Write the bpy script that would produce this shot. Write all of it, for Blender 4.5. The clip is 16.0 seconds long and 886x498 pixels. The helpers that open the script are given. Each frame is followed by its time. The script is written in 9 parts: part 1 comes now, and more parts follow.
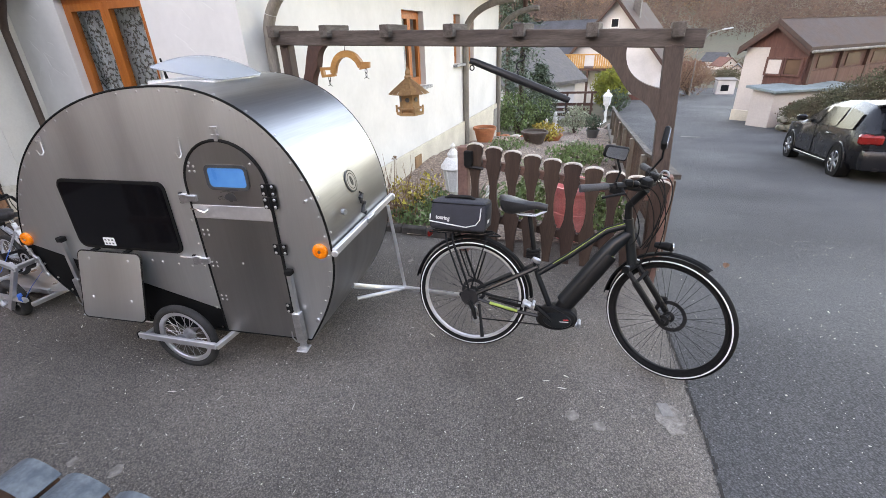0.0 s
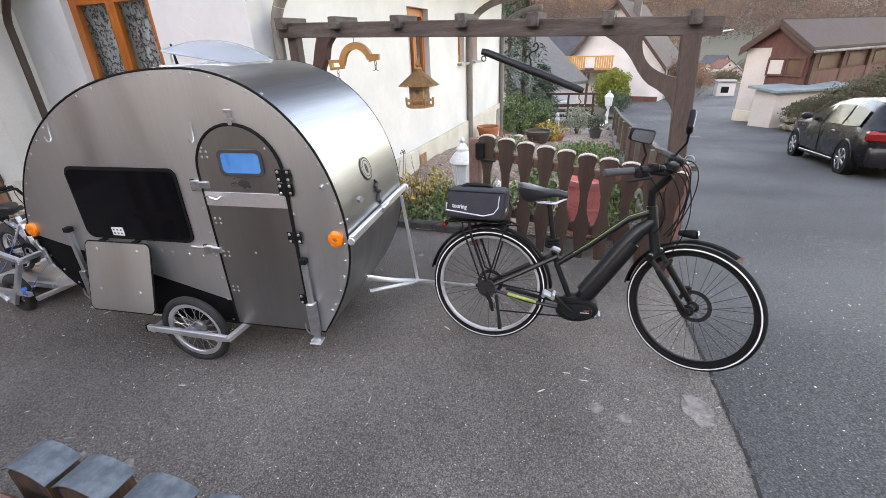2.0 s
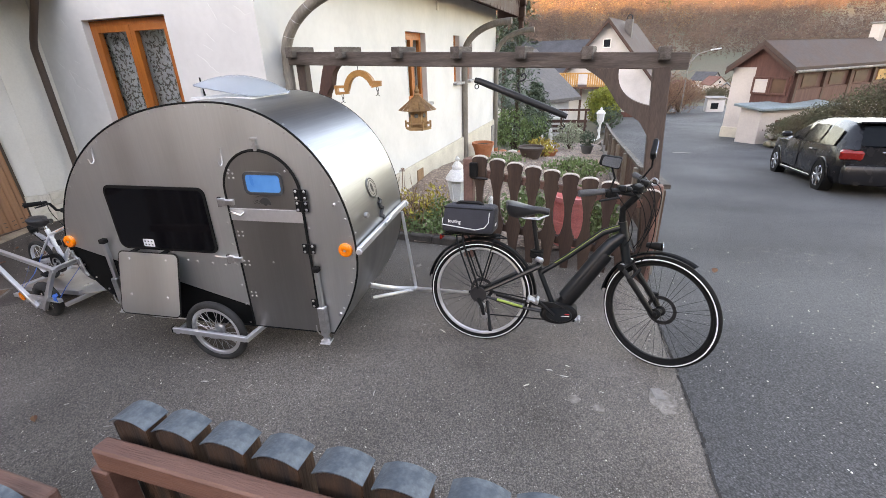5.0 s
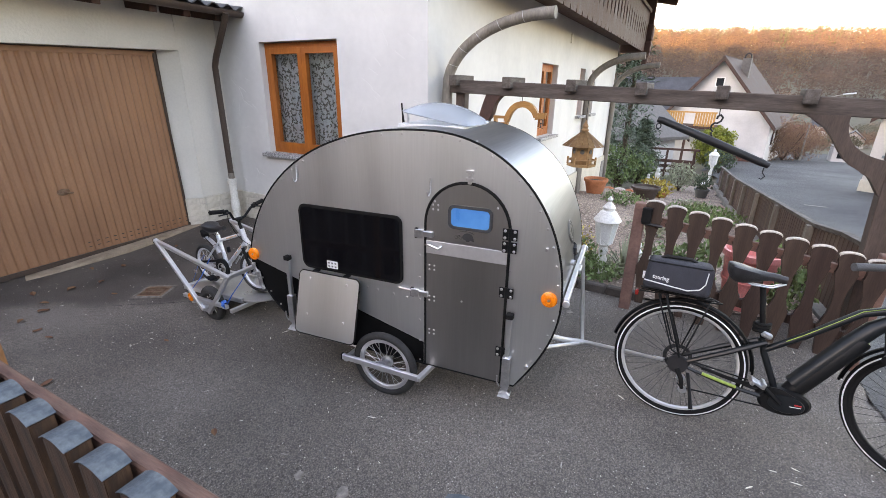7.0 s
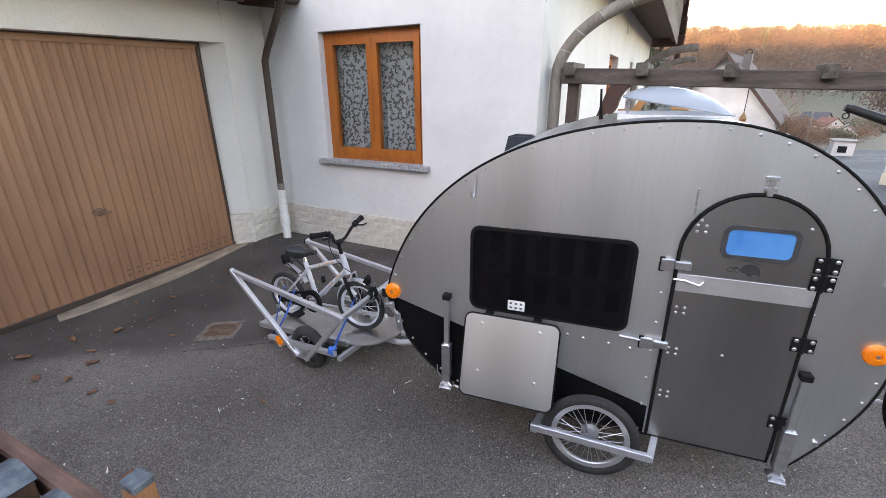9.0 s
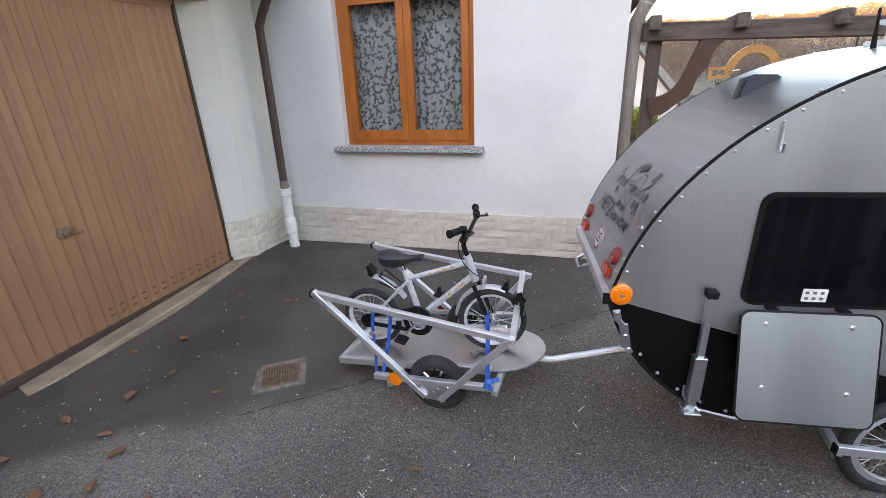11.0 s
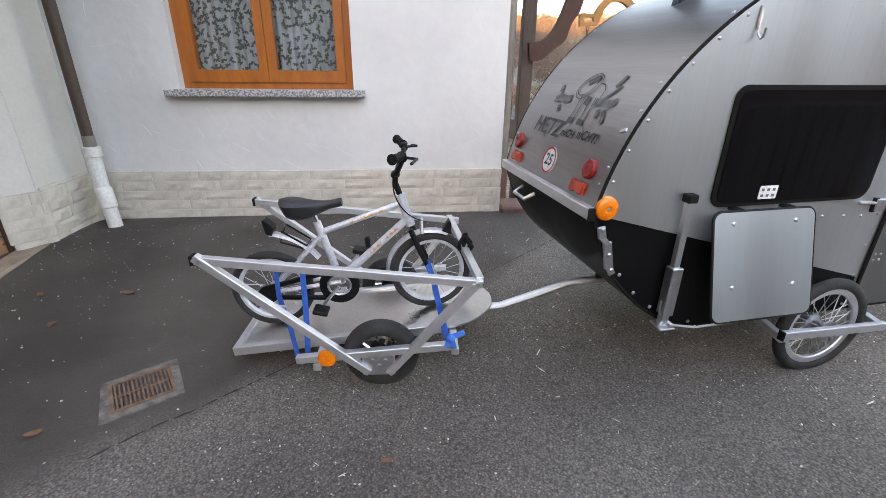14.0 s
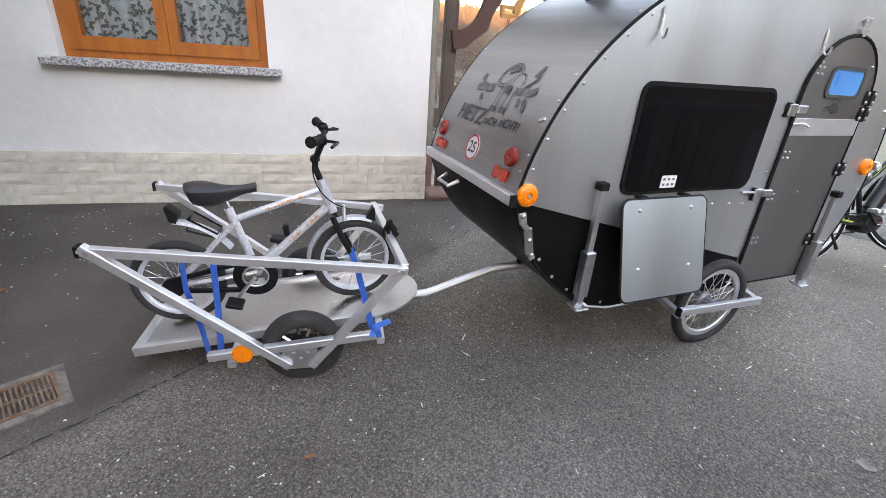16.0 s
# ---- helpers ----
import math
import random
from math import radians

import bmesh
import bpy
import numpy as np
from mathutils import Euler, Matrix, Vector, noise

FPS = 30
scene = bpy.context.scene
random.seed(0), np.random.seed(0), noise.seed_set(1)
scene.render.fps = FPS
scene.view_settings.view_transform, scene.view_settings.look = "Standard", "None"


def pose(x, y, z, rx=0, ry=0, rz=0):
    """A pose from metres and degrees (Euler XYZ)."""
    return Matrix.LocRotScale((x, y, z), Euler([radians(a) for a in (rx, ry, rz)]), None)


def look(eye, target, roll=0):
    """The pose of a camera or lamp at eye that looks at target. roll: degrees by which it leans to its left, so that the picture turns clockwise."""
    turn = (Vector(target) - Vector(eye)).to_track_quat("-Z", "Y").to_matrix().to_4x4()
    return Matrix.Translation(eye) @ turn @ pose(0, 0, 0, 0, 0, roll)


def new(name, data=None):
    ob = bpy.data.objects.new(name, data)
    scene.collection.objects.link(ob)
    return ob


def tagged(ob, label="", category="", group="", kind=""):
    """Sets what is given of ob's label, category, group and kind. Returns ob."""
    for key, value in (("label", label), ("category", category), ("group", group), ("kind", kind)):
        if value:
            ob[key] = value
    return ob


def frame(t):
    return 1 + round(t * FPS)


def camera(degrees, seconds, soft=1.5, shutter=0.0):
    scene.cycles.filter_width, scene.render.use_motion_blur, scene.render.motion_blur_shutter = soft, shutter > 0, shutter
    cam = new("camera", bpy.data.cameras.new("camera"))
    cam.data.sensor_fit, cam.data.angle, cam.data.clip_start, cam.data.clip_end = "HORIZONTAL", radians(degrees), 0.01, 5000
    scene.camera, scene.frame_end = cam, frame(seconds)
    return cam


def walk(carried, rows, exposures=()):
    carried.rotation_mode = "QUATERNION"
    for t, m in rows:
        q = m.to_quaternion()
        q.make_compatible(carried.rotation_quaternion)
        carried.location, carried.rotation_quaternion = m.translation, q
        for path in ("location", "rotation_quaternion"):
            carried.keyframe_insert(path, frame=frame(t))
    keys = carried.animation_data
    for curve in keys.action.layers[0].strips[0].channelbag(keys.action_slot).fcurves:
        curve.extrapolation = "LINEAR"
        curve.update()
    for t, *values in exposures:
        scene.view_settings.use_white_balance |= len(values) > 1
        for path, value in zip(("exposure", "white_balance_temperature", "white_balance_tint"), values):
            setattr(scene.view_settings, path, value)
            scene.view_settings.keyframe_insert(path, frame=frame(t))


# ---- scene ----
cam = camera(90.0, 16.0, 0.6)
PATH = [
    (0, (0.161, 0.136, 1.807), (-0.255, 1.896, 0.954), -2.1),
    (0.5, (0.158, 0.152, 1.762), (-0.261, 1.916, 0.918), -2.3),
    (1, (0.128, 0.173, 1.71), (-0.29, 1.94, 0.872), -2.2),
    (1.5, (0.093, 0.165, 1.703), (-0.324, 1.932, 0.864), -2.1),
    (2, (0.054, 0.138, 1.711), (-0.361, 1.904, 0.871), -2.2),
    (2.5, (0.09, 0.066, 1.742), (-0.323, 1.836, 0.907), -2.0),
    (3, (0.232, -0.022, 1.785), (-0.185, 1.754, 0.966), -1.7),
    (3.2, (0.22, -0.043, 1.821), (-0.176, 1.734, 0.993), -1.4),
    (5.3, (0.062, -0.151, 1.832), (-0.345, 1.644, 1.051), -2.0),
    (5.5, (-0.039, -0.154, 1.829), (-0.453, 1.642, 1.054), -2.1),
    (6, (-0.269, -0.207, 1.854), (-0.688, 1.592, 1.089), -1.4),
    (6.5, (-0.484, -0.151, 1.845), (-1.036, 1.622, 1.102), -0.5),
    (7, (-0.683, -0.107, 1.861), (-1.388, 1.634, 1.176), 0.9),
    (7.5, (-1.004, -0.068, 1.843), (-1.714, 1.674, 1.164), 0.1),
    (8, (-1.29, -0.003, 1.812), (-1.992, 1.741, 1.131), 0.1),
    (8.5, (-1.58, 0.134, 1.786), (-2.274, 1.884, 1.11), 0.0),
    (9, (-1.958, 0.145, 1.759), (-2.619, 1.909, 1.086), -0.2),
    (9.5, (-2.324, 0.172, 1.733), (-2.963, 1.943, 1.058), -0.4),
    (9.7, (-2.469, 0.219, 1.712), (-3.108, 1.991, 1.039), -0.6),
    (11.8, (-3.747, 0.496, 1.501), (-3.573, 2.354, 0.782), 1.3),
    (12, (-3.812, 0.526, 1.506), (-3.523, 2.364, 0.774), 2.1),
    (12.5, (-3.868, 0.641, 1.446), (-3.542, 2.469, 0.703), 0.2),
    (13, (-3.875, 0.738, 1.313), (-3.467, 2.544, 0.557), 1.5),
    (13.5, (-3.839, 0.751, 1.215), (-3.431, 2.556, 0.456), 1.1),
    (14, (-3.813, 0.726, 1.219), (-3.41, 2.53, 0.456), 0.7),
    (14.5, (-3.794, 0.729, 1.216), (-3.31, 2.509, 0.443), 1.8),
    (15, (-3.796, 0.738, 1.199), (-3.09, 2.439, 0.42), 4.6),
    (15.5, (-3.799, 0.738, 1.2), (-3.087, 2.432, 0.41), 4.4),
    (16, (-3.802, 0.74, 1.204), (-3.086, 2.43, 0.408), 4.1),
]
EXPOSURES = [(0, 3.42, 9100, 28), (5.5, 3.42, 9400, 28), (7, 3.36, 8900, 28), (9.5, 3.46, 8700, 27), (12, 3.52, 8900, 24), (14, 3.58, 9100, 24), (16, 3.78, 9200, 24)]
walk(cam, [(t, look(eye, target, roll)) for t, eye, target, roll in PATH], EXPOSURES)

# ---- world and light: low evening sun behind the ridge, the yard lies in open shade ----
SUN_EL, SUN_AZ = radians(12.0), radians(200.0)      # azimuth from north (+y), clockwise
world = bpy.data.worlds.new("world")
scene.world = world
world.use_nodes = True
wn = world.node_tree.nodes
sky = wn.new("ShaderNodeTexSky")
sky.sky_type, sky.sun_disc = "NISHITA", False
sky.sun_elevation, sky.sun_rotation = SUN_EL, SUN_AZ
sky.air_density, sky.dust_density, sky.ozone_density = 1.0, 0.4, 1.0
wn["Background"].inputs[1].default_value = 0.15
world.node_tree.links.new(sky.outputs[0], wn["Background"].inputs[0])
sun = new("sun", bpy.data.lights.new("sun", "SUN"))
sun.data.energy, sun.data.angle, sun.data.color = 2.0, radians(0.6), (1.0, 0.72, 0.42)
sun_from = Vector((math.sin(SUN_AZ) * math.cos(SUN_EL), math.cos(SUN_AZ) * math.cos(SUN_EL), math.sin(SUN_EL)))
sun.matrix_world = look(sun_from * 50, (0, 0, 0))


# ---- building helpers ----
def thing(name, m=None, label="", category="", group="", kind=""):
    ob = new(name)
    ob.empty_display_size = 0.1
    if m is not None:
        ob.matrix_basis = m
    return tagged(ob, label, category, group, kind)


def mesh_of(bm, material, smooth=True):
    bmesh.ops.recalc_face_normals(bm, faces=bm.faces)
    me = bpy.data.meshes.new("mesh")
    bm.to_mesh(me)
    bm.free()
    if material:
        me.materials.append(material)
    if smooth:
        me.shade_smooth()
        me.set_sharp_from_angle(angle=radians(35))
    return me


def part(name, bm, material, parent, label="", smooth=True, m=None):
    ob = new(name, mesh_of(bm, material, smooth) if isinstance(bm, bmesh.types.BMesh) else bm)
    ob.parent = parent
    if m is not None:
        ob.matrix_basis = m
    return tagged(ob, label)


def solo(name, bm, material, label, category, m=None, group="", kind="", smooth=True):
    ob = new(name, mesh_of(bm, material, smooth) if isinstance(bm, bmesh.types.BMesh) else bm)
    if m is not None:
        ob.matrix_basis = m
    return tagged(ob, label, category, group, kind)


def B():
    return bmesh.new()


def box(bm, c, s, rot=(0, 0, 0), bevel=0.0, m=None, segs=1):
    mm = (m or Matrix()) @ pose(*c, *rot) @ Matrix.Diagonal((*s, 1))
    r = bmesh.ops.create_cube(bm, size=1, matrix=mm)
    if bevel:
        vs = set(r["verts"])
        es = [e for e in bm.edges if e.verts[0] in vs and e.verts[1] in vs]
        bmesh.ops.bevel(bm, geom=es, offset=bevel, segments=segs, affect="EDGES", profile=0.5)
    return bm


def beam(bm, p, q, w, h, bevel=0.003, up=(0, 0, 1)):
    """A rectangular bar from p to q, w wide and h high."""
    p, q = Vector(p), Vector(q)
    d = q - p
    z = d.normalized()
    x = Vector(up).cross(z)
    if x.length < 1e-4:
        x = Vector((1, 0, 0))
    x.normalize()
    y = z.cross(x)
    r = Matrix((x, y, z)).transposed().to_4x4()
    mm = Matrix.Translation((p + q) / 2) @ r @ Matrix.Diagonal((w, h, d.length, 1))
    res = bmesh.ops.create_cube(bm, size=1, matrix=mm)
    if bevel:
        vs = set(res["verts"])
        es = [e for e in bm.edges if e.verts[0] in vs and e.verts[1] in vs]
        bmesh.ops.bevel(bm, geom=es, offset=bevel, segments=1, affect="EDGES")
    return bm


def tube(bm, pts, r, seg=8, closed=False):
    """A round tube along points; r is one radius or one for each point."""
    pts = [Vector(p) for p in pts]
    n = len(pts)
    rs = r if isinstance(r, (list, tuple)) else [r] * n
    rings, prev = [], None
    for i, p in enumerate(pts):
        a = pts[i - 1] if i or closed else p
        b = pts[(i + 1) % n] if i < n - 1 or closed else p
        t = (b - a).normalized()
        if prev is None:
            ref = Vector((0, 0, 1)) if abs(t.z) < 0.9 else Vector((1, 0, 0))
            u = t.cross(ref).normalized()
        else:
            u = (prev - t * prev.dot(t)).normalized()
        prev = u
        v = t.cross(u)
        rings.append([bm.verts.new(p + (u * math.cos(k * math.tau / seg) + v * math.sin(k * math.tau / seg)) * rs[i]) for k in range(seg)])
    for i in range(n if closed else n - 1):
        a, b = rings[i], rings[(i + 1) % n]
        for k in range(seg):
            bm.faces.new((a[k], a[(k + 1) % seg], b[(k + 1) % seg], b[k]))
    if not closed:
        bm.faces.new(rings[0][::-1])
        bm.faces.new(rings[-1])
    return bm


def lathe(bm, prof, seg=16, c=(0, 0, 0), m=None, close=True):
    """Turns (radius, height) pairs round the z axis at c."""
    mm = (m or Matrix()) @ Matrix.Translation(c)
    rings = []
    for r, z in prof:
        rings.append([bm.verts.new(mm @ Vector((max(r, 1e-4) * math.cos(k * math.tau / seg), max(r, 1e-4) * math.sin(k * math.tau / seg), z))) for k in range(seg)])
    for a, b in zip(rings, rings[1:]):
        for k in range(seg):
            bm.faces.new((a[k], a[(k + 1) % seg], b[(k + 1) % seg], b[k]))
    if close:
        bm.faces.new(rings[0][::-1])
        bm.faces.new(rings[-1])
    return bm


def prism(bm, poly, d0, d1, plane="xz", m=None, bevel=0.0):
    """A polygon in the plane xz (or xy, yz), drawn out along the third axis from d0 to d1."""
    def at(a, b, d):
        v = Vector((a, d, b)) if plane == "xz" else Vector((a, b, d)) if plane == "xy" else Vector((d, a, b))
        return m @ v if m else v
    a = [bm.verts.new(at(p, q, d0)) for p, q in poly]
    b = [bm.verts.new(at(p, q, d1)) for p, q in poly]
    n = len(poly)
    fa, fb = bm.faces.new(a), bm.faces.new(b[::-1])
    for i in range(n):
        bm.faces.new((a[(i + 1) % n], a[i], b[i], b[(i + 1) % n]))
    if bevel:
        es = list(fa.edges) + list(fb.edges)
        bmesh.ops.bevel(bm, geom=es, offset=bevel, segments=2, affect="EDGES")
    return bm


def ring_prism(bm, outer, inner, d0, d1, plane="xz"):
    """A frame between two outlines with the same number of points."""
    def at(a, b, d):
        return Vector((a, d, b)) if plane == "xz" else Vector((a, b, d)) if plane == "xy" else Vector((d, a, b))
    o0, o1, i0, i1 = [[bm.verts.new(at(p, q, d)) for p, q in poly] for poly, d in ((outer, d0), (outer, d1), (inner, d0), (inner, d1))]
    n = len(outer)
    for k in range(n):
        j = (k + 1) % n
        for a, b in ((o0, o1), (i0, i1), (o0, i0), (o1, i1)):
            bm.faces.new((a[k], a[j], b[j], b[k]))
    return bm


def rrect(x0, z0, x1, z1, r, n=6):
    out = []
    for cx, cz, s in ((x1 - r, z0 + r, -90), (x1 - r, z1 - r, 0), (x0 + r, z1 - r, 90), (x0 + r, z0 + r, 180)):
        for k in range(n + 1):
            a = radians(s + 90 * k / n)
            out.append((cx + r * math.cos(a), cz + r * math.sin(a)))
    return out


def bezier(p0, p1, p2, p3, n):
    out = []
    for i in range(n + 1):
        t = i / n
        s = 1 - t
        out.append(tuple(s ** 3 * a + 3 * s * s * t * b + 3 * s * t * t * c + t ** 3 * d for a, b, c, d in zip(p0, p1, p2, p3)))
    return out


def ball(bm, c, r, sub=2, squash=(1, 1, 1), rough=0.0, seed=0):
    res = bmesh.ops.create_icosphere(bm, subdivisions=sub, radius=1)
    for v in res["verts"]:
        k = 1 + rough * noise.noise(v.co * 1.7 + Vector((seed * 3.1, seed, 0)))
        v.co = Vector(c) + Vector((v.co.x * squash[0], v.co.y * squash[1], v.co.z * squash[2])) * r * k
    return bm


def disc(bm, c, r, thick, axis="y", seg=24, bevel=0.0):
    rot = {"y": (90, 0, 0), "x": (0, 90, 0), "z": (0, 0, 0)}[axis]
    b = min(bevel, thick * 0.45, r * 0.4)
    h = thick / 2
    prof = [(r - b, -h), (r, -h + b), (r, h - b), (r - b, h)] if b else [(r, -h), (r, h)]
    return lathe(bm, prof, seg, m=pose(*c, *rot))


def leaves(bm, c, radii, count, size, rng, shell=0.35, flat=0.0, stretch=1.6):
    """Many small bent leaves spread through the outer part of an ellipsoid."""
    for _ in range(count):
        d = Vector((rng.gauss(0, 1), rng.gauss(0, 1), rng.gauss(0, 1))).normalized()
        lump = 1 + 0.35 * noise.noise(d * 2.3 + Vector(c))
        p = Vector(c) + Vector((d.x * radii[0], d.y * radii[1], d.z * radii[2])) * lump * (1 - shell * rng.random() ** 1.5)
        q = Euler((rng.uniform(-1, 1) * (1 - flat) * 1.6, rng.uniform(-1, 1) * (1 - flat) * 1.6, rng.uniform(0, 6.28))).to_matrix()
        s = size * rng.uniform(0.6, 1.3)
        w = s / stretch / 2
        vs = [bm.verts.new(p + q @ Vector(v)) for v in ((-s / 2, 0, 0), (0, -w, s * 0.12), (s / 2, 0, 0), (0, w, s * 0.12))]
        bm.faces.new(vs)
    return bm


# ---- materials ----
def mat(name, col, rough=0.6, metal=0.0, col2=None, scale=6.0, fine=60.0, bump=0.1, grain=0.15, stretch=(1, 1, 1), rand=0.0, island=0.0, rvar=0.1, spec=0.5, coat=0.0, detail=6.0, lo=0.35, hi=0.65, dist=0.01):
    """A node material: two colours mixed by a broad noise, a fine grain on colour, gloss and relief."""
    m = bpy.data.materials.new(name)
    m.use_nodes = True
    nt = m.node_tree
    N, L = nt.nodes, nt.links
    bs = N["Principled BSDF"]
    bs.inputs["Metallic"].default_value = metal
    bs.inputs["Specular IOR Level"].default_value = spec
    bs.inputs["Coat Weight"].default_value = coat
    tc, mp = N.new("ShaderNodeTexCoord"), N.new("ShaderNodeMapping")
    mp.inputs["Scale"].default_value = stretch
    L.new(tc.outputs["Object"], mp.inputs["Vector"])
    n1, n2 = N.new("ShaderNodeTexNoise"), N.new("ShaderNodeTexNoise")
    n1.inputs["Scale"].default_value, n1.inputs["Detail"].default_value = scale, detail
    n2.inputs["Scale"].default_value, n2.inputs["Detail"].default_value = fine, 4.0
    L.new(mp.outputs[0], n1.inputs["Vector"])
    L.new(mp.outputs[0], n2.inputs["Vector"])
    ramp = N.new("ShaderNodeMapRange")
    ramp.inputs[1].default_value, ramp.inputs[2].default_value = lo, hi
    L.new(n1.outputs[0], ramp.inputs[0])
    mix = N.new("ShaderNodeMix")
    mix.data_type = "RGBA"
    c2 = col2 or tuple(c * 0.78 for c in col)
    mix.inputs["A"].default_value, mix.inputs["B"].default_value = (*col, 1), (*c2, 1)
    L.new(ramp.outputs[0], mix.inputs["Factor"])
    val = N.new("ShaderNodeMapRange")
    val.inputs[1].default_value, val.inputs[2].default_value = 0.3, 0.7
    val.inputs[3].default_value, val.inputs[4].default_value = 1 - grain, 1 + grain
    L.new(n2.outputs[0], val.inputs[0])
    hsv = N.new("ShaderNodeHueSaturation")
    L.new(mix.outputs["Result"], hsv.inputs["Color"])
    last = val.outputs[0]
    if rand or island:
        src = N.new("ShaderNodeObjectInfo").outputs["Random"] if rand else N.new("ShaderNodeNewGeometry").outputs["Random Per Island"]
        amt = rand or island
        rv = N.new("ShaderNodeMapRange")
        rv.inputs[3].default_value, rv.inputs[4].default_value = 1 - amt, 1 + amt
        L.new(src, rv.inputs[0])
        mu = N.new("ShaderNodeMath")
        mu.operation = "MULTIPLY"
        L.new(last, mu.inputs[0])
        L.new(rv.outputs[0], mu.inputs[1])
        last = mu.outputs[0]
        hu = N.new("ShaderNodeMapRange")
        hu.inputs[3].default_value, hu.inputs[4].default_value = 0.5 - amt * 0.05, 0.5 + amt * 0.05
        L.new(src, hu.inputs[0])
        L.new(hu.outputs[0], hsv.inputs["Hue"])
    L.new(last, hsv.inputs["Value"])
    L.new(hsv.outputs[0], bs.inputs["Base Color"])
    rr = N.new("ShaderNodeMapRange")
    rr.inputs[1].default_value, rr.inputs[2].default_value = 0.3, 0.7
    rr.inputs[3].default_value, rr.inputs[4].default_value = max(0.02, rough - rvar), min(1, rough + rvar)
    L.new(n1.outputs[0], rr.inputs[0])
    L.new(rr.outputs[0], bs.inputs["Roughness"])
    if bump:
        bp = N.new("ShaderNodeBump")
        bp.inputs["Strength"].default_value, bp.inputs["Distance"].default_value = bump, dist
        L.new(n2.outputs[0], bp.inputs["Height"])
        L.new(bp.outputs[0], bs.inputs["Normal"])
    return m


def glass_mat(name, col=(1, 1, 1), rough=0.02, ior=1.45, trans=1.0):
    m = mat(name, col, rough, bump=0, grain=0.0, col2=col, rvar=0.01)
    m.node_tree.nodes["Principled BSDF"].inputs["Transmission Weight"].default_value = trans
    m.node_tree.nodes["Principled BSDF"].inputs["IOR"].default_value = ior
    return m


def asphalt(name, col, col2, chip, chipcol, big=0.6, bump=0.5, chips=0.93):
    """Asphalt: close-set stones of many greys in a dark binder, a few pale ones, broad stains and relief."""
    m = mat(name, col, 0.85, col2=col2, scale=big, fine=150.0, bump=bump, grain=0.35, rvar=0.12, detail=9.0, lo=0.36, hi=0.64, dist=0.006)
    nt = m.node_tree
    N, L = nt.nodes, nt.links
    bs = N["Principled BSDF"]
    src = bs.inputs["Base Color"].links[0].from_socket
    tc = [n for n in N if n.type == "TEX_COORD"][0]
    warp = N.new("ShaderNodeTexNoise")
    warp.inputs["Scale"].default_value, warp.inputs["Detail"].default_value = chip * 0.8, 2.0
    L.new(tc.outputs["Object"], warp.inputs["Vector"])
    push = N.new("ShaderNodeVectorMath")
    push.operation = "MULTIPLY_ADD"
    L.new(warp.outputs["Color"], push.inputs[0])
    push.inputs[1].default_value = (0.6 / chip, 0.6 / chip, 0.6 / chip)
    L.new(tc.outputs["Object"], push.inputs[2])
    vo = N.new("ShaderNodeTexVoronoi")
    vo.inputs["Scale"].default_value = chip
    L.new(push.outputs[0], vo.inputs["Vector"])
    sep = N.new("ShaderNodeSeparateColor")
    L.new(vo.outputs["Color"], sep.inputs[0])
    tone = N.new("ShaderNodeMapRange")
    tone.inputs[3].default_value, tone.inputs[4].default_value = 0.72, 1.32
    L.new(sep.outputs[1], tone.inputs[0])
    pit = N.new("ShaderNodeMapRange")
    pit.inputs[1].default_value, pit.inputs[2].default_value, pit.inputs[3].default_value, pit.inputs[4].default_value = 0.30, 0.75, 1.0, 0.50
    L.new(vo.outputs["Distance"], pit.inputs[0])
    both = N.new("ShaderNodeMath")
    both.operation = "MULTIPLY"
    L.new(tone.outputs[0], both.inputs[0])
    L.new(pit.outputs[0], both.inputs[1])
    shade = N.new("ShaderNodeHueSaturation")
    L.new(both.outputs[0], shade.inputs["Value"])
    L.new(src, shade.inputs["Color"])
    g = N.new("ShaderNodeMapRange")
    g.inputs[1].default_value, g.inputs[2].default_value, g.inputs[4].default_value = chips, chips + 0.02, 0.75
    L.new(sep.outputs[0], g.inputs[0])
    d = N.new("ShaderNodeMapRange")
    d.inputs[1].default_value, d.inputs[2].default_value, d.inputs[3].default_value, d.inputs[4].default_value = 0.35, 0.50, 1.0, 0.0
    L.new(vo.outputs["Distance"], d.inputs[0])
    mu = N.new("ShaderNodeMath")
    mu.operation = "MULTIPLY"
    L.new(g.outputs[0], mu.inputs[0])
    L.new(d.outputs[0], mu.inputs[1])
    mx = N.new("ShaderNodeMix")
    mx.data_type = "RGBA"
    L.new(mu.outputs[0], mx.inputs["Factor"])
    L.new(shade.outputs[0], mx.inputs["A"])
    mx.inputs["B"].default_value = (*chipcol, 1)
    L.new(mx.outputs["Result"], bs.inputs["Base Color"])
    rise = N.new("ShaderNodeBump")
    rise.invert = True
    rise.inputs["Strength"].default_value, rise.inputs["Distance"].default_value = 0.9, 0.006
    L.new(vo.outputs["Distance"], rise.inputs["Height"])
    L.new(bs.inputs["Normal"].links[0].from_socket, rise.inputs["Normal"])
    L.new(rise.outputs[0], bs.inputs["Normal"])
    return m


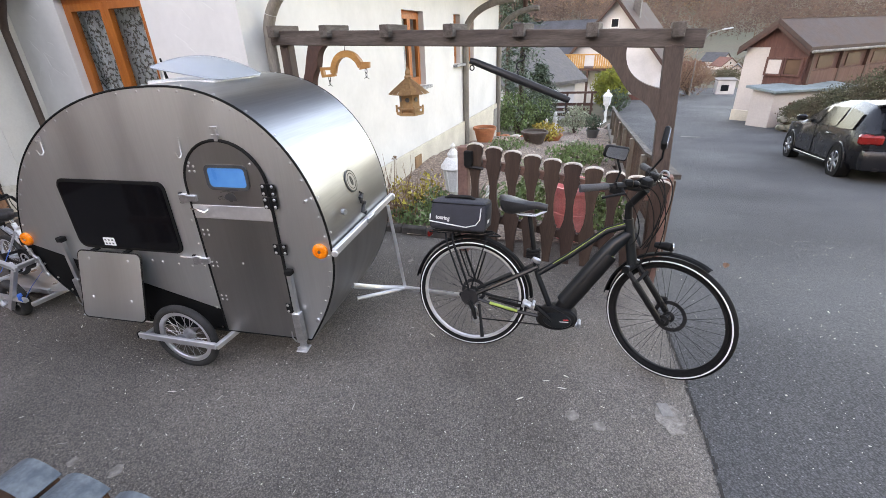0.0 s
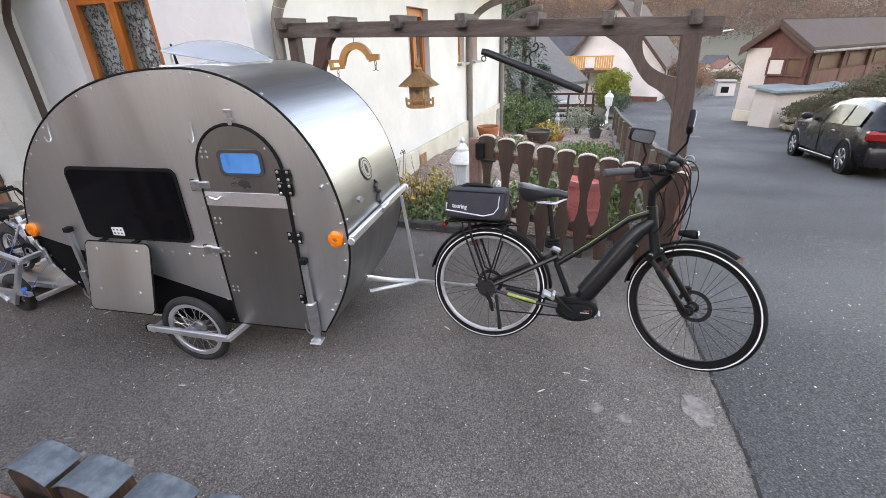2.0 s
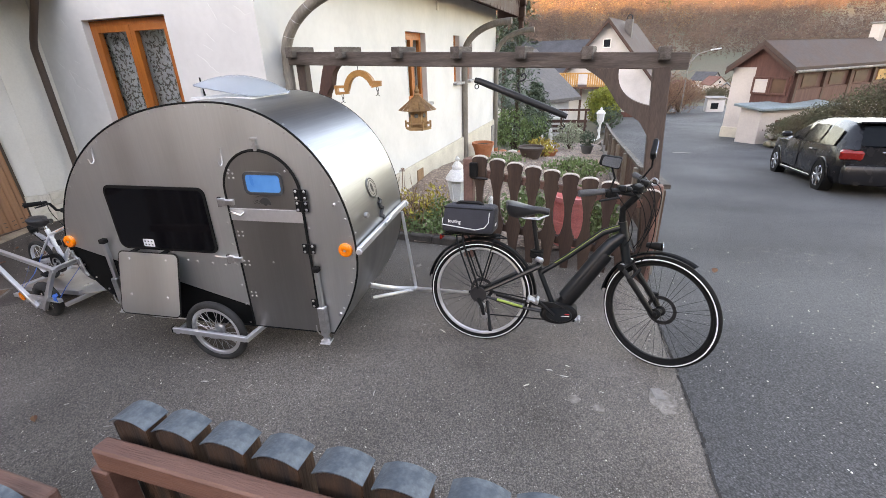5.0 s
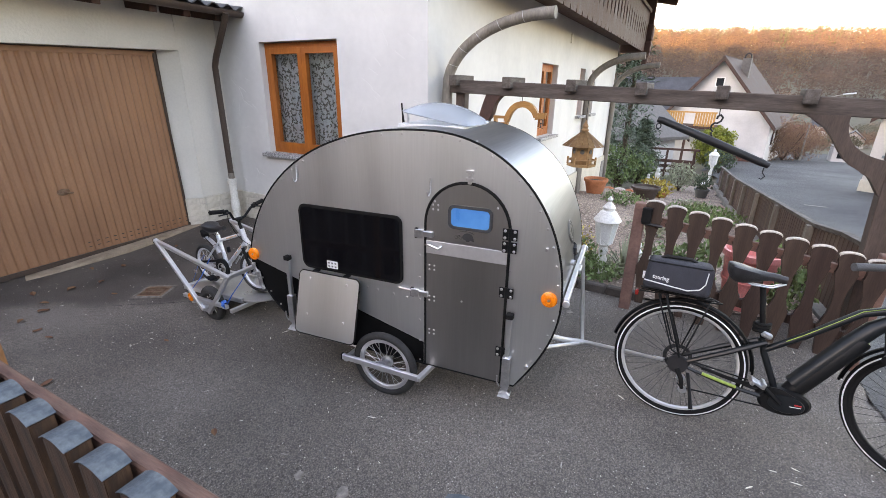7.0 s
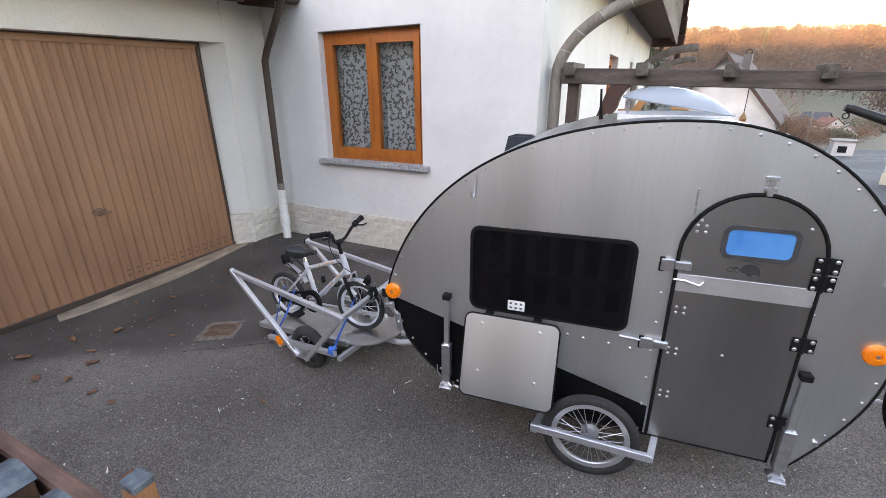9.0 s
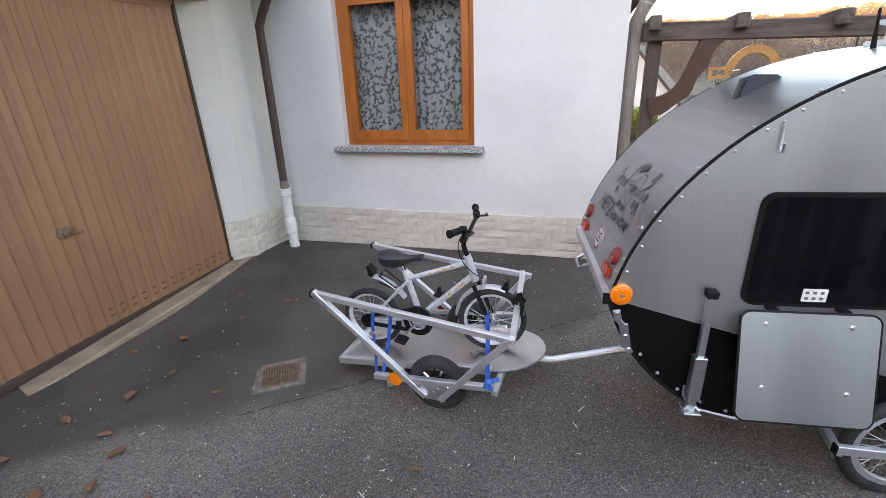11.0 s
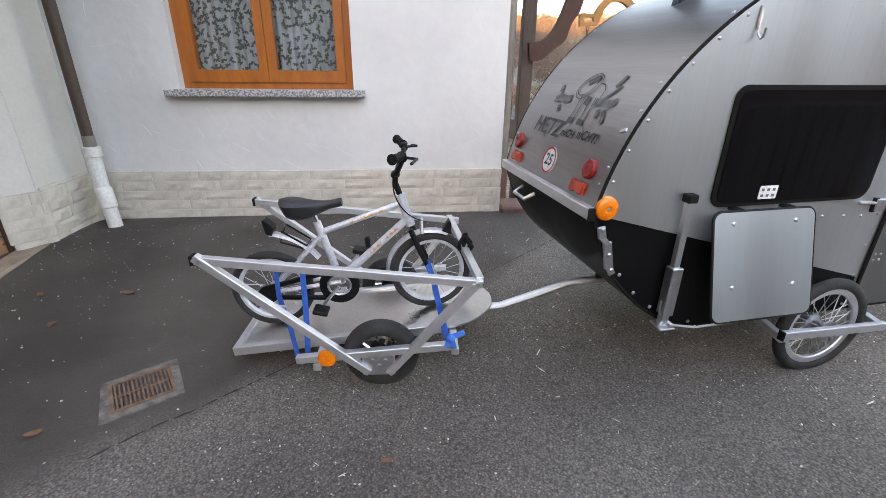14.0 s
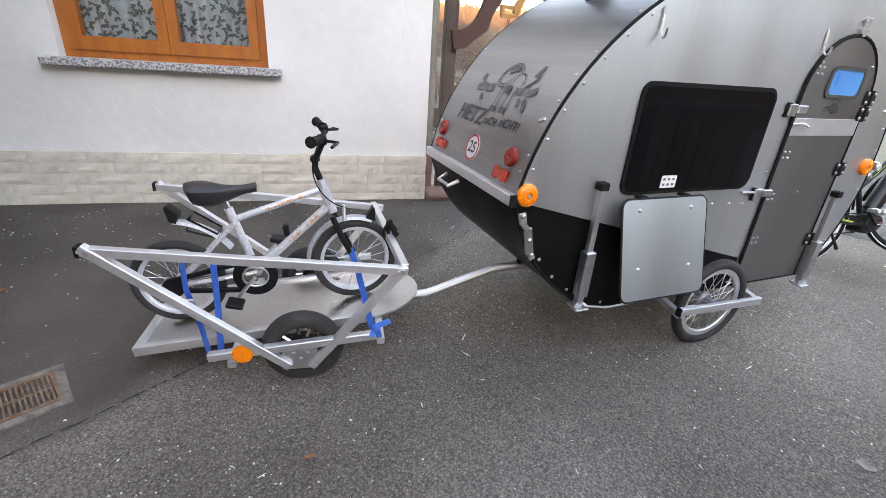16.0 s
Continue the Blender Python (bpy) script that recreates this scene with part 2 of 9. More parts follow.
def smooth_side(m, col, col2):
    """The older, smoother asphalt on the house side of the joint, its border frayed by noise."""
    nt = m.node_tree
    N, L = nt.nodes, nt.links
    bs = N["Principled BSDF"]
    src = bs.inputs["Base Color"].links[0].from_socket
    tc = [n for n in N if n.type == "TEX_COORD"][0]
    dot = N.new("ShaderNodeVectorMath")
    dot.operation = "DOT_PRODUCT"
    L.new(tc.outputs["Object"], dot.inputs[0])
    dot.inputs[1].default_value = (-0.516, 0.857, 0.0)
    fray = N.new("ShaderNodeTexNoise")
    fray.inputs["Scale"].default_value, fray.inputs["Detail"].default_value = 2.2, 8.0
    L.new(tc.outputs["Object"], fray.inputs["Vector"])
    add = N.new("ShaderNodeMath")
    add.operation = "MULTIPLY_ADD"
    L.new(fray.outputs[0], add.inputs[0])
    add.inputs[1].default_value = 0.5
    L.new(dot.outputs["Value"], add.inputs[2])
    edge = N.new("ShaderNodeMapRange")
    edge.interpolation_type = "SMOOTHSTEP"
    edge.inputs[1].default_value, edge.inputs[2].default_value = 4.21 + 0.15, 4.21 + 0.42
    L.new(add.outputs[0], edge.inputs[0])
    spots = N.new("ShaderNodeTexNoise")
    spots.inputs["Scale"].default_value, spots.inputs["Detail"].default_value = 260.0, 3.0
    L.new(tc.outputs["Object"], spots.inputs["Vector"])
    broad = N.new("ShaderNodeTexNoise")
    broad.inputs["Scale"].default_value, broad.inputs["Detail"].default_value = 1.6, 9.0
    L.new(tc.outputs["Object"], broad.inputs["Vector"])
    old = N.new("ShaderNodeMix")
    old.data_type = "RGBA"
    old.inputs["A"].default_value, old.inputs["B"].default_value = (*col, 1), (*col2, 1)
    br = N.new("ShaderNodeMapRange")
    br.inputs[1].default_value, br.inputs[2].default_value = 0.36, 0.66
    L.new(broad.outputs[0], br.inputs[0])
    L.new(br.outputs[0], old.inputs["Factor"])
    hv = N.new("ShaderNodeHueSaturation")
    gv = N.new("ShaderNodeMapRange")
    gv.inputs[1].default_value, gv.inputs[2].default_value, gv.inputs[3].default_value, gv.inputs[4].default_value = 0.3, 0.7, 0.6, 1.4
    L.new(spots.outputs[0], gv.inputs[0])
    L.new(gv.outputs[0], hv.inputs["Value"])
    L.new(old.outputs["Result"], hv.inputs["Color"])
    mx = N.new("ShaderNodeMix")
    mx.data_type = "RGBA"
    L.new(edge.outputs[0], mx.inputs["Factor"])
    L.new(src, mx.inputs["A"])
    L.new(hv.outputs[0], mx.inputs["B"])
    L.new(mx.outputs["Result"], bs.inputs["Base Color"])
    return m


PLASTER = mat("white_plaster", (0.66, 0.645, 0.625), 0.9, col2=(0.59, 0.58, 0.565), scale=1.3, fine=13, bump=0.3, grain=0.025, dist=0.010)
GARAGE_PLASTER = mat("cream_plaster", (0.65, 0.62, 0.57), 0.9, col2=(0.58, 0.555, 0.505), scale=1.0, fine=45, bump=0.35, grain=0.03)
STONE = mat("pale_split_stone", (0.62, 0.565, 0.49), 0.9, col2=(0.51, 0.465, 0.39), scale=16, fine=70, bump=0.5, grain=0.07, rand=0.07, dist=0.004, stretch=(0.32, 0.04, 0.078))
MORTAR = mat("mortar", (0.64, 0.59, 0.52), 0.95, fine=90, bump=0.5)
GARDEN_PLINTH = mat("rough_sand_plinth", (0.62, 0.56, 0.46), 0.95, col2=(0.52, 0.46, 0.375), scale=2.2, fine=60, bump=0.6)
ALU = mat("brushed_aluminium", (0.675, 0.695, 0.70), 0.43, 1.0, col2=(0.625, 0.645, 0.65), scale=0.9, fine=22, bump=0.02, grain=0.025, stretch=(6, 6, 0.25), rvar=0.05)
ALU_ROOF = mat("roof_aluminium", (0.365, 0.37, 0.375), 0.36, 1.0, col2=(0.325, 0.33, 0.335), scale=1.6, fine=14, bump=0.03, grain=0.05, stretch=(9, 0.35, 9), rvar=0.05)
ALU_DARK = mat("anodised_door_sheet", (0.315, 0.308, 0.305), 0.42, 1.0, col2=(0.28, 0.274, 0.27), scale=1.0, fine=22, bump=0.02, grain=0.025, stretch=(6, 6, 0.25), rvar=0.06)
ALU_BRIGHT = mat("bright_aluminium", (0.72, 0.72, 0.725), 0.45, 0.9, col2=(0.65, 0.65, 0.66), scale=5, fine=40, bump=0.04, grain=0.06)
ALU_FLAP = mat("flap_aluminium", (0.525, 0.56, 0.57), 0.40, 1.0, col2=(0.485, 0.52, 0.53), scale=0.9, fine=22, bump=0.02, grain=0.02, stretch=(6, 6, 0.25), rvar=0.05)
STEEL = mat("galvanised_steel", (0.62, 0.62, 0.63), 0.40, 1.0, col2=(0.50, 0.51, 0.52), scale=22, fine=90, bump=0.05, grain=0.1)
CHROME = mat("chrome", (0.80, 0.80, 0.80), 0.12, 1.0, bump=0, grain=0.02)
BLACK = mat("black_sheet", (0.0035, 0.0035, 0.004), 0.35, col2=(0.006, 0.006, 0.006), scale=3, fine=60, bump=0.03, spec=0.10)
RUBBER = mat("black_rubber", (0.007, 0.007, 0.007), 0.75, col2=(0.012, 0.0115, 0.011), scale=8, fine=120, bump=0.2, spec=0.12)
TYRE_GREY = mat("dusty_grey_tyre", (0.028, 0.027, 0.026), 0.85, col2=(0.017, 0.0165, 0.016), scale=10, fine=140, bump=0.25)
DARK_GLASS = mat("dark_tinted_acrylic", (0.004, 0.004, 0.005), 0.06, col2=(0.006, 0.006, 0.007), bump=0, grain=0.0, rvar=0.02, spec=0.22)
BLUE_GLASS = mat("blue_tinted_acrylic", (0.03, 0.21, 0.52), 0.3, col2=(0.06, 0.28, 0.60), scale=9, bump=0, grain=0.02, rvar=0.04, spec=0.3)
AMBER = mat("amber_plastic", (0.95, 0.24, 0.01), 0.25, col2=(0.9, 0.18, 0.01), scale=30, fine=200, bump=0.2)
RED_LENS = mat("red_plastic_lens", (0.30, 0.016, 0.012), 0.22, fine=220, bump=0.2)
ORANGE_LENS = mat("orange_red_lens", (0.52, 0.045, 0.018), 0.25, fine=220, bump=0.2)
WHITE = mat("white_plastic", (0.75, 0.75, 0.74), 0.5, fine=120, bump=0.05)
WHITE_PAINT = mat("white_lacquer", (0.78, 0.78, 0.76), 0.45, col2=(0.68, 0.67, 0.64), scale=5, fine=70, bump=0.1)
SIGN_INK = mat("dark_print", (0.03, 0.03, 0.032), 0.6, fine=120, bump=0)
GREY_PRINT = mat("grey_print", (0.10, 0.10, 0.10), 0.5, fine=120, bump=0)
BLUE_PRINT = mat("blue_print", (0.05, 0.09, 0.28), 0.5, bump=0)
RED_PRINT = mat("red_print", (0.55, 0.03, 0.03), 0.5, bump=0)
FOAM_BLACK = mat("black_leather", (0.016, 0.016, 0.018), 0.45, col2=(0.024, 0.024, 0.026), scale=18, fine=150, bump=0.2)
BAG = mat("black_nylon", (0.022, 0.023, 0.03), 0.8, col2=(0.035, 0.036, 0.045), scale=14, fine=420, bump=0.5)
FRAME_GREY = mat("anthracite_frame", (0.008, 0.010, 0.012), 0.42, col2=(0.006, 0.008, 0.009), scale=4, fine=120, bump=0.02, coat=0.12, spec=0.3)
GREEN = mat("lime_paint", (0.30, 0.42, 0.06), 0.4, bump=0)
MATT_BLACK = mat("matt_black_metal", (0.006, 0.006, 0.0065), 0.5, col2=(0.010, 0.010, 0.010), spec=0.18, scale=12, fine=120, bump=0.05)
GRIP_GREY = mat("grey_rubber_grip", (0.07, 0.07, 0.072), 0.8, fine=160, bump=0.3)
SILVER_PAINT = mat("silver_paint", (0.74, 0.75, 0.78), 0.38, 0.5, col2=(0.64, 0.65, 0.69), scale=12, fine=90, bump=0.04)
BLUE_STRAP = mat("blue_webbing", (0.03, 0.22, 0.72), 0.75, col2=(0.02, 0.15, 0.56), scale=20, fine=400, bump=0.5)
FIN_BLUE = mat("dark_blue_grey_plastic", (0.018, 0.026, 0.038), 0.45, bump=0)
DARK_FRAME = mat("dark_grey_frame", (0.055, 0.055, 0.058), 0.45, col2=(0.04, 0.04, 0.042), scale=8, fine=90, bump=0.05)
PLY = mat("brushed_plate", (0.66, 0.655, 0.645), 0.33, 1.0, col2=(0.58, 0.575, 0.565), scale=3, fine=60, bump=0.04, grain=0.06)
GARAGE_DOOR = mat("tan_steel_door", (0.338, 0.168, 0.092), 0.5, col2=(0.258, 0.122, 0.066), scale=1.6, fine=70, bump=0.05, grain=0.05, stretch=(1, 1, 0.5))
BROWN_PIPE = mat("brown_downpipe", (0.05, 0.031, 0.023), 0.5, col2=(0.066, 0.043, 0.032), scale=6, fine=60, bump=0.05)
GREY_PIPE = mat("grey_brown_timber_pole", (0.17, 0.145, 0.12), 0.75, col2=(0.24, 0.21, 0.18), scale=5, fine=40, bump=0.3, stretch=(2, 2, 0.4))
PVC = mat("white_pvc", (0.70, 0.69, 0.66), 0.45, col2=(0.60, 0.58, 0.54), scale=5, fine=60, bump=0.03)
OAK = mat("golden_oak_frame", (0.44, 0.127, 0.022), 0.42, col2=(0.35, 0.094, 0.016), scale=3.5, fine=30, bump=0.06, grain=0.1, stretch=(5, 5, 0.7))
SILL = mat("speckled_granite", (0.46, 0.45, 0.45), 0.6, col2=(0.16, 0.16, 0.16), scale=75, fine=200, bump=0.1, lo=0.45, hi=0.55)
CURTAIN = mat("lace_curtain", (0.62, 0.68, 0.69), 0.9, col2=(0.54, 0.60, 0.62), scale=14, fine=300, bump=0.2)
CURTAIN_LEAF = mat("dark_curtain_pattern", (0.17, 0.19, 0.18), 0.9, fine=300, bump=0.1)
PANE = glass_mat("window_glass", (0.95, 0.97, 0.97))
OLD_WOOD = mat("weathered_brown_timber", (0.060, 0.042, 0.034), 0.8, col2=(0.12, 0.095, 0.08), scale=4, fine=30, bump=0.5, grain=0.22, stretch=(0.7, 5, 5), rand=0.12, dist=0.006)
OLD_WOOD_UP = mat("weathered_upright_timber", (0.055, 0.035, 0.028), 0.75, col2=(0.085, 0.058, 0.047), scale=4, fine=30, bump=0.5, grain=0.2, stretch=(5, 5, 0.7), rand=0.12, dist=0.006)
GREY_WOOD = mat("greyed_timber", (0.105, 0.085, 0.074), 0.85, col2=(0.058, 0.045, 0.038), scale=5, fine=26, bump=0.6, grain=0.25, stretch=(5, 0.7, 5), rand=0.15, dist=0.006)
PATCH = mat("pale_worn_patch", (0.285, 0.25, 0.215), 0.95, col2=(0.17, 0.148, 0.128), scale=25, fine=90, bump=0.5, grain=0.25)
ROAD_BOARD = mat("weathered_road_board", (0.105, 0.055, 0.040), 0.75, col2=(0.070, 0.039, 0.030), scale=3, fine=26, bump=0.3, grain=0.2, stretch=(6, 6, 0.6), rand=0.22)
FENCE_WOOD = mat("dark_stained_fence_board", (0.042, 0.024, 0.018), 0.65, spec=0.3, col2=(0.060, 0.036, 0.027), scale=3, fine=26, bump=0.3, grain=0.2, stretch=(6, 6, 0.6), rand=0.15)
# pale colour for the gate boards' top rims, a highlight put into the paint
FENCE_RIM_LIT = mat("lit_board_rim", (0.42, 0.36, 0.31), 0.8, col2=(0.58, 0.52, 0.47), scale=20, fine=80, bump=0.4)
RAIL_RED = mat("red_brown_rail", (0.155, 0.068, 0.046), 0.6, col2=(0.115, 0.048, 0.034), scale=3, fine=40, bump=0.25, grain=0.12, stretch=(0.7, 6, 6))
RAIL_PALE = mat("worn_red_brown_rail", (0.17, 0.088, 0.060), 0.65, col2=(0.12, 0.054, 0.038), scale=6, fine=40, bump=0.3, grain=0.15, stretch=(0.7, 6, 6))
PLANK_ORANGE = mat("orange_brown_board_edge", (0.062, 0.026, 0.011), 0.7, col2=(0.014, 0.009, 0.007), scale=5, fine=34, bump=0.35, grain=0.2, stretch=(5, 5, 0.7))
POST_TAN = mat("tan_stained_post", (0.30, 0.135, 0.055), 0.6, col2=(0.22, 0.095, 0.04), scale=4, fine=40, bump=0.2, stretch=(5, 5, 0.7))
ZINC = mat("weathered_zinc_cap", (0.045, 0.060, 0.072), 0.55, 0.0, col2=(0.105, 0.125, 0.135), scale=26, fine=90, bump=0.25, grain=0.2, lo=0.44, hi=0.72)
HONEY_WOOD = mat("honey_varnished_wood", (0.42, 0.20, 0.06), 0.45, col2=(0.34, 0.15, 0.045), scale=4, fine=30, bump=0.1, stretch=(1, 5, 5))
BIRD_WOOD = mat("birdhouse_wood", (0.34, 0.19, 0.085), 0.7, col2=(0.26, 0.14, 0.06), scale=6, fine=40, bump=0.3, rand=0.1)
IRON = mat("black_iron", (0.018, 0.018, 0.02), 0.5, 0.3, fine=80, bump=0.3)
TERRACOTTA = mat("terracotta", (0.50, 0.17, 0.075), 0.8, col2=(0.42, 0.14, 0.065), scale=8, fine=60, bump=0.15)
RED_STONE = mat("dull_red_stone", (0.20, 0.105, 0.08), 0.85, col2=(0.15, 0.08, 0.065), scale=9, fine=60, bump=0.3)
DARK_EDGE = mat("dark_edging_stone", (0.085, 0.07, 0.06), 0.9, col2=(0.055, 0.046, 0.04), scale=9, fine=60, bump=0.4)
RED_TUB = mat("faded_red_plastic", (0.74, 0.27, 0.25), 0.55, col2=(0.62, 0.17, 0.16), scale=5, fine=60, bump=0.05)
ASPHALT_YARD = asphalt("old_yard_asphalt", (0.240, 0.205, 0.176), (0.145, 0.122, 0.103), 125.0, (0.50, 0.46, 0.40), big=0.8, bump=0.8, chips=0.975)
smooth_side(ASPHALT_YARD, (0.098, 0.080, 0.068), (0.058, 0.047, 0.040))
DRAIN_STONE = mat("dirty_concrete", (0.23, 0.198, 0.168), 0.95, col2=(0.11, 0.092, 0.078), scale=14, fine=80, bump=0.6, grain=0.2)
CRACK = mat("dark_crack", (0.03, 0.026, 0.023), 0.95, bump=0)
ASPHALT_ROAD = asphalt("road_asphalt", (0.088, 0.087, 0.088), (0.066, 0.065, 0.066), 95.0, (0.22, 0.22, 0.22), big=0.4, bump=0.8, chips=0.97)
GRAVEL = asphalt("reddish_gravel", (0.38, 0.27, 0.21), (0.27, 0.195, 0.155), 30.0, (0.58, 0.47, 0.39), big=1.2, bump=0.8, chips=0.85)
MEADOW = mat("meadow_and_soil", (0.080, 0.082, 0.045), 0.95, col2=(0.105, 0.080, 0.052), scale=0.06, fine=3.0, bump=0.3, grain=0.25)
SILL_TAN = mat("dirty_tan_concrete", (0.36, 0.275, 0.20), 0.9, col2=(0.24, 0.18, 0.13), scale=6, fine=80, bump=0.5, grain=0.12)
CONCRETE = mat("old_concrete", (0.26, 0.24, 0.215), 0.9, col2=(0.17, 0.155, 0.14), scale=5, fine=80, bump=0.5, grain=0.15)
RUST_IRON = mat("rusty_cast_iron", (0.17, 0.085, 0.048), 0.85, 0.1, col2=(0.24, 0.16, 0.11), scale=20, fine=120, bump=0.5)
LEAF_BROWN = mat("dry_leaf", (0.22, 0.10, 0.05), 0.8, col2=(0.15, 0.075, 0.04), scale=30, island=0.4, bump=0.2)
CHIP = mat("pale_grit", (0.66, 0.61, 0.54), 0.9, col2=(0.45, 0.40, 0.34), scale=60, island=0.45, bump=0.2)
LEAF_GREEN = mat("garden_leaf", (0.175, 0.245, 0.095), 0.6, col2=(0.120, 0.185, 0.070), scale=9, island=0.4, bump=0.0)
LEAF_GREY = mat("grey_green_leaf", (0.36, 0.38, 0.27), 0.7, col2=(0.24, 0.27, 0.18), scale=9, island=0.35, bump=0)
LEAF_YELLOW = mat("yellow_leaf", (0.46, 0.33, 0.06), 0.65, col2=(0.33, 0.26, 0.06), scale=9, island=0.4, bump=0)
LEAF_LIME = mat("lime_thuja", (0.25, 0.26, 0.030), 0.65, col2=(0.13, 0.155, 0.022), scale=3, island=0.35, bump=0)
NEEDLE = mat("spruce_needles", (0.055, 0.085, 0.050), 0.7, col2=(0.075, 0.105, 0.062), scale=4, island=0.35, bump=0)
BARK = mat("bark", (0.09, 0.065, 0.05), 0.9, scale=9, fine=40, bump=0.7)
TWIG = mat("bare_brown_twigs", (0.26, 0.15, 0.10), 0.85, col2=(0.19, 0.115, 0.08), scale=4, island=0.3, bump=0)
ROOF_BROWN = mat("brown_roof_tile", (0.058, 0.036, 0.030), 0.85, col2=(0.080, 0.050, 0.040), scale=1.5, fine=9, bump=0.4, grain=0.12)
ROOF_GREY = mat("grey_slate_roof", (0.10, 0.09, 0.083), 0.75, col2=(0.135, 0.12, 0.11), scale=1.2, fine=7, bump=0.4, grain=0.15)
ROOF_DARK = mat("dark_slate_roof", (0.055, 0.055, 0.06), 0.7, scale=1.2, fine=7, bump=0.4, grain=0.15)
RED_TIMBER = mat("red_brown_cladding", (0.115, 0.043, 0.032), 0.75, col2=(0.085, 0.033, 0.025), scale=2, fine=16, bump=0.2, stretch=(4, 4, 0.5))
DARK_TIMBER = mat("dark_brown_eaves_timber", (0.054, 0.023, 0.016), 0.75, col2=(0.074, 0.033, 0.023), scale=3, fine=24, bump=0.25, stretch=(3, 3, 0.8))
PALE_WALL = mat("pale_render", (0.54, 0.48, 0.44), 0.9, col2=(0.47, 0.42, 0.385), scale=0.8, fine=14, bump=0.2, grain=0.05)
FAR_WHITE = mat("far_white_render", (0.60, 0.58, 0.57), 0.9, scale=0.6, fine=10, bump=0.1, grain=0.04)
PINE_BOARD = mat("honey_balcony_boards", (0.48, 0.25, 0.075), 0.6, col2=(0.40, 0.20, 0.06), scale=4, fine=20, bump=0.1)
CAR_BLACK = mat("black_car_paint", (0.010, 0.010, 0.012), 0.26, col2=(0.012, 0.012, 0.014), bump=0, grain=0.0, coat=0.08, rvar=0.03, spec=0.32)
CAR_GLASS = mat("tinted_car_glass", (0.014, 0.017, 0.020), 0.08, bump=0, grain=0.0, rvar=0.01, spec=0.22)
BROWN_GLASS = mat("brown_window_glass", (0.13, 0.075, 0.05), 0.15, col2=(0.09, 0.05, 0.035), scale=2, bump=0, grain=0.0)
CAR_ALLOY = mat("car_alloy", (0.55, 0.55, 0.56), 0.3, 1.0, fine=80, bump=0.05)
DOME = glass_mat("clear_acrylic_dome", (0.62, 0.66, 0.70), 0.22, 1.2, 0.6)
PRINT_PALE = mat("pale_sketch_print", (0.14, 0.137, 0.13), 0.55, col2=(0.07, 0.068, 0.065), scale=40, fine=120, bump=0, lo=0.42, hi=0.58)
SKETCH = mat("grey_sketch_print", (0.065, 0.063, 0.06), 0.55, fine=120, bump=0)

VALLEY = pose(0, 0, 0, 0.12, 0, 0.8)               # the far side of the road lies a little round the bend

# ---- ground: yard, road down the valley, garden strip, hill ----
HOUSE = pose(-5.677, 4.515, 0, 0, 0, -7.3)          # x along the gable wall, y into the house
YARD = HOUSE                                        # the pergola and the garage follow the house


def sstep(a, b, x):
    t = min(1, max(0, (x - a) / (b - a)))
    return t * t * (3 - 2 * t)


def road_z(y):
    if y < 1.5:
        return 0.0
    z = -0.1 * (min(y, 14) - 1.5) * sstep(1.5, 4.0, y) - 0.06 * max(0, min(y, 42) - 14)
    return z - 0.02 * max(0, min(y, 80) - 42)


def garden_z(y):
    return -0.40 * sstep(4.2, 6.5, y) - 0.106 * max(0, min(y, 24) - 6.5) - 0.05 * max(0, min(y, 50) - 24)


def fence_x(y):
    return 1.225 + 0.098 * (y - 3.9)


def ground_z(x, y):
    f = sstep(fence_x(y) - 0.25, fence_x(y) + 0.05, x) if y > 3.3 else sstep(-0.6, 1.8, x)
    base = garden_z(y) * (1 - f) + road_z(y) * f
    if y < 5.2:
        dip = math.exp(-(((x + 4.7) / 1.3) ** 2 + ((y - 2.35) / 0.9) ** 2))
        near_house = 0.095 * sstep(2.9, 4.1, y) * sstep(-1.1, -2.5, x)
        base += (1 - f) * (near_house - 0.045 * dip)
    up = max(0, y - 88 - 0.16 * x)
    hill = 26 * sstep(0, 185, up) + 4.0 * sstep(0, 90, up) * noise.noise(Vector((x * 0.012, y * 0.012, 0)))
    side = 8 * sstep(60, 230, x) * sstep(20, 120, y)
    back = max(0, -y - 200)
    ridge = (152 + 8 * noise.noise(Vector((x * 0.008, 3, 0)))) * sstep(0, 190, back)
    bank = 0.36 * sstep(0.9, -1.1, x - 0.185 * (y - 11)) * sstep(6, 9, y) * sstep(15, 12.5, y)
    return base + hill + side + ridge + bank


def axis_lines(dense0, dense1, step, far0, far1):
    out, x, s = [], dense0, step
    while x > far0:
        s *= 1.25
        x -= s
        out.append(x)
    out = out[::-1]
    x = dense0
    while x < dense1:
        out.append(x)
        x += step
    s = step
    while x < far1:
        out.append(x)
        s = min(s * 1.12, 14)
        x += s
    return out


def sheet(xs, ys, keep, lift):
    bm = B()
    grid = {}
    for i, x in enumerate(xs):
        for j, y in enumerate(ys):
            grid[i, j] = (x, y)
    verts = {}

    def vert(i, j):
        if (i, j) not in verts:
            x, y = grid[i, j]
            verts[i, j] = bm.verts.new((x, y, ground_z(x, y) + (lift(x, y) if callable(lift) else lift)))
        return verts[i, j]
    for i in range(len(xs) - 1):
        for j in range(len(ys) - 1):
            if keep((xs[i] + xs[i + 1]) / 2, (ys[j] + ys[j + 1]) / 2):
                bm.faces.new((vert(i, j), vert(i + 1, j), vert(i + 1, j + 1), vert(i, j + 1)))
    return bm


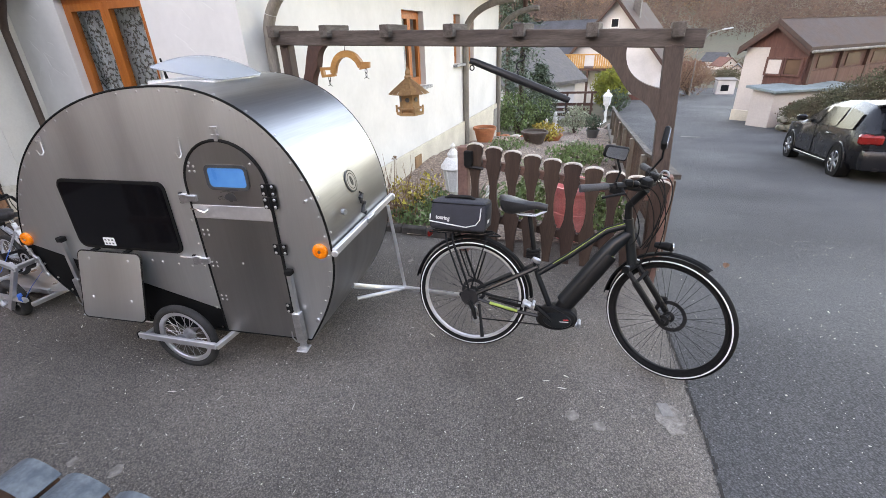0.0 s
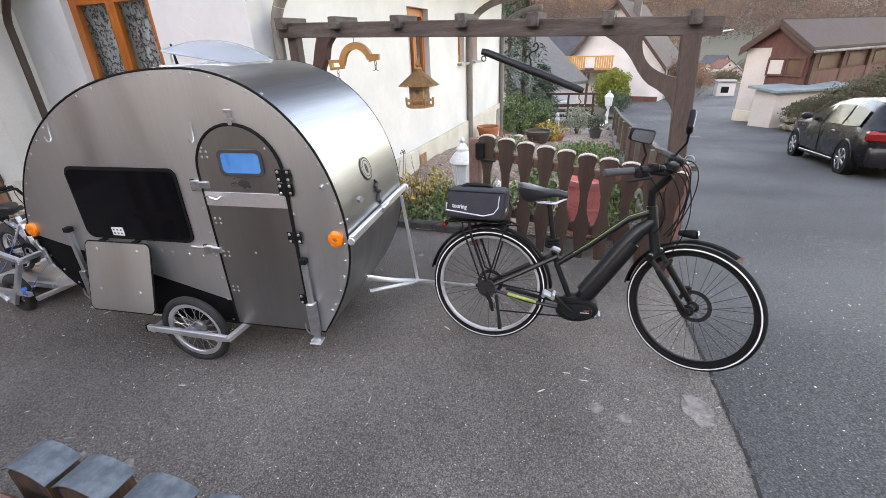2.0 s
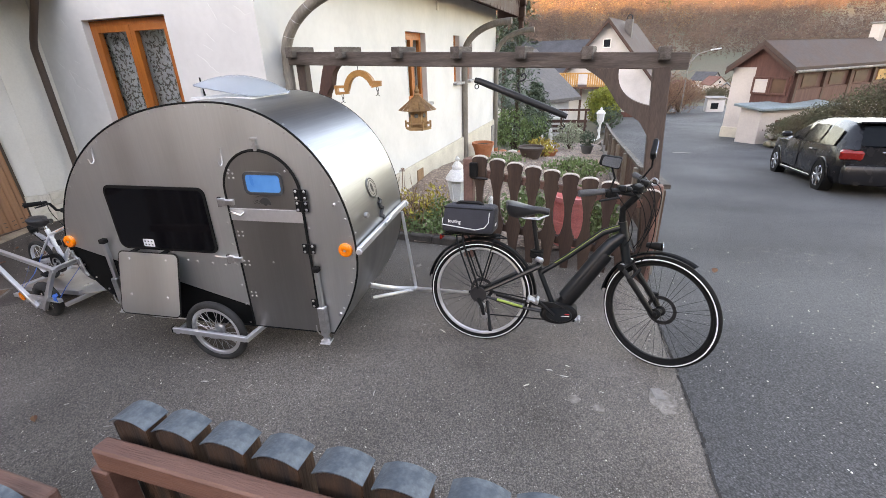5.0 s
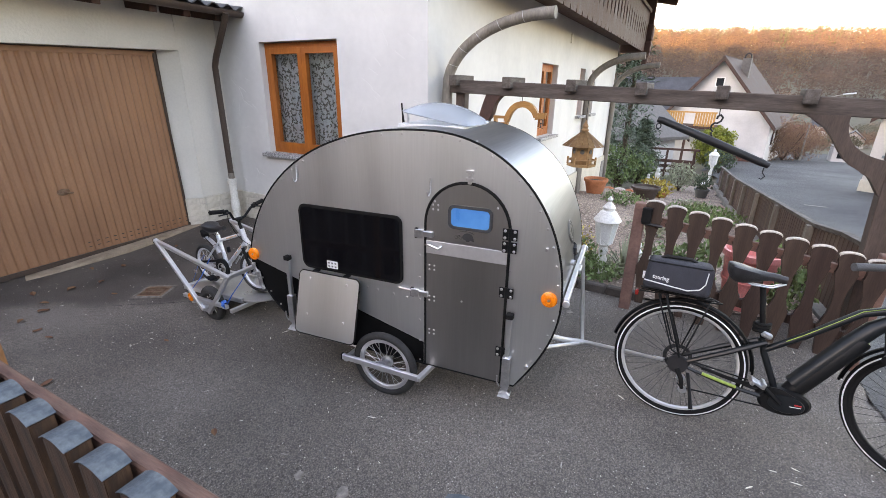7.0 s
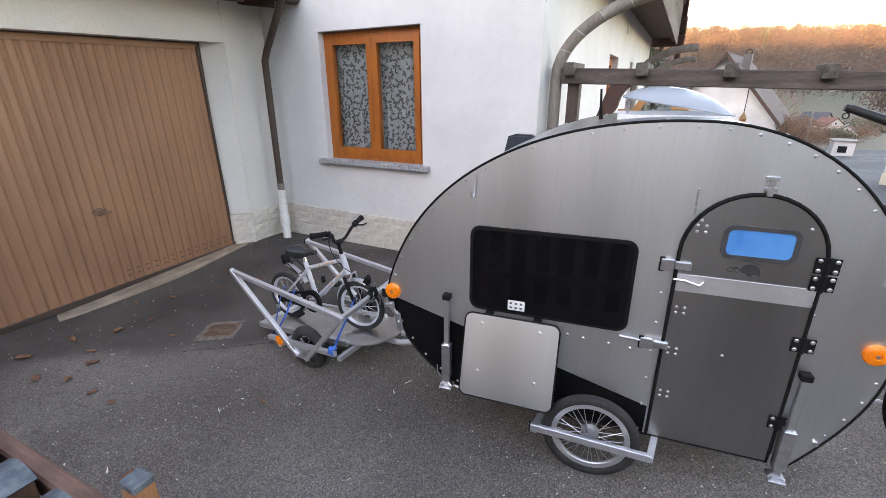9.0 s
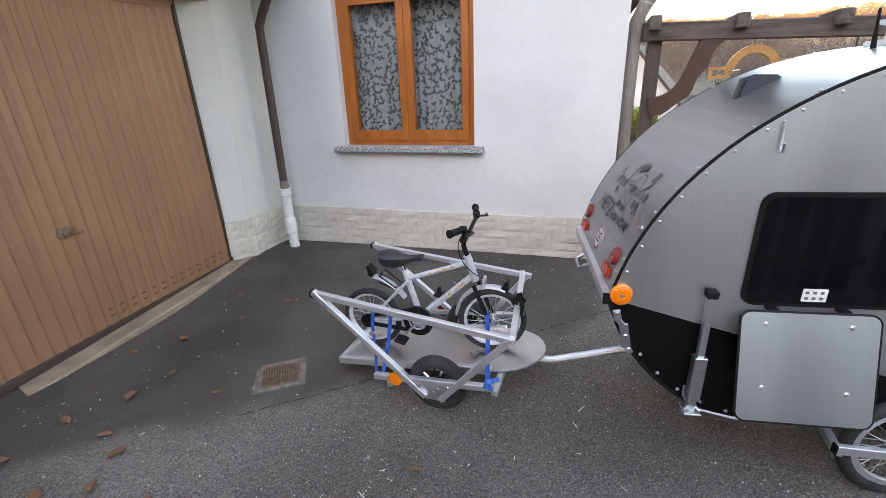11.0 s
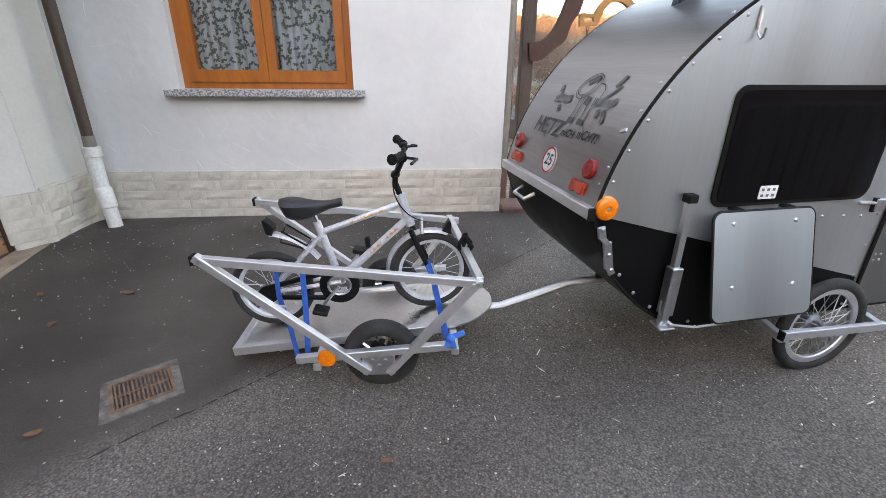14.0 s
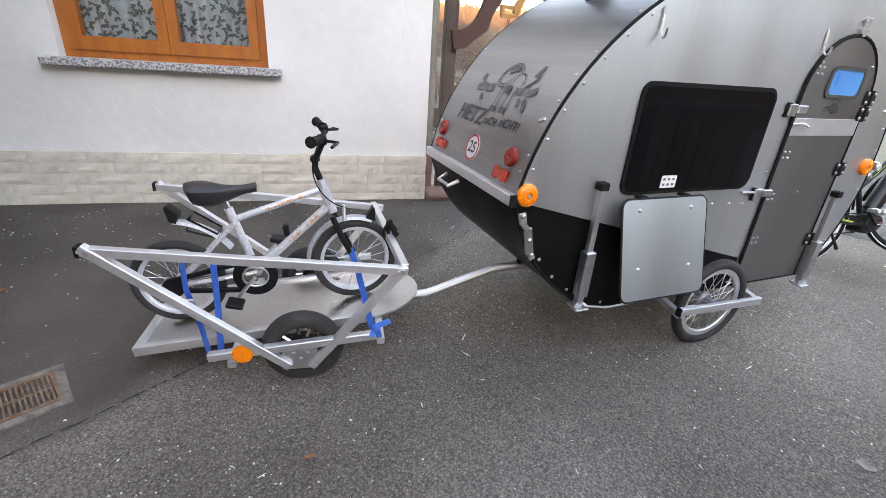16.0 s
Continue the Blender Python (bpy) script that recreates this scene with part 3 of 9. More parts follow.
gx, gy = axis_lines(-9, 14, 0.5, -420, 420), axis_lines(-3, 30, 0.5, -520, 460)
solo("ground", sheet(gx, gy, lambda x, y: True, lambda x, y: -0.14 if -11.5 < x < 9.3 and -7.5 < y < 21 else 0.0), MEADOW, "brown and green soil and meadow reaching up the valley sides", "ground", kind="structure")


def gable_line(x):
    return 4.515 - 0.128 * (x + 5.677)


fine_x, fine_y = [-12 + 0.2 * i for i in range(70)], [-4 + 0.2 * i for i in range(46)]
solo("pavement", sheet([x for x in fine_x if x < 1.2] + [1.2], fine_y, lambda x, y: y < (gable_line(x) + 0.3 if x < -2.6 else gable_line(x) + 0.68) and x < 1.2, 0.012),
     ASPHALT_YARD, "old brownish yard asphalt with pale grit and stains", "yard", kind="structure")
# the joint of the coarse yard with the smoother old asphalt before the house, cracked along its length
SEAM = [(-4.75, 2.07), (-4.31, 2.34), (-3.86, 2.60), (-3.06, 3.09), (-2.4, 3.47), (-1.75, 3.86)]


def along(pts, s):
    k = s * (len(pts) - 1)
    i = min(int(k), len(pts) - 2)
    return Vector(pts[i]).lerp(Vector(pts[i + 1]), k - i)


bm = B()
for i in range(1, 130):
    if i % 9 in (0, 4):
        continue
    p, q = along(SEAM, i / 131), along(SEAM, (i + 1) / 131)
    p, q = [v + Vector((0, 0.02 * noise.noise(Vector((v.x * 6, 3, 0))))) for v in (p, q)]
    w = 0.004 + 0.004 * noise.noise(Vector((i * 0.7, 2, 0)))
    bm.faces.new([bm.verts.new((v.x, v.y + d, ground_z(v.x, v.y) + 0.0185)) for v, d in ((p, -w), (q, -w), (q, w), (p, w))])
solo("asphalt_crack", bm, CRACK, "thin dark crack along the joint of two asphalts", "crack", kind="structure", smooth=False)
rx, ry = [1.12 + 0.3 * i for i in range(30)] + [10.5 + 2 * i for i in range(16)], [-8 + 0.4 * i for i in range(60)] + [16.5 + 1.5 * i for i in range(22)]
road_bm = sheet(rx, ry, lambda x, y: (y < 3.6 or x > fence_x(y) - 0.05) and x < 9.5 + 0.35 * max(0, y - 12), 0.016)
for v in road_bm.verts:                                                           # its edge meets the yard along the tar seam
    if abs(v.co.x - 1.12) < 0.001 and v.co.y < 3.7:
        v.co.x = 1.0 + 0.05 * (v.co.y - 1.66) + 0.02 * noise.noise(Vector((v.co.y * 3, 0, 0)))
        v.co.z = ground_z(v.co.x, v.co.y) + 0.016
solo("road", road_bm,
     ASPHALT_ROAD, "grey asphalt village road sloping down the valley", "road", kind="structure")

# ---- the house: gable wall with one window, long side wall over the garden ----
W_A0, W_A1, W_Z0, W_Z1 = 0.755, 1.979, 1.043, 2.334     # the gable window's opening
SIDE = 3.12                                            # the house corner, along the gable


def wall_with_holes(bm, u0, u1, z0, z1, d0, d1, holes, plane):
    """A wall slab between u0..u1 and z0..z1, d0..d1 deep, with rectangular openings right through it."""
    us = sorted({u0, u1, *[h[0] for h in holes], *[h[1] for h in holes]})
    zs = sorted({z0, z1, *[h[2] for h in holes], *[h[3] for h in holes]})
    solid = {}
    for i in range(len(us) - 1):
        for j in range(len(zs) - 1):
            cu, cz = (us[i] + us[i + 1]) / 2, (zs[j] + zs[j + 1]) / 2
            solid[i, j] = not any(h[0] < cu < h[1] and h[2] < cz < h[3] for h in holes)

    def at(u, z, d):
        return Vector((u, d, z)) if plane == "xz" else Vector((d, u, z))
    cache = {}

    def vert(i, j, k):
        if (i, j, k) not in cache:
            cache[i, j, k] = bm.verts.new(at(us[i], zs[j], (d0, d1)[k]))
        return cache[i, j, k]
    for (i, j), s in solid.items():
        if not s:
            continue
        for k in (0, 1):
            bm.faces.new((vert(i, j, k), vert(i + 1, j, k), vert(i + 1, j + 1, k), vert(i, j + 1, k)))
        for di, dj, e in ((-1, 0, ((i, j), (i, j + 1))), (1, 0, ((i + 1, j), (i + 1, j + 1))), (0, -1, ((i, j), (i + 1, j))), (0, 1, ((i, j + 1), (i + 1, j + 1)))):
            if not solid.get((i + di, j + dj), False):
                (a, b), (c, d) = e
                bm.faces.new((vert(a, b, 0), vert(c, d, 0), vert(c, d, 1), vert(a, b, 1)))
    return bm


SIDE_WINDOWS = ((3.52, 4.43, 1.08, 2.26), (6.08, 6.52, 1.33, 2.28), (7.12, 7.57, 1.33, 2.28))
bm = wall_with_holes(B(), -0.3, SIDE, -0.4, 6.2, 0.0, 0.34, [(W_A0, W_A1, W_Z0, W_Z1)], "xz")
solo("wall_gable", bm, PLASTER, "white trowelled plaster gable wall of the house", "wall", HOUSE, kind="structure", smooth=False)
wall_gable = bpy.data.objects["wall_gable"]
mark = mesh_of(prism(B(), [(-0.06, -0.002), (-0.02, -0.004), (0.06, -0.0015), (0.065, 0.001), (0.0, 0.003), (-0.05, 0.002)], -0.0025, 0.004), PLASTER)
rt = random.Random(61)
made = 0
while made < 80:                                                                  # thin ridges left by the trowel
    x, z = rt.uniform(0.1, 3.0), rt.uniform(0.45, 3.4)
    if W_A0 - 0.2 < x < W_A1 + 0.2 and W_Z0 - 0.15 < z < W_Z1 + 0.1:
        continue
    made += 1
    part("trowel_mark", mark, None, wall_gable, m=pose(x, 0.0, z, 0, rt.uniform(20, 70), 0) @ Matrix.Diagonal((rt.uniform(0.5, 1.5), 1, rt.uniform(0.7, 1.3), 1)))
bm = wall_with_holes(B(), 0.34, 10.08, -1.6, 5.2, SIDE - 0.34, SIDE, SIDE_WINDOWS, "yz")
solo("wall_side", bm, PLASTER, "white plaster side wall of the house above the garden", "wall", HOUSE, kind="structure", smooth=False)
bm = box(B(), (1.2, 9.92, 2.0), (3.14, 0.3, 6.0))
solo("wall_back", bm, PLASTER, "white plaster back wall of the house", "wall", HOUSE, kind="structure", smooth=False)
bm = box(B(), (-4.2, 5.2, 2.2), (0.3, 10.6, 5.2))
solo("wall_far_side", bm, PLASTER, "white plaster far wall of the house and garage", "wall", HOUSE, kind="structure", smooth=False)
# side plinth
bm = box(B(), (SIDE + 0.02, 5.06, -0.77), (0.05, 10.06, 1.66), bevel=0.01)
solo("plinth_side", bm, GARDEN_PLINTH, "rough grey-beige plinth along the house side", "plinth", HOUSE, kind="structure")
bm = box(B(), (SIDE + 0.045, 3.75, -0.30), (0.03, 0.30, 0.46), bevel=0.006)
solo("cellar_hatch", bm, BIRD_WOOD, "small tan wooden hatch in the pale plinth", "hatch", HOUSE)
bm = box(B(), (SIDE + 0.045, 9.7, -0.35), (0.03, 0.45, 0.55), bevel=0.006)
solo("cellar_window", bm, CONCRETE, "small grey cellar hatch in the plinth", "hatch", HOUSE)


def window(name, w, h, label, leaves_n=2, curtain=True):
    """A timber window in its own frame: x from 0 to w, z from 0 to h, the outside at y 0."""
    ob = thing(name, None, label, "window", kind="structure")
    bm = ring_prism(B(), [(0, 0), (w, 0), (w, h), (0, h)], [(0.055, 0.06), (w - 0.055, 0.06), (w - 0.055, h - 0.055), (0.055, h - 0.055)], 0.0, 0.07)
    part("window_frame", bm, OAK, ob, smooth=False)
    inner = (w - 0.11) / leaves_n
    for k in range(leaves_n):
        x0 = 0.055 + k * inner + 0.002
        x1 = x0 + inner - 0.004
        z0, z1 = 0.062, h - 0.057
        t = 0.062
        bm = ring_prism(B(), [(x0, z0), (x1, z0), (x1, z1), (x0, z1)], [(x0 + t, z0 + t + 0.02), (x1 - t, z0 + t + 0.02), (x1 - t, z1 - t), (x0 + t, z1 - t)], -0.012, 0.05)
        sash = part("sash", bm, OAK, ob, "golden oak casement", smooth=False)
        bm = box(B(), ((x0 + x1) / 2, 0.02, (z0 + z1) / 2 + 0.01), (x1 - x0 - 2 * t + 0.01, 0.006, z1 - z0 - 2 * t - 0.01))
        pane = part("pane", bm, PANE, sash, "clear window pane", smooth=False)
        pane.visible_shadow = False
    return ob


def lace(name, w, h, m, seed):
    """A grey lace curtain with a pattern of darker sprigs."""
    rng = random.Random(seed)
    ob = thing(name, m, "grey lace curtain with dark leaf sprigs behind the pane", "curtain")
    bm = B()
    n = 60
    cols = [[bm.verts.new((w * i / n, 0.014 * math.sin(i * 1.15) * (0.6 + 0.4 * math.sin(i * 0.37)), z)) for z in (0, h)] for i in range(n + 1)]
    for a, b in zip(cols, cols[1:]):
        bm.faces.new((a[0], b[0], b[1], a[1]))
    part("cloth", bm, CURTAIN, ob)
    bm = B()
    placed = []
    tries = 0
    while len(placed) < 190 * w * h / 0.6 and tries < 9000:
        tries += 1
        x, z = rng.uniform(0.03, w - 0.03), rng.uniform(0.04, h - 0.04)
        if any((x - a) ** 2 + (z - b) ** 2 < 0.036 ** 2 for a, b in placed):
            continue
        placed.append((x, z))
        turn = rng.uniform(0, 6.28)
        for k in range(rng.randint(4, 6)):
            a = turn + (k - 2.2) * 0.62
            l = rng.uniform(0.018, 0.031)
            cx, cz = x + math.cos(a) * l * 0.75, z + math.sin(a) * l * 0.75
            u, v = Vector((math.cos(a), 0, math.sin(a))) * l * 0.52, Vector((-math.sin(a), 0, math.cos(a))) * l * 0.25
            c = Vector((cx, -0.018, cz))
            bm.faces.new([bm.verts.new(c + p) for p in (-u, -u * 0.2 + v, u * 0.5 + v * 0.8, u, u * 0.5 - v * 0.8, -u * 0.2 - v)])
    tagged(part("sprig_pattern", bm, CURTAIN_LEAF, ob, "dark leaf sprigs", smooth=False), kind="stuff")
    return ob


win = window("window_1", W_A1 - W_A0, W_Z1 - W_Z0, "two-leaf golden oak window in the gable wall")
win.matrix_basis = HOUSE @ pose(W_A0, 0.078, W_Z0 - 0.010)
for k in (0, 1):
    lace("lace_curtain", 0.66, 1.3, HOUSE @ pose(W_A0 - 0.02 + k * 0.60, 0.19 + 0.03 * k, W_Z0 + 0.04), 3 + k)
bm = box(B(), ((W_A0 + W_A1) / 2, 0.026, W_Z0 - 0.020), (W_A1 - W_A0 + 0.17, 0.208, 0.050), bevel=0.006)
solo("window_sill", bm, SILL, "speckled grey granite window sill under the gable window", "window sill", HOUSE)
bm = box(B(), (1.4, 1.6, 1.6), (2.6, 0.02, 2.6))
solo("wall_room", bm, PALE_WALL, "dim room wall behind the window", "wall", HOUSE, kind="structure", smooth=False)
for k, (y0, y1, z0, z1) in enumerate(SIDE_WINDOWS):
    w = window("window_" + str(k + 2), y1 - y0, z1 - z0, "golden oak window in the side wall", 2 if k == 0 else 1)
    w.matrix_basis = HOUSE @ pose(SIDE - 0.10, y0, z0, 0, 0, 90) 
    bm = box(B(), (SIDE + 0.0, (y0 + y1) / 2, z0 - 0.03), (0.2, y1 - y0 + 0.14, 0.05), bevel=0.005)
    solo("window_sill", bm, SILL, "grey stone sill under the side window", "window sill", HOUSE)
    bm = box(B(), (SIDE - 0.3, (y0 + y1) / 2, (z0 + z1) / 2), (0.02, y1 - y0 + 0.2, z1 - z0 + 0.2))
    solo("blind", bm, CURTAIN, "pale closed blind behind the side window", "blind", HOUSE, smooth=False)
bm = box(B(), (SIDE + 0.01, 5.1, 2.75), (0.03, 0.1, 0.16), bevel=0.004)
solo("wall_vent", bm, PVC, "small cream vent cover on the side wall", "vent", HOUSE)

# trowel ridges left in the plaster of the gable wall
rt_ = random.Random(21)
bm = B()
for k in range(75):
    u, z = rt_.uniform(0.1, 3.05), rt_.uniform(0.52, 2.9)
    if W_A0 - 0.2 < u < W_A1 + 0.2 and z > W_Z0 - 0.12:
        continue
    a, l, bend = rt_.uniform(-2.4, 0.5), rt_.uniform(0.06, 0.26), rt_.uniform(-0.35, 0.35)
    pts = [(u + l * t * math.cos(a + bend * t), 0.0008, z + l * t * math.sin(a + bend * t)) for t in (-0.5, -0.25, 0, 0.25, 0.5)]
    r = rt_.uniform(0.0018, 0.0034)
    tube(bm, pts, [0.0006, r * 0.8, r, r * 0.8, 0.0006], 6)
solo("trowel_ridges", bm, PLASTER, "raised trowel ridges in the white plaster", "plaster ridges", HOUSE, kind="structure")

# ---- stone plinth of split stones, on the gable wall and the garage pier ----
def stones(parent, place, length, height, seed, rows=5):
    """Split stones in courses on a wall face; place maps (along, up, out) into the parent's frame."""
    rng = random.Random(seed)
    shapes = []
    for k in range(8):
        bm = B()
        nx, nz = 5, 3
        face = [[bm.verts.new((a / nx - 0.5, -0.5 + (0.10 if a in (0, nx) or c in (0, nz) else rng.uniform(-0.14, 0.12)) + rng.uniform(-0.04, 0.04), c / nz - 0.5 + (rng.uniform(-0.10, 0.10) if 0 < c < nz else 0))) for c in range(nz + 1)] for a in range(nx + 1)]
        for a in range(nx):
            for c in range(nz):
                bm.faces.new((face[a][c], face[a + 1][c], face[a + 1][c + 1], face[a][c + 1]))
        back = [bm.verts.new((x, 0.5, z)) for x, z in ((-0.5, -0.5), (0.5, -0.5), (0.5, 0.5), (-0.5, 0.5))]
        bm.faces.new([face[a][0] for a in range(nx, -1, -1)] + back[:2])
        bm.faces.new([face[a][nz] for a in range(nx + 1)] + [back[2], back[3]])
        bm.faces.new([face[0][c] for c in range(nz + 1)] + [back[3], back[0]])
        bm.faces.new([face[nx][c] for c in range(nz, -1, -1)] + [back[1], back[2]])
        bm.faces.new(back)
        bmesh.ops.recalc_face_normals(bm, faces=list(bm.faces))
        shapes.append(mesh_of(bm, STONE))
    h = height / rows
    for j in range(rows):
        x = -rng.uniform(0, 0.2)
        while x < length:
            w = rng.uniform(0.18, 0.42)
            a, b = max(0, x), min(length, x + w)
            if b - a > 0.03:
                ob = part("stone", rng.choice(shapes), None, parent)
                ob.matrix_basis = place @ pose((a + b) / 2, -0.012, (j + 0.5) * h) @ Matrix.Diagonal((b - a - 0.001, 0.034, h - 0.001, 1))
            x += w


plinth = solo("plinth", box(B(), (1.55, -0.004, 0.23), (3.12, 0.03, 0.44)), MORTAR, "cream split-stone plinth at the foot of the gable wall", "plinth", HOUSE, kind="structure", smooth=False)

# ---- garage: front wall square to the gable, door set back in its reveal ----
G_FACE, G_DOOR = -0.03, -0.17
bm = B()
box(bm, (G_FACE - 0.14, -0.2625, 1.3), (0.28, 0.515, 2.85))                       # pier beside the house
box(bm, (G_FACE - 0.14, -3.26, 2.44), (0.28, 5.47, 0.58), (1.6, 0, 0))                        # lintel
solo("wall_garage", bm, GARAGE_PLASTER, "cream plaster garage front with a pier and a lintel", "wall", HOUSE, kind="structure", smooth=False)
bm = prism(B(), [(G_DOOR - 0.02, -0.69), (G_FACE - 0.001, -0.5225), (G_DOOR - 0.02, -0.5225)], 0.0, 2.24, "xy")
solo("garage_reveal", bm, GARAGE_PLASTER, "splayed plaster reveal of the garage door", "reveal", HOUSE, kind="structure", smooth=False)
# unseen wall, added dark and tall to darken the left yard and camper reflections
solo("wall_unseen_garage", box(B(), (G_FACE - 0.14, -6.0, 2.4), (0.28, 5.2, 5.0)), DARK_TIMBER, "unseen dark wall added beyond the garage door to darken reflections", "wall", HOUSE, kind="structure", smooth=False)
# unseen wall added behind the camera, shapes sky light and what the camper reflects
solo("wall_unseen_behind", box(B(), (-5.6, -3.6, 1.1), (8.0, 0.3, 2.2)), CONCRETE, "unseen grey wall added behind the fence to shape light and reflections", "wall", kind="structure", smooth=False)
# unseen wall added over the road, blocks bright eastern sky from asphalt and camper
solo("wall_unseen_roadside", box(B(), (8.2, -5.5, 2.2), (0.3, 13.0, 5.6)), DARK_TIMBER, "unseen dark wall added across the road to block sky light", "wall", kind="structure", smooth=False)
pier = solo("plinth_pier", box(B(), (G_FACE + 0.002, -0.255, 0.24), (0.02, 0.50, 0.44)), MORTAR, "split-stone foot of the garage pier", "plinth", HOUSE, kind="structure", smooth=False)
solo("garage_sill", box(B(), (G_DOOR + 0.06, -3.25, -0.075), (0.22, 5.4, 0.06), (3.2, 0, 0), bevel=0.012), SILL_TAN, "worn concrete threshold strip before the garage door", "threshold", HOUSE, kind="structure")

door = thing("garage_door", HOUSE @ pose(G_DOOR, -0.68, 0.03, 1.4, 0, 0), "closed tan ribbed steel up-and-over garage door", "garage door")
bm = B()                                                                          # ribbed leaf
prof, y = [], 0.0
while y > -2.6:
    prof += [(y, 0.0), (y - 0.040, 0.0), (y - 0.054, -0.010), (y - 0.066, -0.015), (y - 0.076, -0.010), (y - 0.086, 0.0)]
    y -= 0.086
lo = [bm.verts.new((d, yy, 0.05)) for yy, d in prof]
hi = [bm.verts.new((d, yy, 2.13)) for yy, d in prof]
for i in range(len(prof) - 1):
    bm.faces.new((lo[i], lo[i + 1], hi[i + 1], hi[i]))
part("leaf", bm, GARAGE_DOOR, door, smooth=False)
part("bottom_rail", box(B(), (0.006, -1.3, 0.045), (0.03, 2.6, 0.05), bevel=0.004), BROWN_PIPE, door, "dark bottom rail")
part("side_rail", box(B(), (0.004, -0.012, 1.08), (0.03, 0.024, 2.15), bevel=0.003), BROWN_PIPE, door, "dark side rail")
part("top_rail", box(B(), (-0.004, -1.3, 2.15), (0.02, 2.6, 0.05), bevel=0.003), GARAGE_DOOR, door, "brown top rail")
hb = B()
disc(hb, (0.012, -1.24, 0.77), 0.028, 0.02, "x", 20, 0.004)
tube(hb, [(0.03, -1.24, 0.77), (0.05, -1.24, 0.77), (0.055, -1.20, 0.762), (0.05, -1.175, 0.757)], 0.009, 8)
part("handle_plate", lathe(B(), [(0.05, 0.0), (0.048, 0.003), (0.03, 0.004)], 20, m=pose(0.001, -1.24, 0.77, 0, 90, 0) @ Matrix.Diagonal((0.7, 1.2, 1, 1))), RUST_IRON, door, "rusty handle plate")
part("handle", hb, RUST_IRON, door, "small tarnished metal handle")
for k in range(14):                                                              # two rows of vent slots at the foot
    for r in (0, 1):
        part("slot", box(B(), (0.0035, -0.030 - k * 0.086, 0.13 + r * 0.05), (0.004, 0.030, 0.008)), BROWN_PIPE, door)
# dark sheet added behind the leaf, stands in for the unlit gaps round it
part("gap_shade", box(B(), (-0.035, -1.32, 1.12), (0.02, 2.86, 2.40)), BROWN_PIPE, door, "added dark sheet for the unlit gap behind the leaf", smooth=False)

# garage roof: corrugated sheet over dark rafter ends
roof = thing("garage_roof", HOUSE, "corrugated dark roof edge over rafter ends", "roof", kind="structure")
bm = B()
prof = [(-6.0 + 0.0225 * i, 0.022 * math.sin(i * math.tau / 8)) for i in range(270)]
a = [bm.verts.new((0.55, y, 2.70 + z)) for y, z in prof]
b = [bm.verts.new((-1.6, y, 2.98 + z)) for y, z in prof]
c = [bm.verts.new((0.55, y, 2.688 + z)) for y, z in prof]
for i in range(len(prof) - 1):
    bm.faces.new((a[i], a[i + 1], b[i + 1], b[i]))
    bm.faces.new((c[i], c[i + 1], a[i + 1], a[i]))
part("corrugated_sheet", bm, ROOF_DARK, roof)
for y in (-0.25, -0.62, -0.98, -1.5, -2.3, -3.1, -3.9):
    part("rafter", beam(B(), (-0.9, y, 2.79), (0.42, y, 2.605), 0.08, 0.12, 0.006), DARK_TIMBER, roof, "dark rafter end")
part("fascia", beam(B(), (0.46, -6.0, 2.63), (0.46, 0.02, 2.63), 0.025, 0.05), DARK_TIMBER, roof, "dark fascia board")
part("soffit", box(B(), (-0.3, -3.0, 2.74), (1.0, 6.0, 0.02)), DARK_TIMBER, roof, smooth=False)

pipe = thing("downpipe", HOUSE @ pose(0.118, 0.055, 0.012), "brown metal downpipe with a white plastic foot in the corner", "downpipe")
part("pipe", tube(B(), [(0.44, -0.3, 2.62), (0.40, -0.29, 2.56), (0.12, -0.28, 2.15), (0.06, -0.27, 2.05), (0.06, -0.27, 1.9), (0.06, -0.27, 0.72)], 0.036, 14), BROWN_PIPE, pipe)
part("joint", tube(B(), [(0.06, -0.27, 0.60), (0.06, -0.27, 0.74)], [0.040, 0.038], 14), GREY_PIPE, pipe, "grey joint")
part("foot_pipe", tube(B(), [(0.06, -0.27, 0.66), (0.06, -0.27, 0.40), (0.066, -0.275, 0.36), (0.105, -0.305, 0.02)], 0.047, 16), PVC, pipe, "white plastic foot pipe")
part("collar", tube(B(), [(0.06, -0.27, 0.595), (0.06, -0.27, 0.60), (0.06, -0.27, 0.66), (0.06, -0.27, 0.665)], [0.052, 0.058, 0.058, 0.052], 16), PVC, pipe, "white collar")
part("collar", tube(B(), [(0.064, -0.274, 0.375), (0.066, -0.276, 0.365), (0.080, -0.287, 0.235), (0.081, -0.288, 0.228)], [0.050, 0.056, 0.056, 0.050], 16), PVC, pipe, "white collar")
part("side_inlet", tube(B(), [(0.06, -0.27, 0.42), (0.0, -0.22, 0.46)], 0.034, 12), PVC, pipe, "white side inlet")
gut = thing("gutter", HOUSE, "dark half-round gutter under the garage roof", "gutter")
bm = B()
n = 10
rows_ = [[bm.verts.new((0.5 + 0.06 * math.cos(math.pi + math.pi * k / n), y, 2.66 + 0.06 * math.sin(math.pi + math.pi * k / n))) for k in range(n + 1)] for y in (-6.0, 0.0)]
for k in range(n):
    bm.faces.new((rows_[0][k], rows_[0][k + 1], rows_[1][k + 1], rows_[1][k]))
part("trough", bm, BROWN_PIPE, gut)

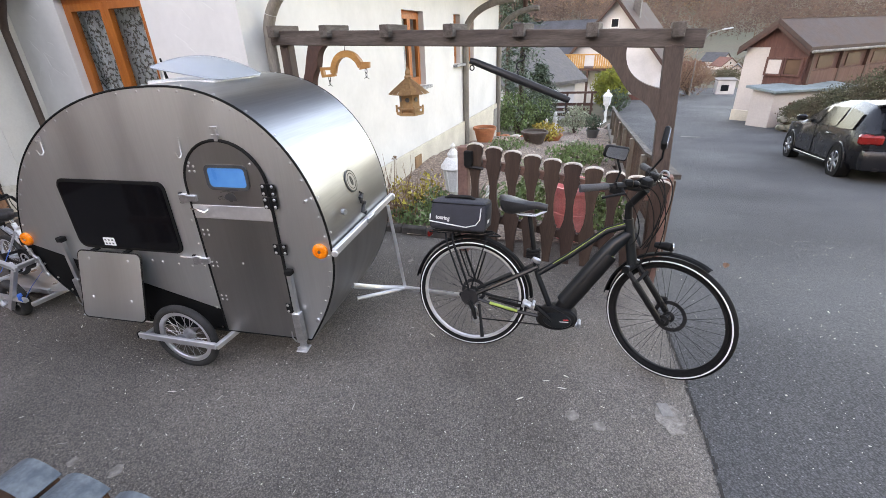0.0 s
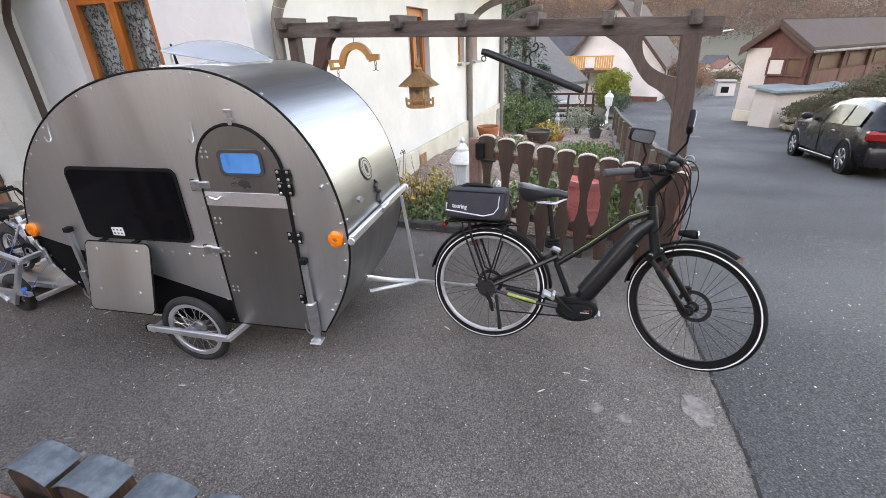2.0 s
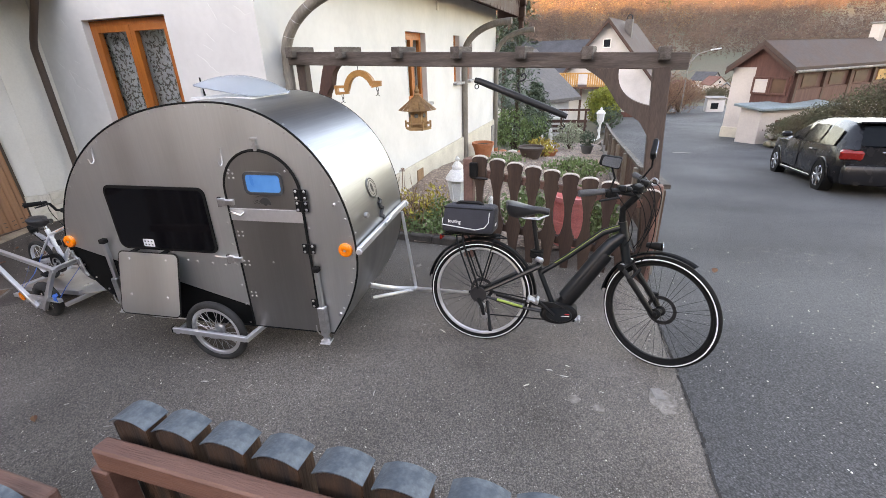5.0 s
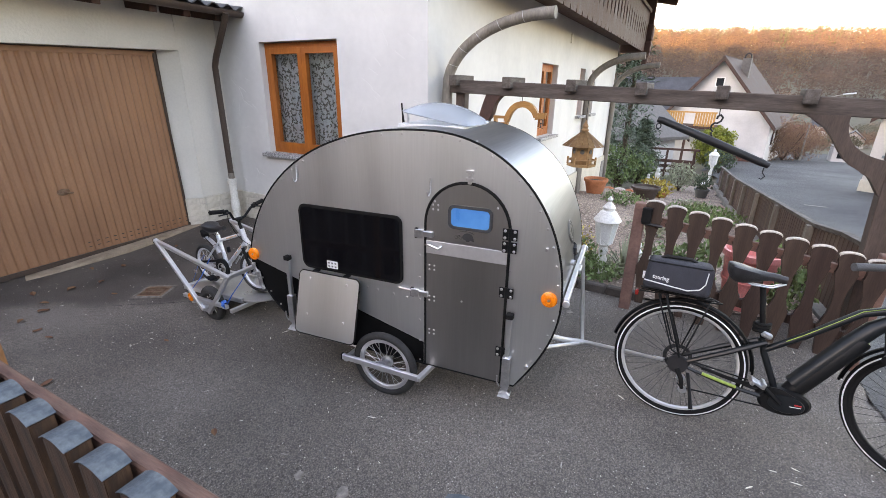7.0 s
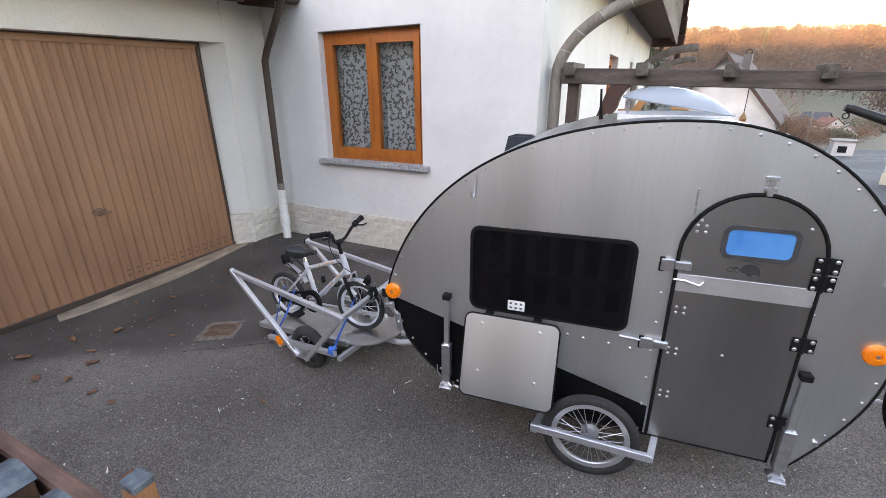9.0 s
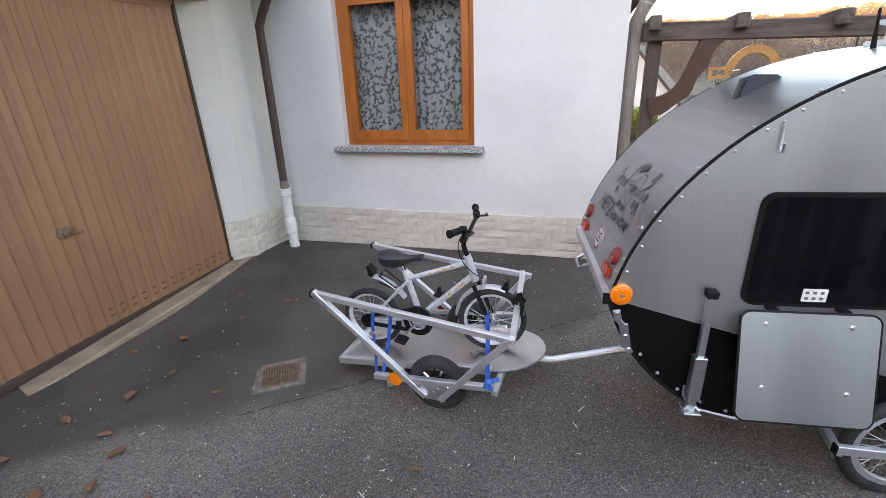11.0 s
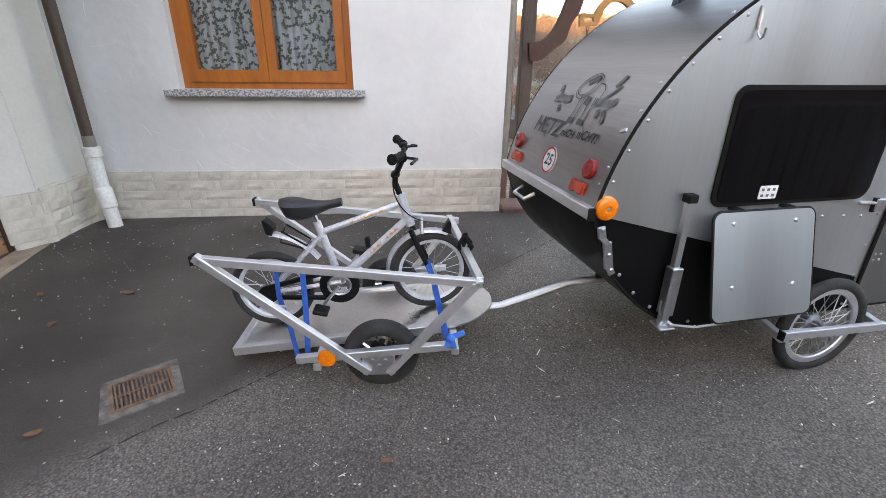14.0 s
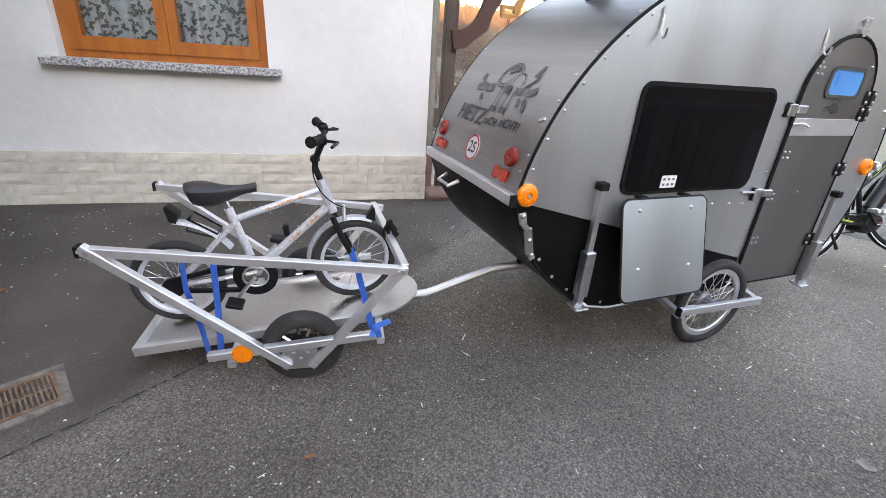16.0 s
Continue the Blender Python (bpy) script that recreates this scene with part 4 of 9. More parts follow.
# ---- the teardrop camper trailer: x along it, its near side at y 0, far side at y 0.88 ----
CAMPER = pose(0, 2.043, 0)
WIDE = 0.88
rear_low = bezier((-2.45, 0.235), (-2.70, 0.27), (-2.93, 0.50), (-2.985, 0.75), 14)
rear_top = bezier((-2.985, 0.75), (-2.86, 1.33), (-2.33, 1.665), (-1.66, 1.652), 30)
front_top = bezier((-1.66, 1.652), (-1.20, 1.652), (-0.885, 1.30), (-0.885, 0.80), 26)
front_low = bezier((-0.885, 0.80), (-0.885, 0.60), (-0.98, 0.42), (-1.10, 0.238), 12)
profile = rear_low[:-1] + rear_top[:-1] + front_top[:-1] + front_low
camper = thing("camper_trailer", CAMPER, "small teardrop camping trailer of brushed aluminium sheet with black lower tail", "camper trailer")


def inset(poly, d):
    c = Vector((-1.9, 0.85))
    return [tuple(c + (Vector(p) - c) * (1 - d / max(0.2, (Vector(p) - c).length))) for p in poly]


part("body", prism(B(), inset(profile, 0.004), 0.002, WIDE - 0.002), BLACK, camper, "black lower body")
black_line = lambda x: 0.745 - 0.275 * (x + 2.96)
sil = [p for p in rear_top] + front_top[1:] + front_low[1:] + [(-1.67, 0.238), (-1.67, black_line(-1.67))]
for nm, d0, d1 in (("side_sheet", -0.003, 0.003), ("side_sheet", WIDE - 0.003, WIDE + 0.003)):
    part(nm, prism(B(), sil, d0, d1), ALU, camper, "brushed aluminium side sheet", smooth=False)


def skin(pts, y0, y1, thick=0.004):
    bm = B()
    P = [Vector((x, 0, z)) for x, z in pts]
    nrm = []
    for i, p in enumerate(P):
        t = (P[min(i + 1, len(P) - 1)] - P[max(i - 1, 0)]).normalized()
        nrm.append(Vector((-t.z, 0, t.x)))
    rows = [[bm.verts.new(p + n * k + Vector((0, y, 0))) for p, n in zip(P, nrm)] for k, y in ((0, y0), (thick, y0), (thick, y1), (0, y1))]
    for a, b in zip(rows, rows[1:] + rows[:1]):
        for i in range(len(P) - 1):
            bm.faces.new((a[i], a[i + 1], b[i + 1], b[i]))
    return bm


part("roof_sheet", skin(rear_top + front_top[1:], 0.004, WIDE - 0.004), ALU_ROOF, camper, "bent aluminium roof sheet")
part("nose_sheet", skin(front_low, 0.004, WIDE - 0.004), ALU_DARK, camper, "aluminium lower nose sheet")
part("tail_sheet", skin(rear_low, 0.004, WIDE - 0.004), BLACK, camper, "black lower tail sheet")
for y in (-0.001, WIDE + 0.001):
    part("edge_trim", tube(B(), [(x, y, z) for x, z in profile], 0.0060, 6, True), RUBBER, camper, "black rubber edge trim")


def on_roof(s, off=0.006):
    """The point and outward normal a share s along the roof from tail to crown to nose."""
    pts = rear_top + front_top[1:]
    k = s * (len(pts) - 1)
    i = min(int(k), len(pts) - 2)
    a, b = Vector((pts[i][0], 0, pts[i][1])), Vector((pts[i + 1][0], 0, pts[i + 1][1]))
    t = (b - a).normalized()
    n = Vector((-t.z, 0, t.x))
    return a.lerp(b, k - i) + n * off, t, n


# rivets: one small domed head, many places
rv = lathe(B(), [(0.0066, 0.0), (0.0060, 0.0028), (0.0036, 0.0044)], 8)
rivet_mesh = mesh_of(rv, STEEL)
rivet_spots = []
for i in range(34):
    x, z = inset(profile[12:-1], 0.022)[int(i * (len(profile) - 14) / 34)]
    rivet_spots.append((x, z))
rivet_spots += [(-1.695, 0.26 + 0.14 * k) for k in range(6)] + [(-1.165, 0.95), (-2.05, 0.69), (-1.98, 0.685), (-1.87, 0.68), (-1.78, 0.675), (-2.45, 0.215 + 0.02)]
for x, z in rivet_spots:
    part("rivet", rivet_mesh, None, camper, m=pose(x, -0.0035, z, 90, 0, 0))
for i in range(15):
    p, t, n = on_roof(0.05 + i * 0.065, 0.004)
    for y in (0.022, WIDE - 0.022):
        part("rivet", rivet_mesh, None, camper, m=Matrix.Translation((p.x, y, p.z)) @ n.to_track_quat("Z", "Y").to_matrix().to_4x4())

# door with arched head
D0, D1, DZ, DR = -1.656, -1.178, 0.245, 0.239
dc = (D0 + D1) / 2
arch = [(D1, DZ)] + [(dc + DR * math.cos(radians(a)), 1.155 + DR * 1.02 * math.sin(radians(a))) for a in range(0, 181, 9)] + [(D0, DZ)]
cd = part("door", prism(B(), arch, -0.012, 0.0, bevel=0.002), ALU_DARK, camper, "closed dark anodised entrance door with an arched head")
part("door_seal", tube(B(), [(x, -0.009, z) for x, z in arch], 0.0085, 6, True), RUBBER, cd, "black rubber seal")
part("reinforcing_strip", box(B(), (dc, -0.0145, 1.022), (D1 - D0 - 0.014, 0.004, 0.075), bevel=0.001), ALU_BRIGHT, cd, "bright aluminium strip")
part("door_window_frame", ring_prism(B(), rrect(-1.520, 1.146, -1.272, 1.279, 0.034), rrect(-1.503, 1.162, -1.289, 1.263, 0.022), -0.019, -0.010), DARK_FRAME, cd, "rounded metal window frame")
part("door_window", prism(B(), rrect(-1.512, 1.155, -1.278, 1.270, 0.022), -0.016, -0.011), BLUE_GLASS, cd, "blue-tinted acrylic window", smooth=False)
bmk = B()
prism(bmk, [(-1.434, 1.094)] + [(-1.406 + 0.033 * math.cos(radians(a)), 1.100 + 0.030 * math.sin(radians(a))) for a in range(175, -1, -25)] + [(-1.370, 1.086), (-1.392, 1.090), (-1.400, 1.082), (-1.412, 1.082), (-1.420, 1.090)], -0.0135, -0.012)
part("emblem", bmk, SIGN_INK, cd, "small dark emblem", smooth=False)
part("emblem_arc", tube(B(), [(-1.462 + 0.0075 * k, -0.0135, 1.130 + 0.010 * math.sin(k / 12 * math.pi)) for k in range(13)], 0.0014, 5), SIGN_INK, cd)
for x in (-1.472, -1.449):
    part("emblem_ring", lathe(B(), [(0.0095, 0), (0.0075, 0)], 14, m=pose(x, -0.0128, 1.100, 90, 0, 0), close=False), SIGN_INK, cd)
part("emblem_bar", box(B(), (-1.460, -0.0135, 1.110), (0.022, 0.002, 0.004), (0, -20, 0)), SIGN_INK, cd)
for zz in (0.47, 0.69, 0.885, 1.24):
    for k in range(4):
        part("rivet", rivet_mesh, None, cd, m=pose(-1.630 + 0.03 * (k % 2) + 0.02 * (zz > 1.2), -0.0125, zz + 0.026 * (k // 2), 90, 0, 0))
for x, z in ((-1.60, 1.285), (-1.25, 1.285), (-1.43, 0.72)):
    part("rivet", rivet_mesh, None, cd, m=pose(x, -0.0125, z, 90, 0, 0))
bmk = tube(B(), [(-1.66, -0.02, 1.035), (-1.62, -0.034, 1.04), (-1.57, -0.034, 1.025), (-1.555, -0.02, 1.035)], 0.005, 6)
part("pull_handle", bmk, CHROME, cd, "small bright pull handle")


def hinge(z):
    bm = B()
    for dx in (-0.022, 0.022):
        box(bm, (D1 + 0.002 + dx, -0.017, z), (0.034, 0.006, 0.062), bevel=0.002)
    tube(bm, [(D1 + 0.002, -0.020, z - 0.034), (D1 + 0.002, -0.020, z + 0.034)], 0.0075, 8)
    h = part("hinge", bm, MATT_BLACK, camper, "black strap hinge")
    for dx in (-0.026, 0.026):
        for dz in (-0.019, 0.019):
            part("bolt", rivet_mesh, None, h, m=pose(D1 + 0.002 + dx, -0.0195, z + dz, 90, 0, 0) @ Matrix.Scale(1.3, 4))


for z in (1.155, 1.085, 0.825, 0.455):
    hinge(z)
for z, dx in ((1.092, 0.0), (0.722, -0.03)):                                   # toggle latches on the closing side
    bm = B()
    box(bm, (D0 - 0.035 + dx, -0.014, z), (0.05, 0.016, 0.05), bevel=0.003)
    box(bm, (D0 + 0.02 + dx, -0.018, z + 0.004), (0.06, 0.02, 0.034), bevel=0.004)
    lt = part("latch", bm, STEEL, camper, "galvanised toggle latch")
    part("latch_plate", box(B(), (D0 - 0.055 + dx, -0.010, z), (0.02, 0.014, 0.06), bevel=0.002), MATT_BLACK, lt)
part("latch_bolt", tube(B(), [(-1.83, -0.014, 0.735), (-1.69, -0.014, 0.728)], 0.0065, 8), STEEL, camper, "bright sliding bolt")

# side window, hanging cover flap
wf = part("side_window", prism(B(), rrect(-2.528, 0.752, -1.804, 1.174, 0.045), -0.012, 0.0, bevel=0.003), RUBBER, camper, "dark tinted side window in a black frame")
part("window_pane", prism(B(), rrect(-2.512, 0.768, -1.820, 1.158, 0.033), -0.017, -0.011, bevel=0.002), DARK_GLASS, wf, "dark glossy acrylic pane")
st = part("sticker", prism(B(), rrect(-2.335, 0.777, -2.255, 0.827, 0.004), -0.0185, -0.0172), WHITE, wf, "white notice sticker with unreadable marks", smooth=False)
for k in range(6):
    part("printed_mark", box(B(), (-2.32 + 0.024 * (k % 3), -0.0188, 0.79 + 0.022 * (k // 3)), (0.012, 0.001, 0.010)), GREY_PRINT, st)
FLAP = pose(0, -0.040, 0.742, -15.5, 0, 0)          # hangs from its top edge, the foot swung outwards
fl = part("cover_flap", prism(B(), rrect(-2.532, -0.412, -2.082, 0.0, 0.035), -0.004, 0.003, bevel=0.002), ALU_FLAP, camper, "hanging bright aluminium cover flap with rounded corners", m=FLAP)
part("flap_edge", tube(B(), [(x, 0.0, z) for x, z in rrect(-2.532, -0.412, -2.082, 0.0, 0.035)], 0.0055, 6, True), MATT_BLACK, fl, "dark rubber edge")
for x, z in ((-2.448, -0.045), (-2.172, -0.045), (-2.448, -0.282), (-2.172, -0.288)):
    part("rivet", rivet_mesh, None, fl, m=pose(x, -0.004, z, 90, 0, 0) @ Matrix.Scale(1.4, 4))
for x in (-2.42, -2.19):
    part("flap_hinge", box(B(), (x, -0.020, 0.744), (0.04, 0.044, 0.010), bevel=0.003), RUBBER, camper, "small black flap hinge")


def side_lamp(x, z):
    bm = lathe(B(), [(0.041, 0.0), (0.043, 0.006), (0.040, 0.016), (0.033, 0.021), (0.014, 0.0225), (0.012, 0.019), (0.004, 0.019)], 28, m=pose(x, -0.003, z, 90, 0, 0))
    l = part("side_reflector", bm, AMBER, camper, "round amber side reflector")
    part("screw", disc(B(), (x, -0.0235, z), 0.007, 0.004, "y", 10), STEEL, l)


side_lamp(-2.946, 0.772)
side_lamp(-0.948, 0.828)


def jack(x, top, foot):
    j = part("corner_jack", box(B(), (x, -0.032, (top + foot + 0.20) / 2), (0.026, 0.026, top - foot - 0.20), bevel=0.003), ALU, camper, "aluminium corner jack leg")
    part("outer_sleeve", box(B(), (x, -0.034, foot + 0.155), (0.046, 0.044, 0.20), bevel=0.003), STEEL, j, "galvanised sleeve")
    part("lower_leg", box(B(), (x, -0.032, foot + 0.06), (0.030, 0.030, 0.12), bevel=0.002), STEEL, j)
    part("cap", box(B(), (x, -0.032, top), (0.04, 0.04, 0.03), bevel=0.004), RUBBER, j, "black plastic cap")
    bm = box(B(), (x, -0.036, foot + 0.005), (0.066, 0.066, 0.009), (6, 0, 0), bevel=0.002)
    tube(bm, [(x - 0.03, -0.05, foot + 0.012), (x, -0.036, foot + 0.035), (x + 0.03, -0.05, foot + 0.012)], 0.006, 6)
    part("foot_plate", bm, STEEL, j, "galvanised foot plate")
    part("hook", tube(B(), [(x - 0.03, -0.05, foot + 0.06), (x - 0.045, -0.055, foot + 0.09), (x - 0.045, -0.055, foot + 0.13)], 0.004, 6), STEEL, j)


jack(-2.637, 0.80, 0.280)
jack(-1.142, 0.70, 0.190)
for x, z in ((-2.518, 1.36), (-1.634, 1.362)):                                   # awning hooks
    bm = box(B(), (x + 0.006, -0.008, z + 0.012), (0.011, 0.006, 0.07), bevel=0.002)
    tube(bm, [(x + 0.006, -0.010, z + 0.03), (x + 0.006, -0.014, z - 0.035), (x + 0.004, -0.028, z - 0.05), (x + 0.002, -0.04, z - 0.046), (x + 0.0, -0.045, z - 0.02)], 0.0042, 6)
    part("awning_hook", bm, STEEL, camper, "galvanised hook")
bm = box(B(), (-1.405, -0.012, 1.43), (0.022, 0.012, 0.07), bevel=0.002)
for dz in (0.03, -0.008):
    box(bm, (-1.405, -0.014, 1.43 + dz), (0.042, 0.010, 0.014), bevel=0.002)
part("arch_catch", bm, STEEL, camper, "galvanised catch above the door")
part("stub", tube(B(), [(-1.035, 0.0, 0.385), (-1.035, -0.014, 0.385)], 0.012, 8), STEEL, camper, "bright stub")
part("stub", tube(B(), [(-0.985, 0.0, 1.10), (-0.985, -0.02, 1.10)], 0.008, 8), STEEL, camper)


def spoked_wheel(parent, c, R, tyre_r, rim_mat, tyre_mat, spokes, rot=(0, 0, 0), hub_r=0.03, hub_w=0.07, label="", depth=0.02, spoke_r=0.0018, hub_mat=None, stripe=False, spoke_mat=None):
    """A wheel whose axle is y: rim with tyre, hub and crossed spokes under it."""
    Rm = R - tyre_r
    rim = lathe(B(), [(Rm - depth, -0.006), (Rm - depth + 0.004, -0.010), (Rm + 0.002, -0.013), (Rm + 0.002, 0.013), (Rm - depth + 0.004, 0.010), (Rm - depth, 0.006), (Rm - depth, -0.006)], 48, m=pose(0, 0, 0, 90, 0, 0), close=False)
    w = part("wheel", rim, rim_mat, parent, label, m=pose(*c, *rot))
    t = tube(B(), [(Rm * math.cos(k * math.tau / 56) + 0, 0, Rm * math.sin(k * math.tau / 56)) for k in range(56)], tyre_r, 12, True)
    part("tyre", t, tyre_mat, w)
    if stripe:
        for s in (-1, 1):
            rb = lathe(B(), [(Rm + tyre_r * 0.02, s * (tyre_r + 0.0006)), (Rm + tyre_r * 0.32, s * (tyre_r * 0.95 + 0.0008))], 56, m=pose(0, 0, 0, 90, 0, 0), close=False)
            part("reflective_band", rb, WHITE, w, "white reflective band")
    h = lathe(B(), [(hub_r * 0.5, -hub_w / 2 - 0.02), (hub_r * 0.5, -hub_w / 2), (hub_r, -hub_w / 2 + 0.002), (hub_r, -hub_w / 2 + 0.008), (hub_r * 0.55, -hub_w / 2 + 0.016), (hub_r * 0.55, hub_w / 2 - 0.016), (hub_r, hub_w / 2 - 0.008), (hub_r, hub_w / 2 - 0.002), (hub_r * 0.5, hub_w / 2), (hub_r * 0.5, hub_w / 2 + 0.02)], 20, m=pose(0, 0, 0, 90, 0, 0))
    part("hub", h, hub_mat or STEEL, w)
    shared = None
    for k in range(spokes):
        if shared is None:
            shared = mesh_of(tube(B(), [(hub_r * 0.92, 0.0, 0.0), (Rm - depth, 0, 0)], spoke_r, 5), spoke_mat or (CHROME if spoke_r > 0.0019 else STEEL))
        side = 1 if k % 2 else -1
        a = k * 360 / spokes
        cross = 9 * (1 if (k // 2) % 2 else -1)
        part("spoke", shared, None, w, m=pose(0, 0, 0, 0, -a, 0) @ pose(0, side * (hub_w / 2 - 0.008), 0, 0, 0, 0) @ pose(0, 0, 0, 0, cross * 0.25, -side * math.degrees(math.atan2(hub_w / 2 - 0.012, Rm - depth))))
    return w


spoked_wheel(camper, (-1.90, -0.085, 0.221), 0.221, 0.0235, ALU_BRIGHT, TYRE_GREY, 28, hub_r=0.040, hub_w=0.075, label="spoked road wheel", depth=0.046, spoke_r=0.0017)
spoked_wheel(camper, (-1.90, WIDE + 0.085, 0.221), 0.221, 0.0235, ALU_BRIGHT, TYRE_GREY, 28, hub_r=0.040, hub_w=0.075, label="spoked road wheel", depth=0.046, spoke_r=0.0017)
for y, s in ((-0.148, 1), (WIDE + 0.148, -1)):
    g = part("wheel_guard", beam(B(), (-2.170, y, 0.246), (-1.640, y, 0.228), 0.022, 0.036, 0.002), ALU_BRIGHT, camper, "bright aluminium wheel guard bar")
    part("guard_arm", beam(B(), (-2.155, y, 0.225), (-2.12, y + s * 0.22, 0.24), 0.03, 0.03, 0.002), ALU_BRIGHT, g)
    part("guard_arm", beam(B(), (-1.645, y, 0.218), (-1.60, y + s * 0.22, 0.235), 0.03, 0.03, 0.002), ALU_BRIGHT, g)
    part("guard_cap", box(B(), (-2.173, y, 0.246), (0.006, 0.026, 0.04)), RUBBER, g)
part("axle", tube(B(), [(-1.90, -0.14, 0.222), (-1.90, WIDE + 0.14, 0.222)], 0.012, 8), STEEL, camper)

# roof hatch, aerials
ht = part("roof_hatch", prism(B(), rrect(-1.95, 0.22, -1.53, 0.66, 0.03), 1.630, 1.660, "xy", bevel=0.004), WHITE, camper, "raised clear roof hatch dome on a white frame")
HATCH = pose(-1.505, 0.44, 1.660, 0, 9.5, 0)
bm = B()
n, mrows = 14, 14
grid = [[None] * (n + 1) for _ in range(mrows + 1)]
for i in range(mrows + 1):
    for j in range(n + 1):
        u, v = i / mrows * 2 - 1, j / n * 2 - 1
        k = 1 - 0.10 * u * u * v * v
        h = 0.075 * max(0, 1 - u * u) ** 0.75 * max(0, 1 - v * v) ** 0.55
        grid[i][j] = bm.verts.new(HATCH @ Vector((-0.215 + u * 0.225 * k, v * 0.225 * k, h)))
for i in range(mrows):
    for j in range(n):
        bm.faces.new((grid[i][j], grid[i + 1][j], grid[i + 1][j + 1], grid[i][j + 1]))
bmesh.ops.solidify(bm, geom=list(bm.faces), thickness=0.004)
dome = part("dome", bm, DOME, ht, "clear bluish acrylic dome")
part("dome_rim", tube(B(), [HATCH @ Vector((-0.215 + x, y, 0.0)) for x, y in rrect(-0.217, -0.217, 0.217, 0.217, 0.07)], 0.005, 6, True), DOME, ht)
for y in (0.30, 0.58):
    part("hatch_strut", tube(B(), [(-1.91, y, 1.655), (-1.91, y, 1.715)], 0.006, 6), STEEL, ht)
an = part("aerial", tube(B(), [(-2.02, 0.46, 1.595), (-2.03, 0.46, 1.70), (-2.035, 0.46, 1.765)], [0.012, 0.006, 0.005], 8), RUBBER, camper, "short black aerial")
part("aerial_base", disc(B(), (-2.02, 0.46, 1.597), 0.03, 0.014, "z", 18, 0.004), RUBBER, an)
part("shark_fin_aerial", prism(B(), [(-2.490, 1.435), (-2.315, 1.522), (-2.345, 1.545), (-2.430, 1.548), (-2.468, 1.535)], 0.425, 0.475, bevel=0.010), FIN_BLUE, camper, "dark shark-fin aerial")

# nose: handle bar, emblems, stay and drawbar
nb = part("nose_bar", beam(B(), (-0.862, -0.02, 0.832), (-0.862, WIDE + 0.02, 0.832), 0.026, 0.042, 0.004), ALU_BRIGHT, camper, "bright aluminium cross bar on the nose")
part("bar_end", disc(B(), (-0.86, -0.022, 0.826), 0.019, 0.012, "y", 18, 0.003), ALU_BRIGHT, nb)
part("bar_end", disc(B(), (-0.86, WIDE + 0.024, 0.826), 0.026, 0.02, "y", 18, 0.004), ALU_BRIGHT, nb)
part("bar_clip", box(B(), (-0.845, 0.46, 0.84), (0.02, 0.10, 0.03), bevel=0.004), STEEL, nb)
bm = tube(B(), [(-0.875, 0.16, 0.99), (-0.855, 0.155, 0.99)], 0.016, 10)
part("nose_catch", bm, STEEL, camper, "small steel catch with a stay")


def emblem(sc, parent):
    p, t, n = on_roof(sc, 0.0085)
    m = Matrix.Translation((p.x, 0.40, p.z)) @ Matrix((Vector((0, 1, 0)), -t, n)).transposed().to_4x4()
    e = part("round_emblem", lathe(B(), [(0.066, 0), (0.064, 0.002)], 30, m=m), ALU_DARK, parent, "oval grey emblem with dark rings")
    for a, b in ((0.064, 0.057), (0.047, 0.042)):
        part("emblem_ring", lathe(B(), [(a, 0.0026), (b, 0.0026)], 30, m=m, close=False), SIGN_INK, e)
    part("emblem_core", lathe(B(), [(0.024, 0.0026), (0.002, 0.003)], 20, m=m @ Matrix.Diagonal((0.7, 1.2, 1, 1)), close=False), SIGN_INK, e)


emblem(0.905, camper)
wig = []
for k in range(9):
    p, t, n = on_roof(0.934 + 0.006 * k, 0.008)
    wig.append((p.x, 0.455 + 0.024 * math.sin(k * 1.9), p.z))
part("dark_emblem", tube(B(), wig, [0.006, 0.012, 0.016, 0.013, 0.016, 0.014, 0.016, 0.012, 0.006], 8), SIGN_INK, camper, "small dark squiggle-shaped emblem")
part("drawbar_stay", beam(B(), (-0.855, 0.80, 0.80), (-0.79, 0.83, 0.16), 0.022, 0.022, 0.002), ALU_BRIGHT, camper, "thin aluminium stay")
db = part("drawbar", tube(B(), [(-1.02, 0.44, 0.36), (-0.98, 0.62, 0.25), (-0.90, 0.74, 0.18), (-0.78, 0.80, 0.155), (-0.72, 0.78, 0.165), (-0.50, 0.60, 0.27), (-0.30, 0.45, 0.355)], [0.019, 0.019, 0.019, 0.019, 0.018, 0.013, 0.011], 10), ALU_BRIGHT, camper, "bent aluminium drawbar reaching to the bicycle")
part("drawbar_brace", tube(B(), [(-1.03, 0.50, 0.22), (-0.80, 0.79, 0.15)], 0.014, 8), ALU_BRIGHT, db)
part("hitch_ball", ball(B(), (-0.285, 0.445, 0.362), 0.018, 1), MATT_BLACK, db)

# tail: light bar, lamps, speed sign, lettering
tb = part("tail_bar", beam(B(), (-2.995, -0.004, 0.752), (-2.995, WIDE + 0.004, 0.752), 0.03, 0.042, 0.003), ALU_BRIGHT, camper, "aluminium light bar across the tail")
part("bar_cap", box(B(), (-2.995, -0.008, 0.752), (0.032, 0.008, 0.044)), RUBBER, tb)


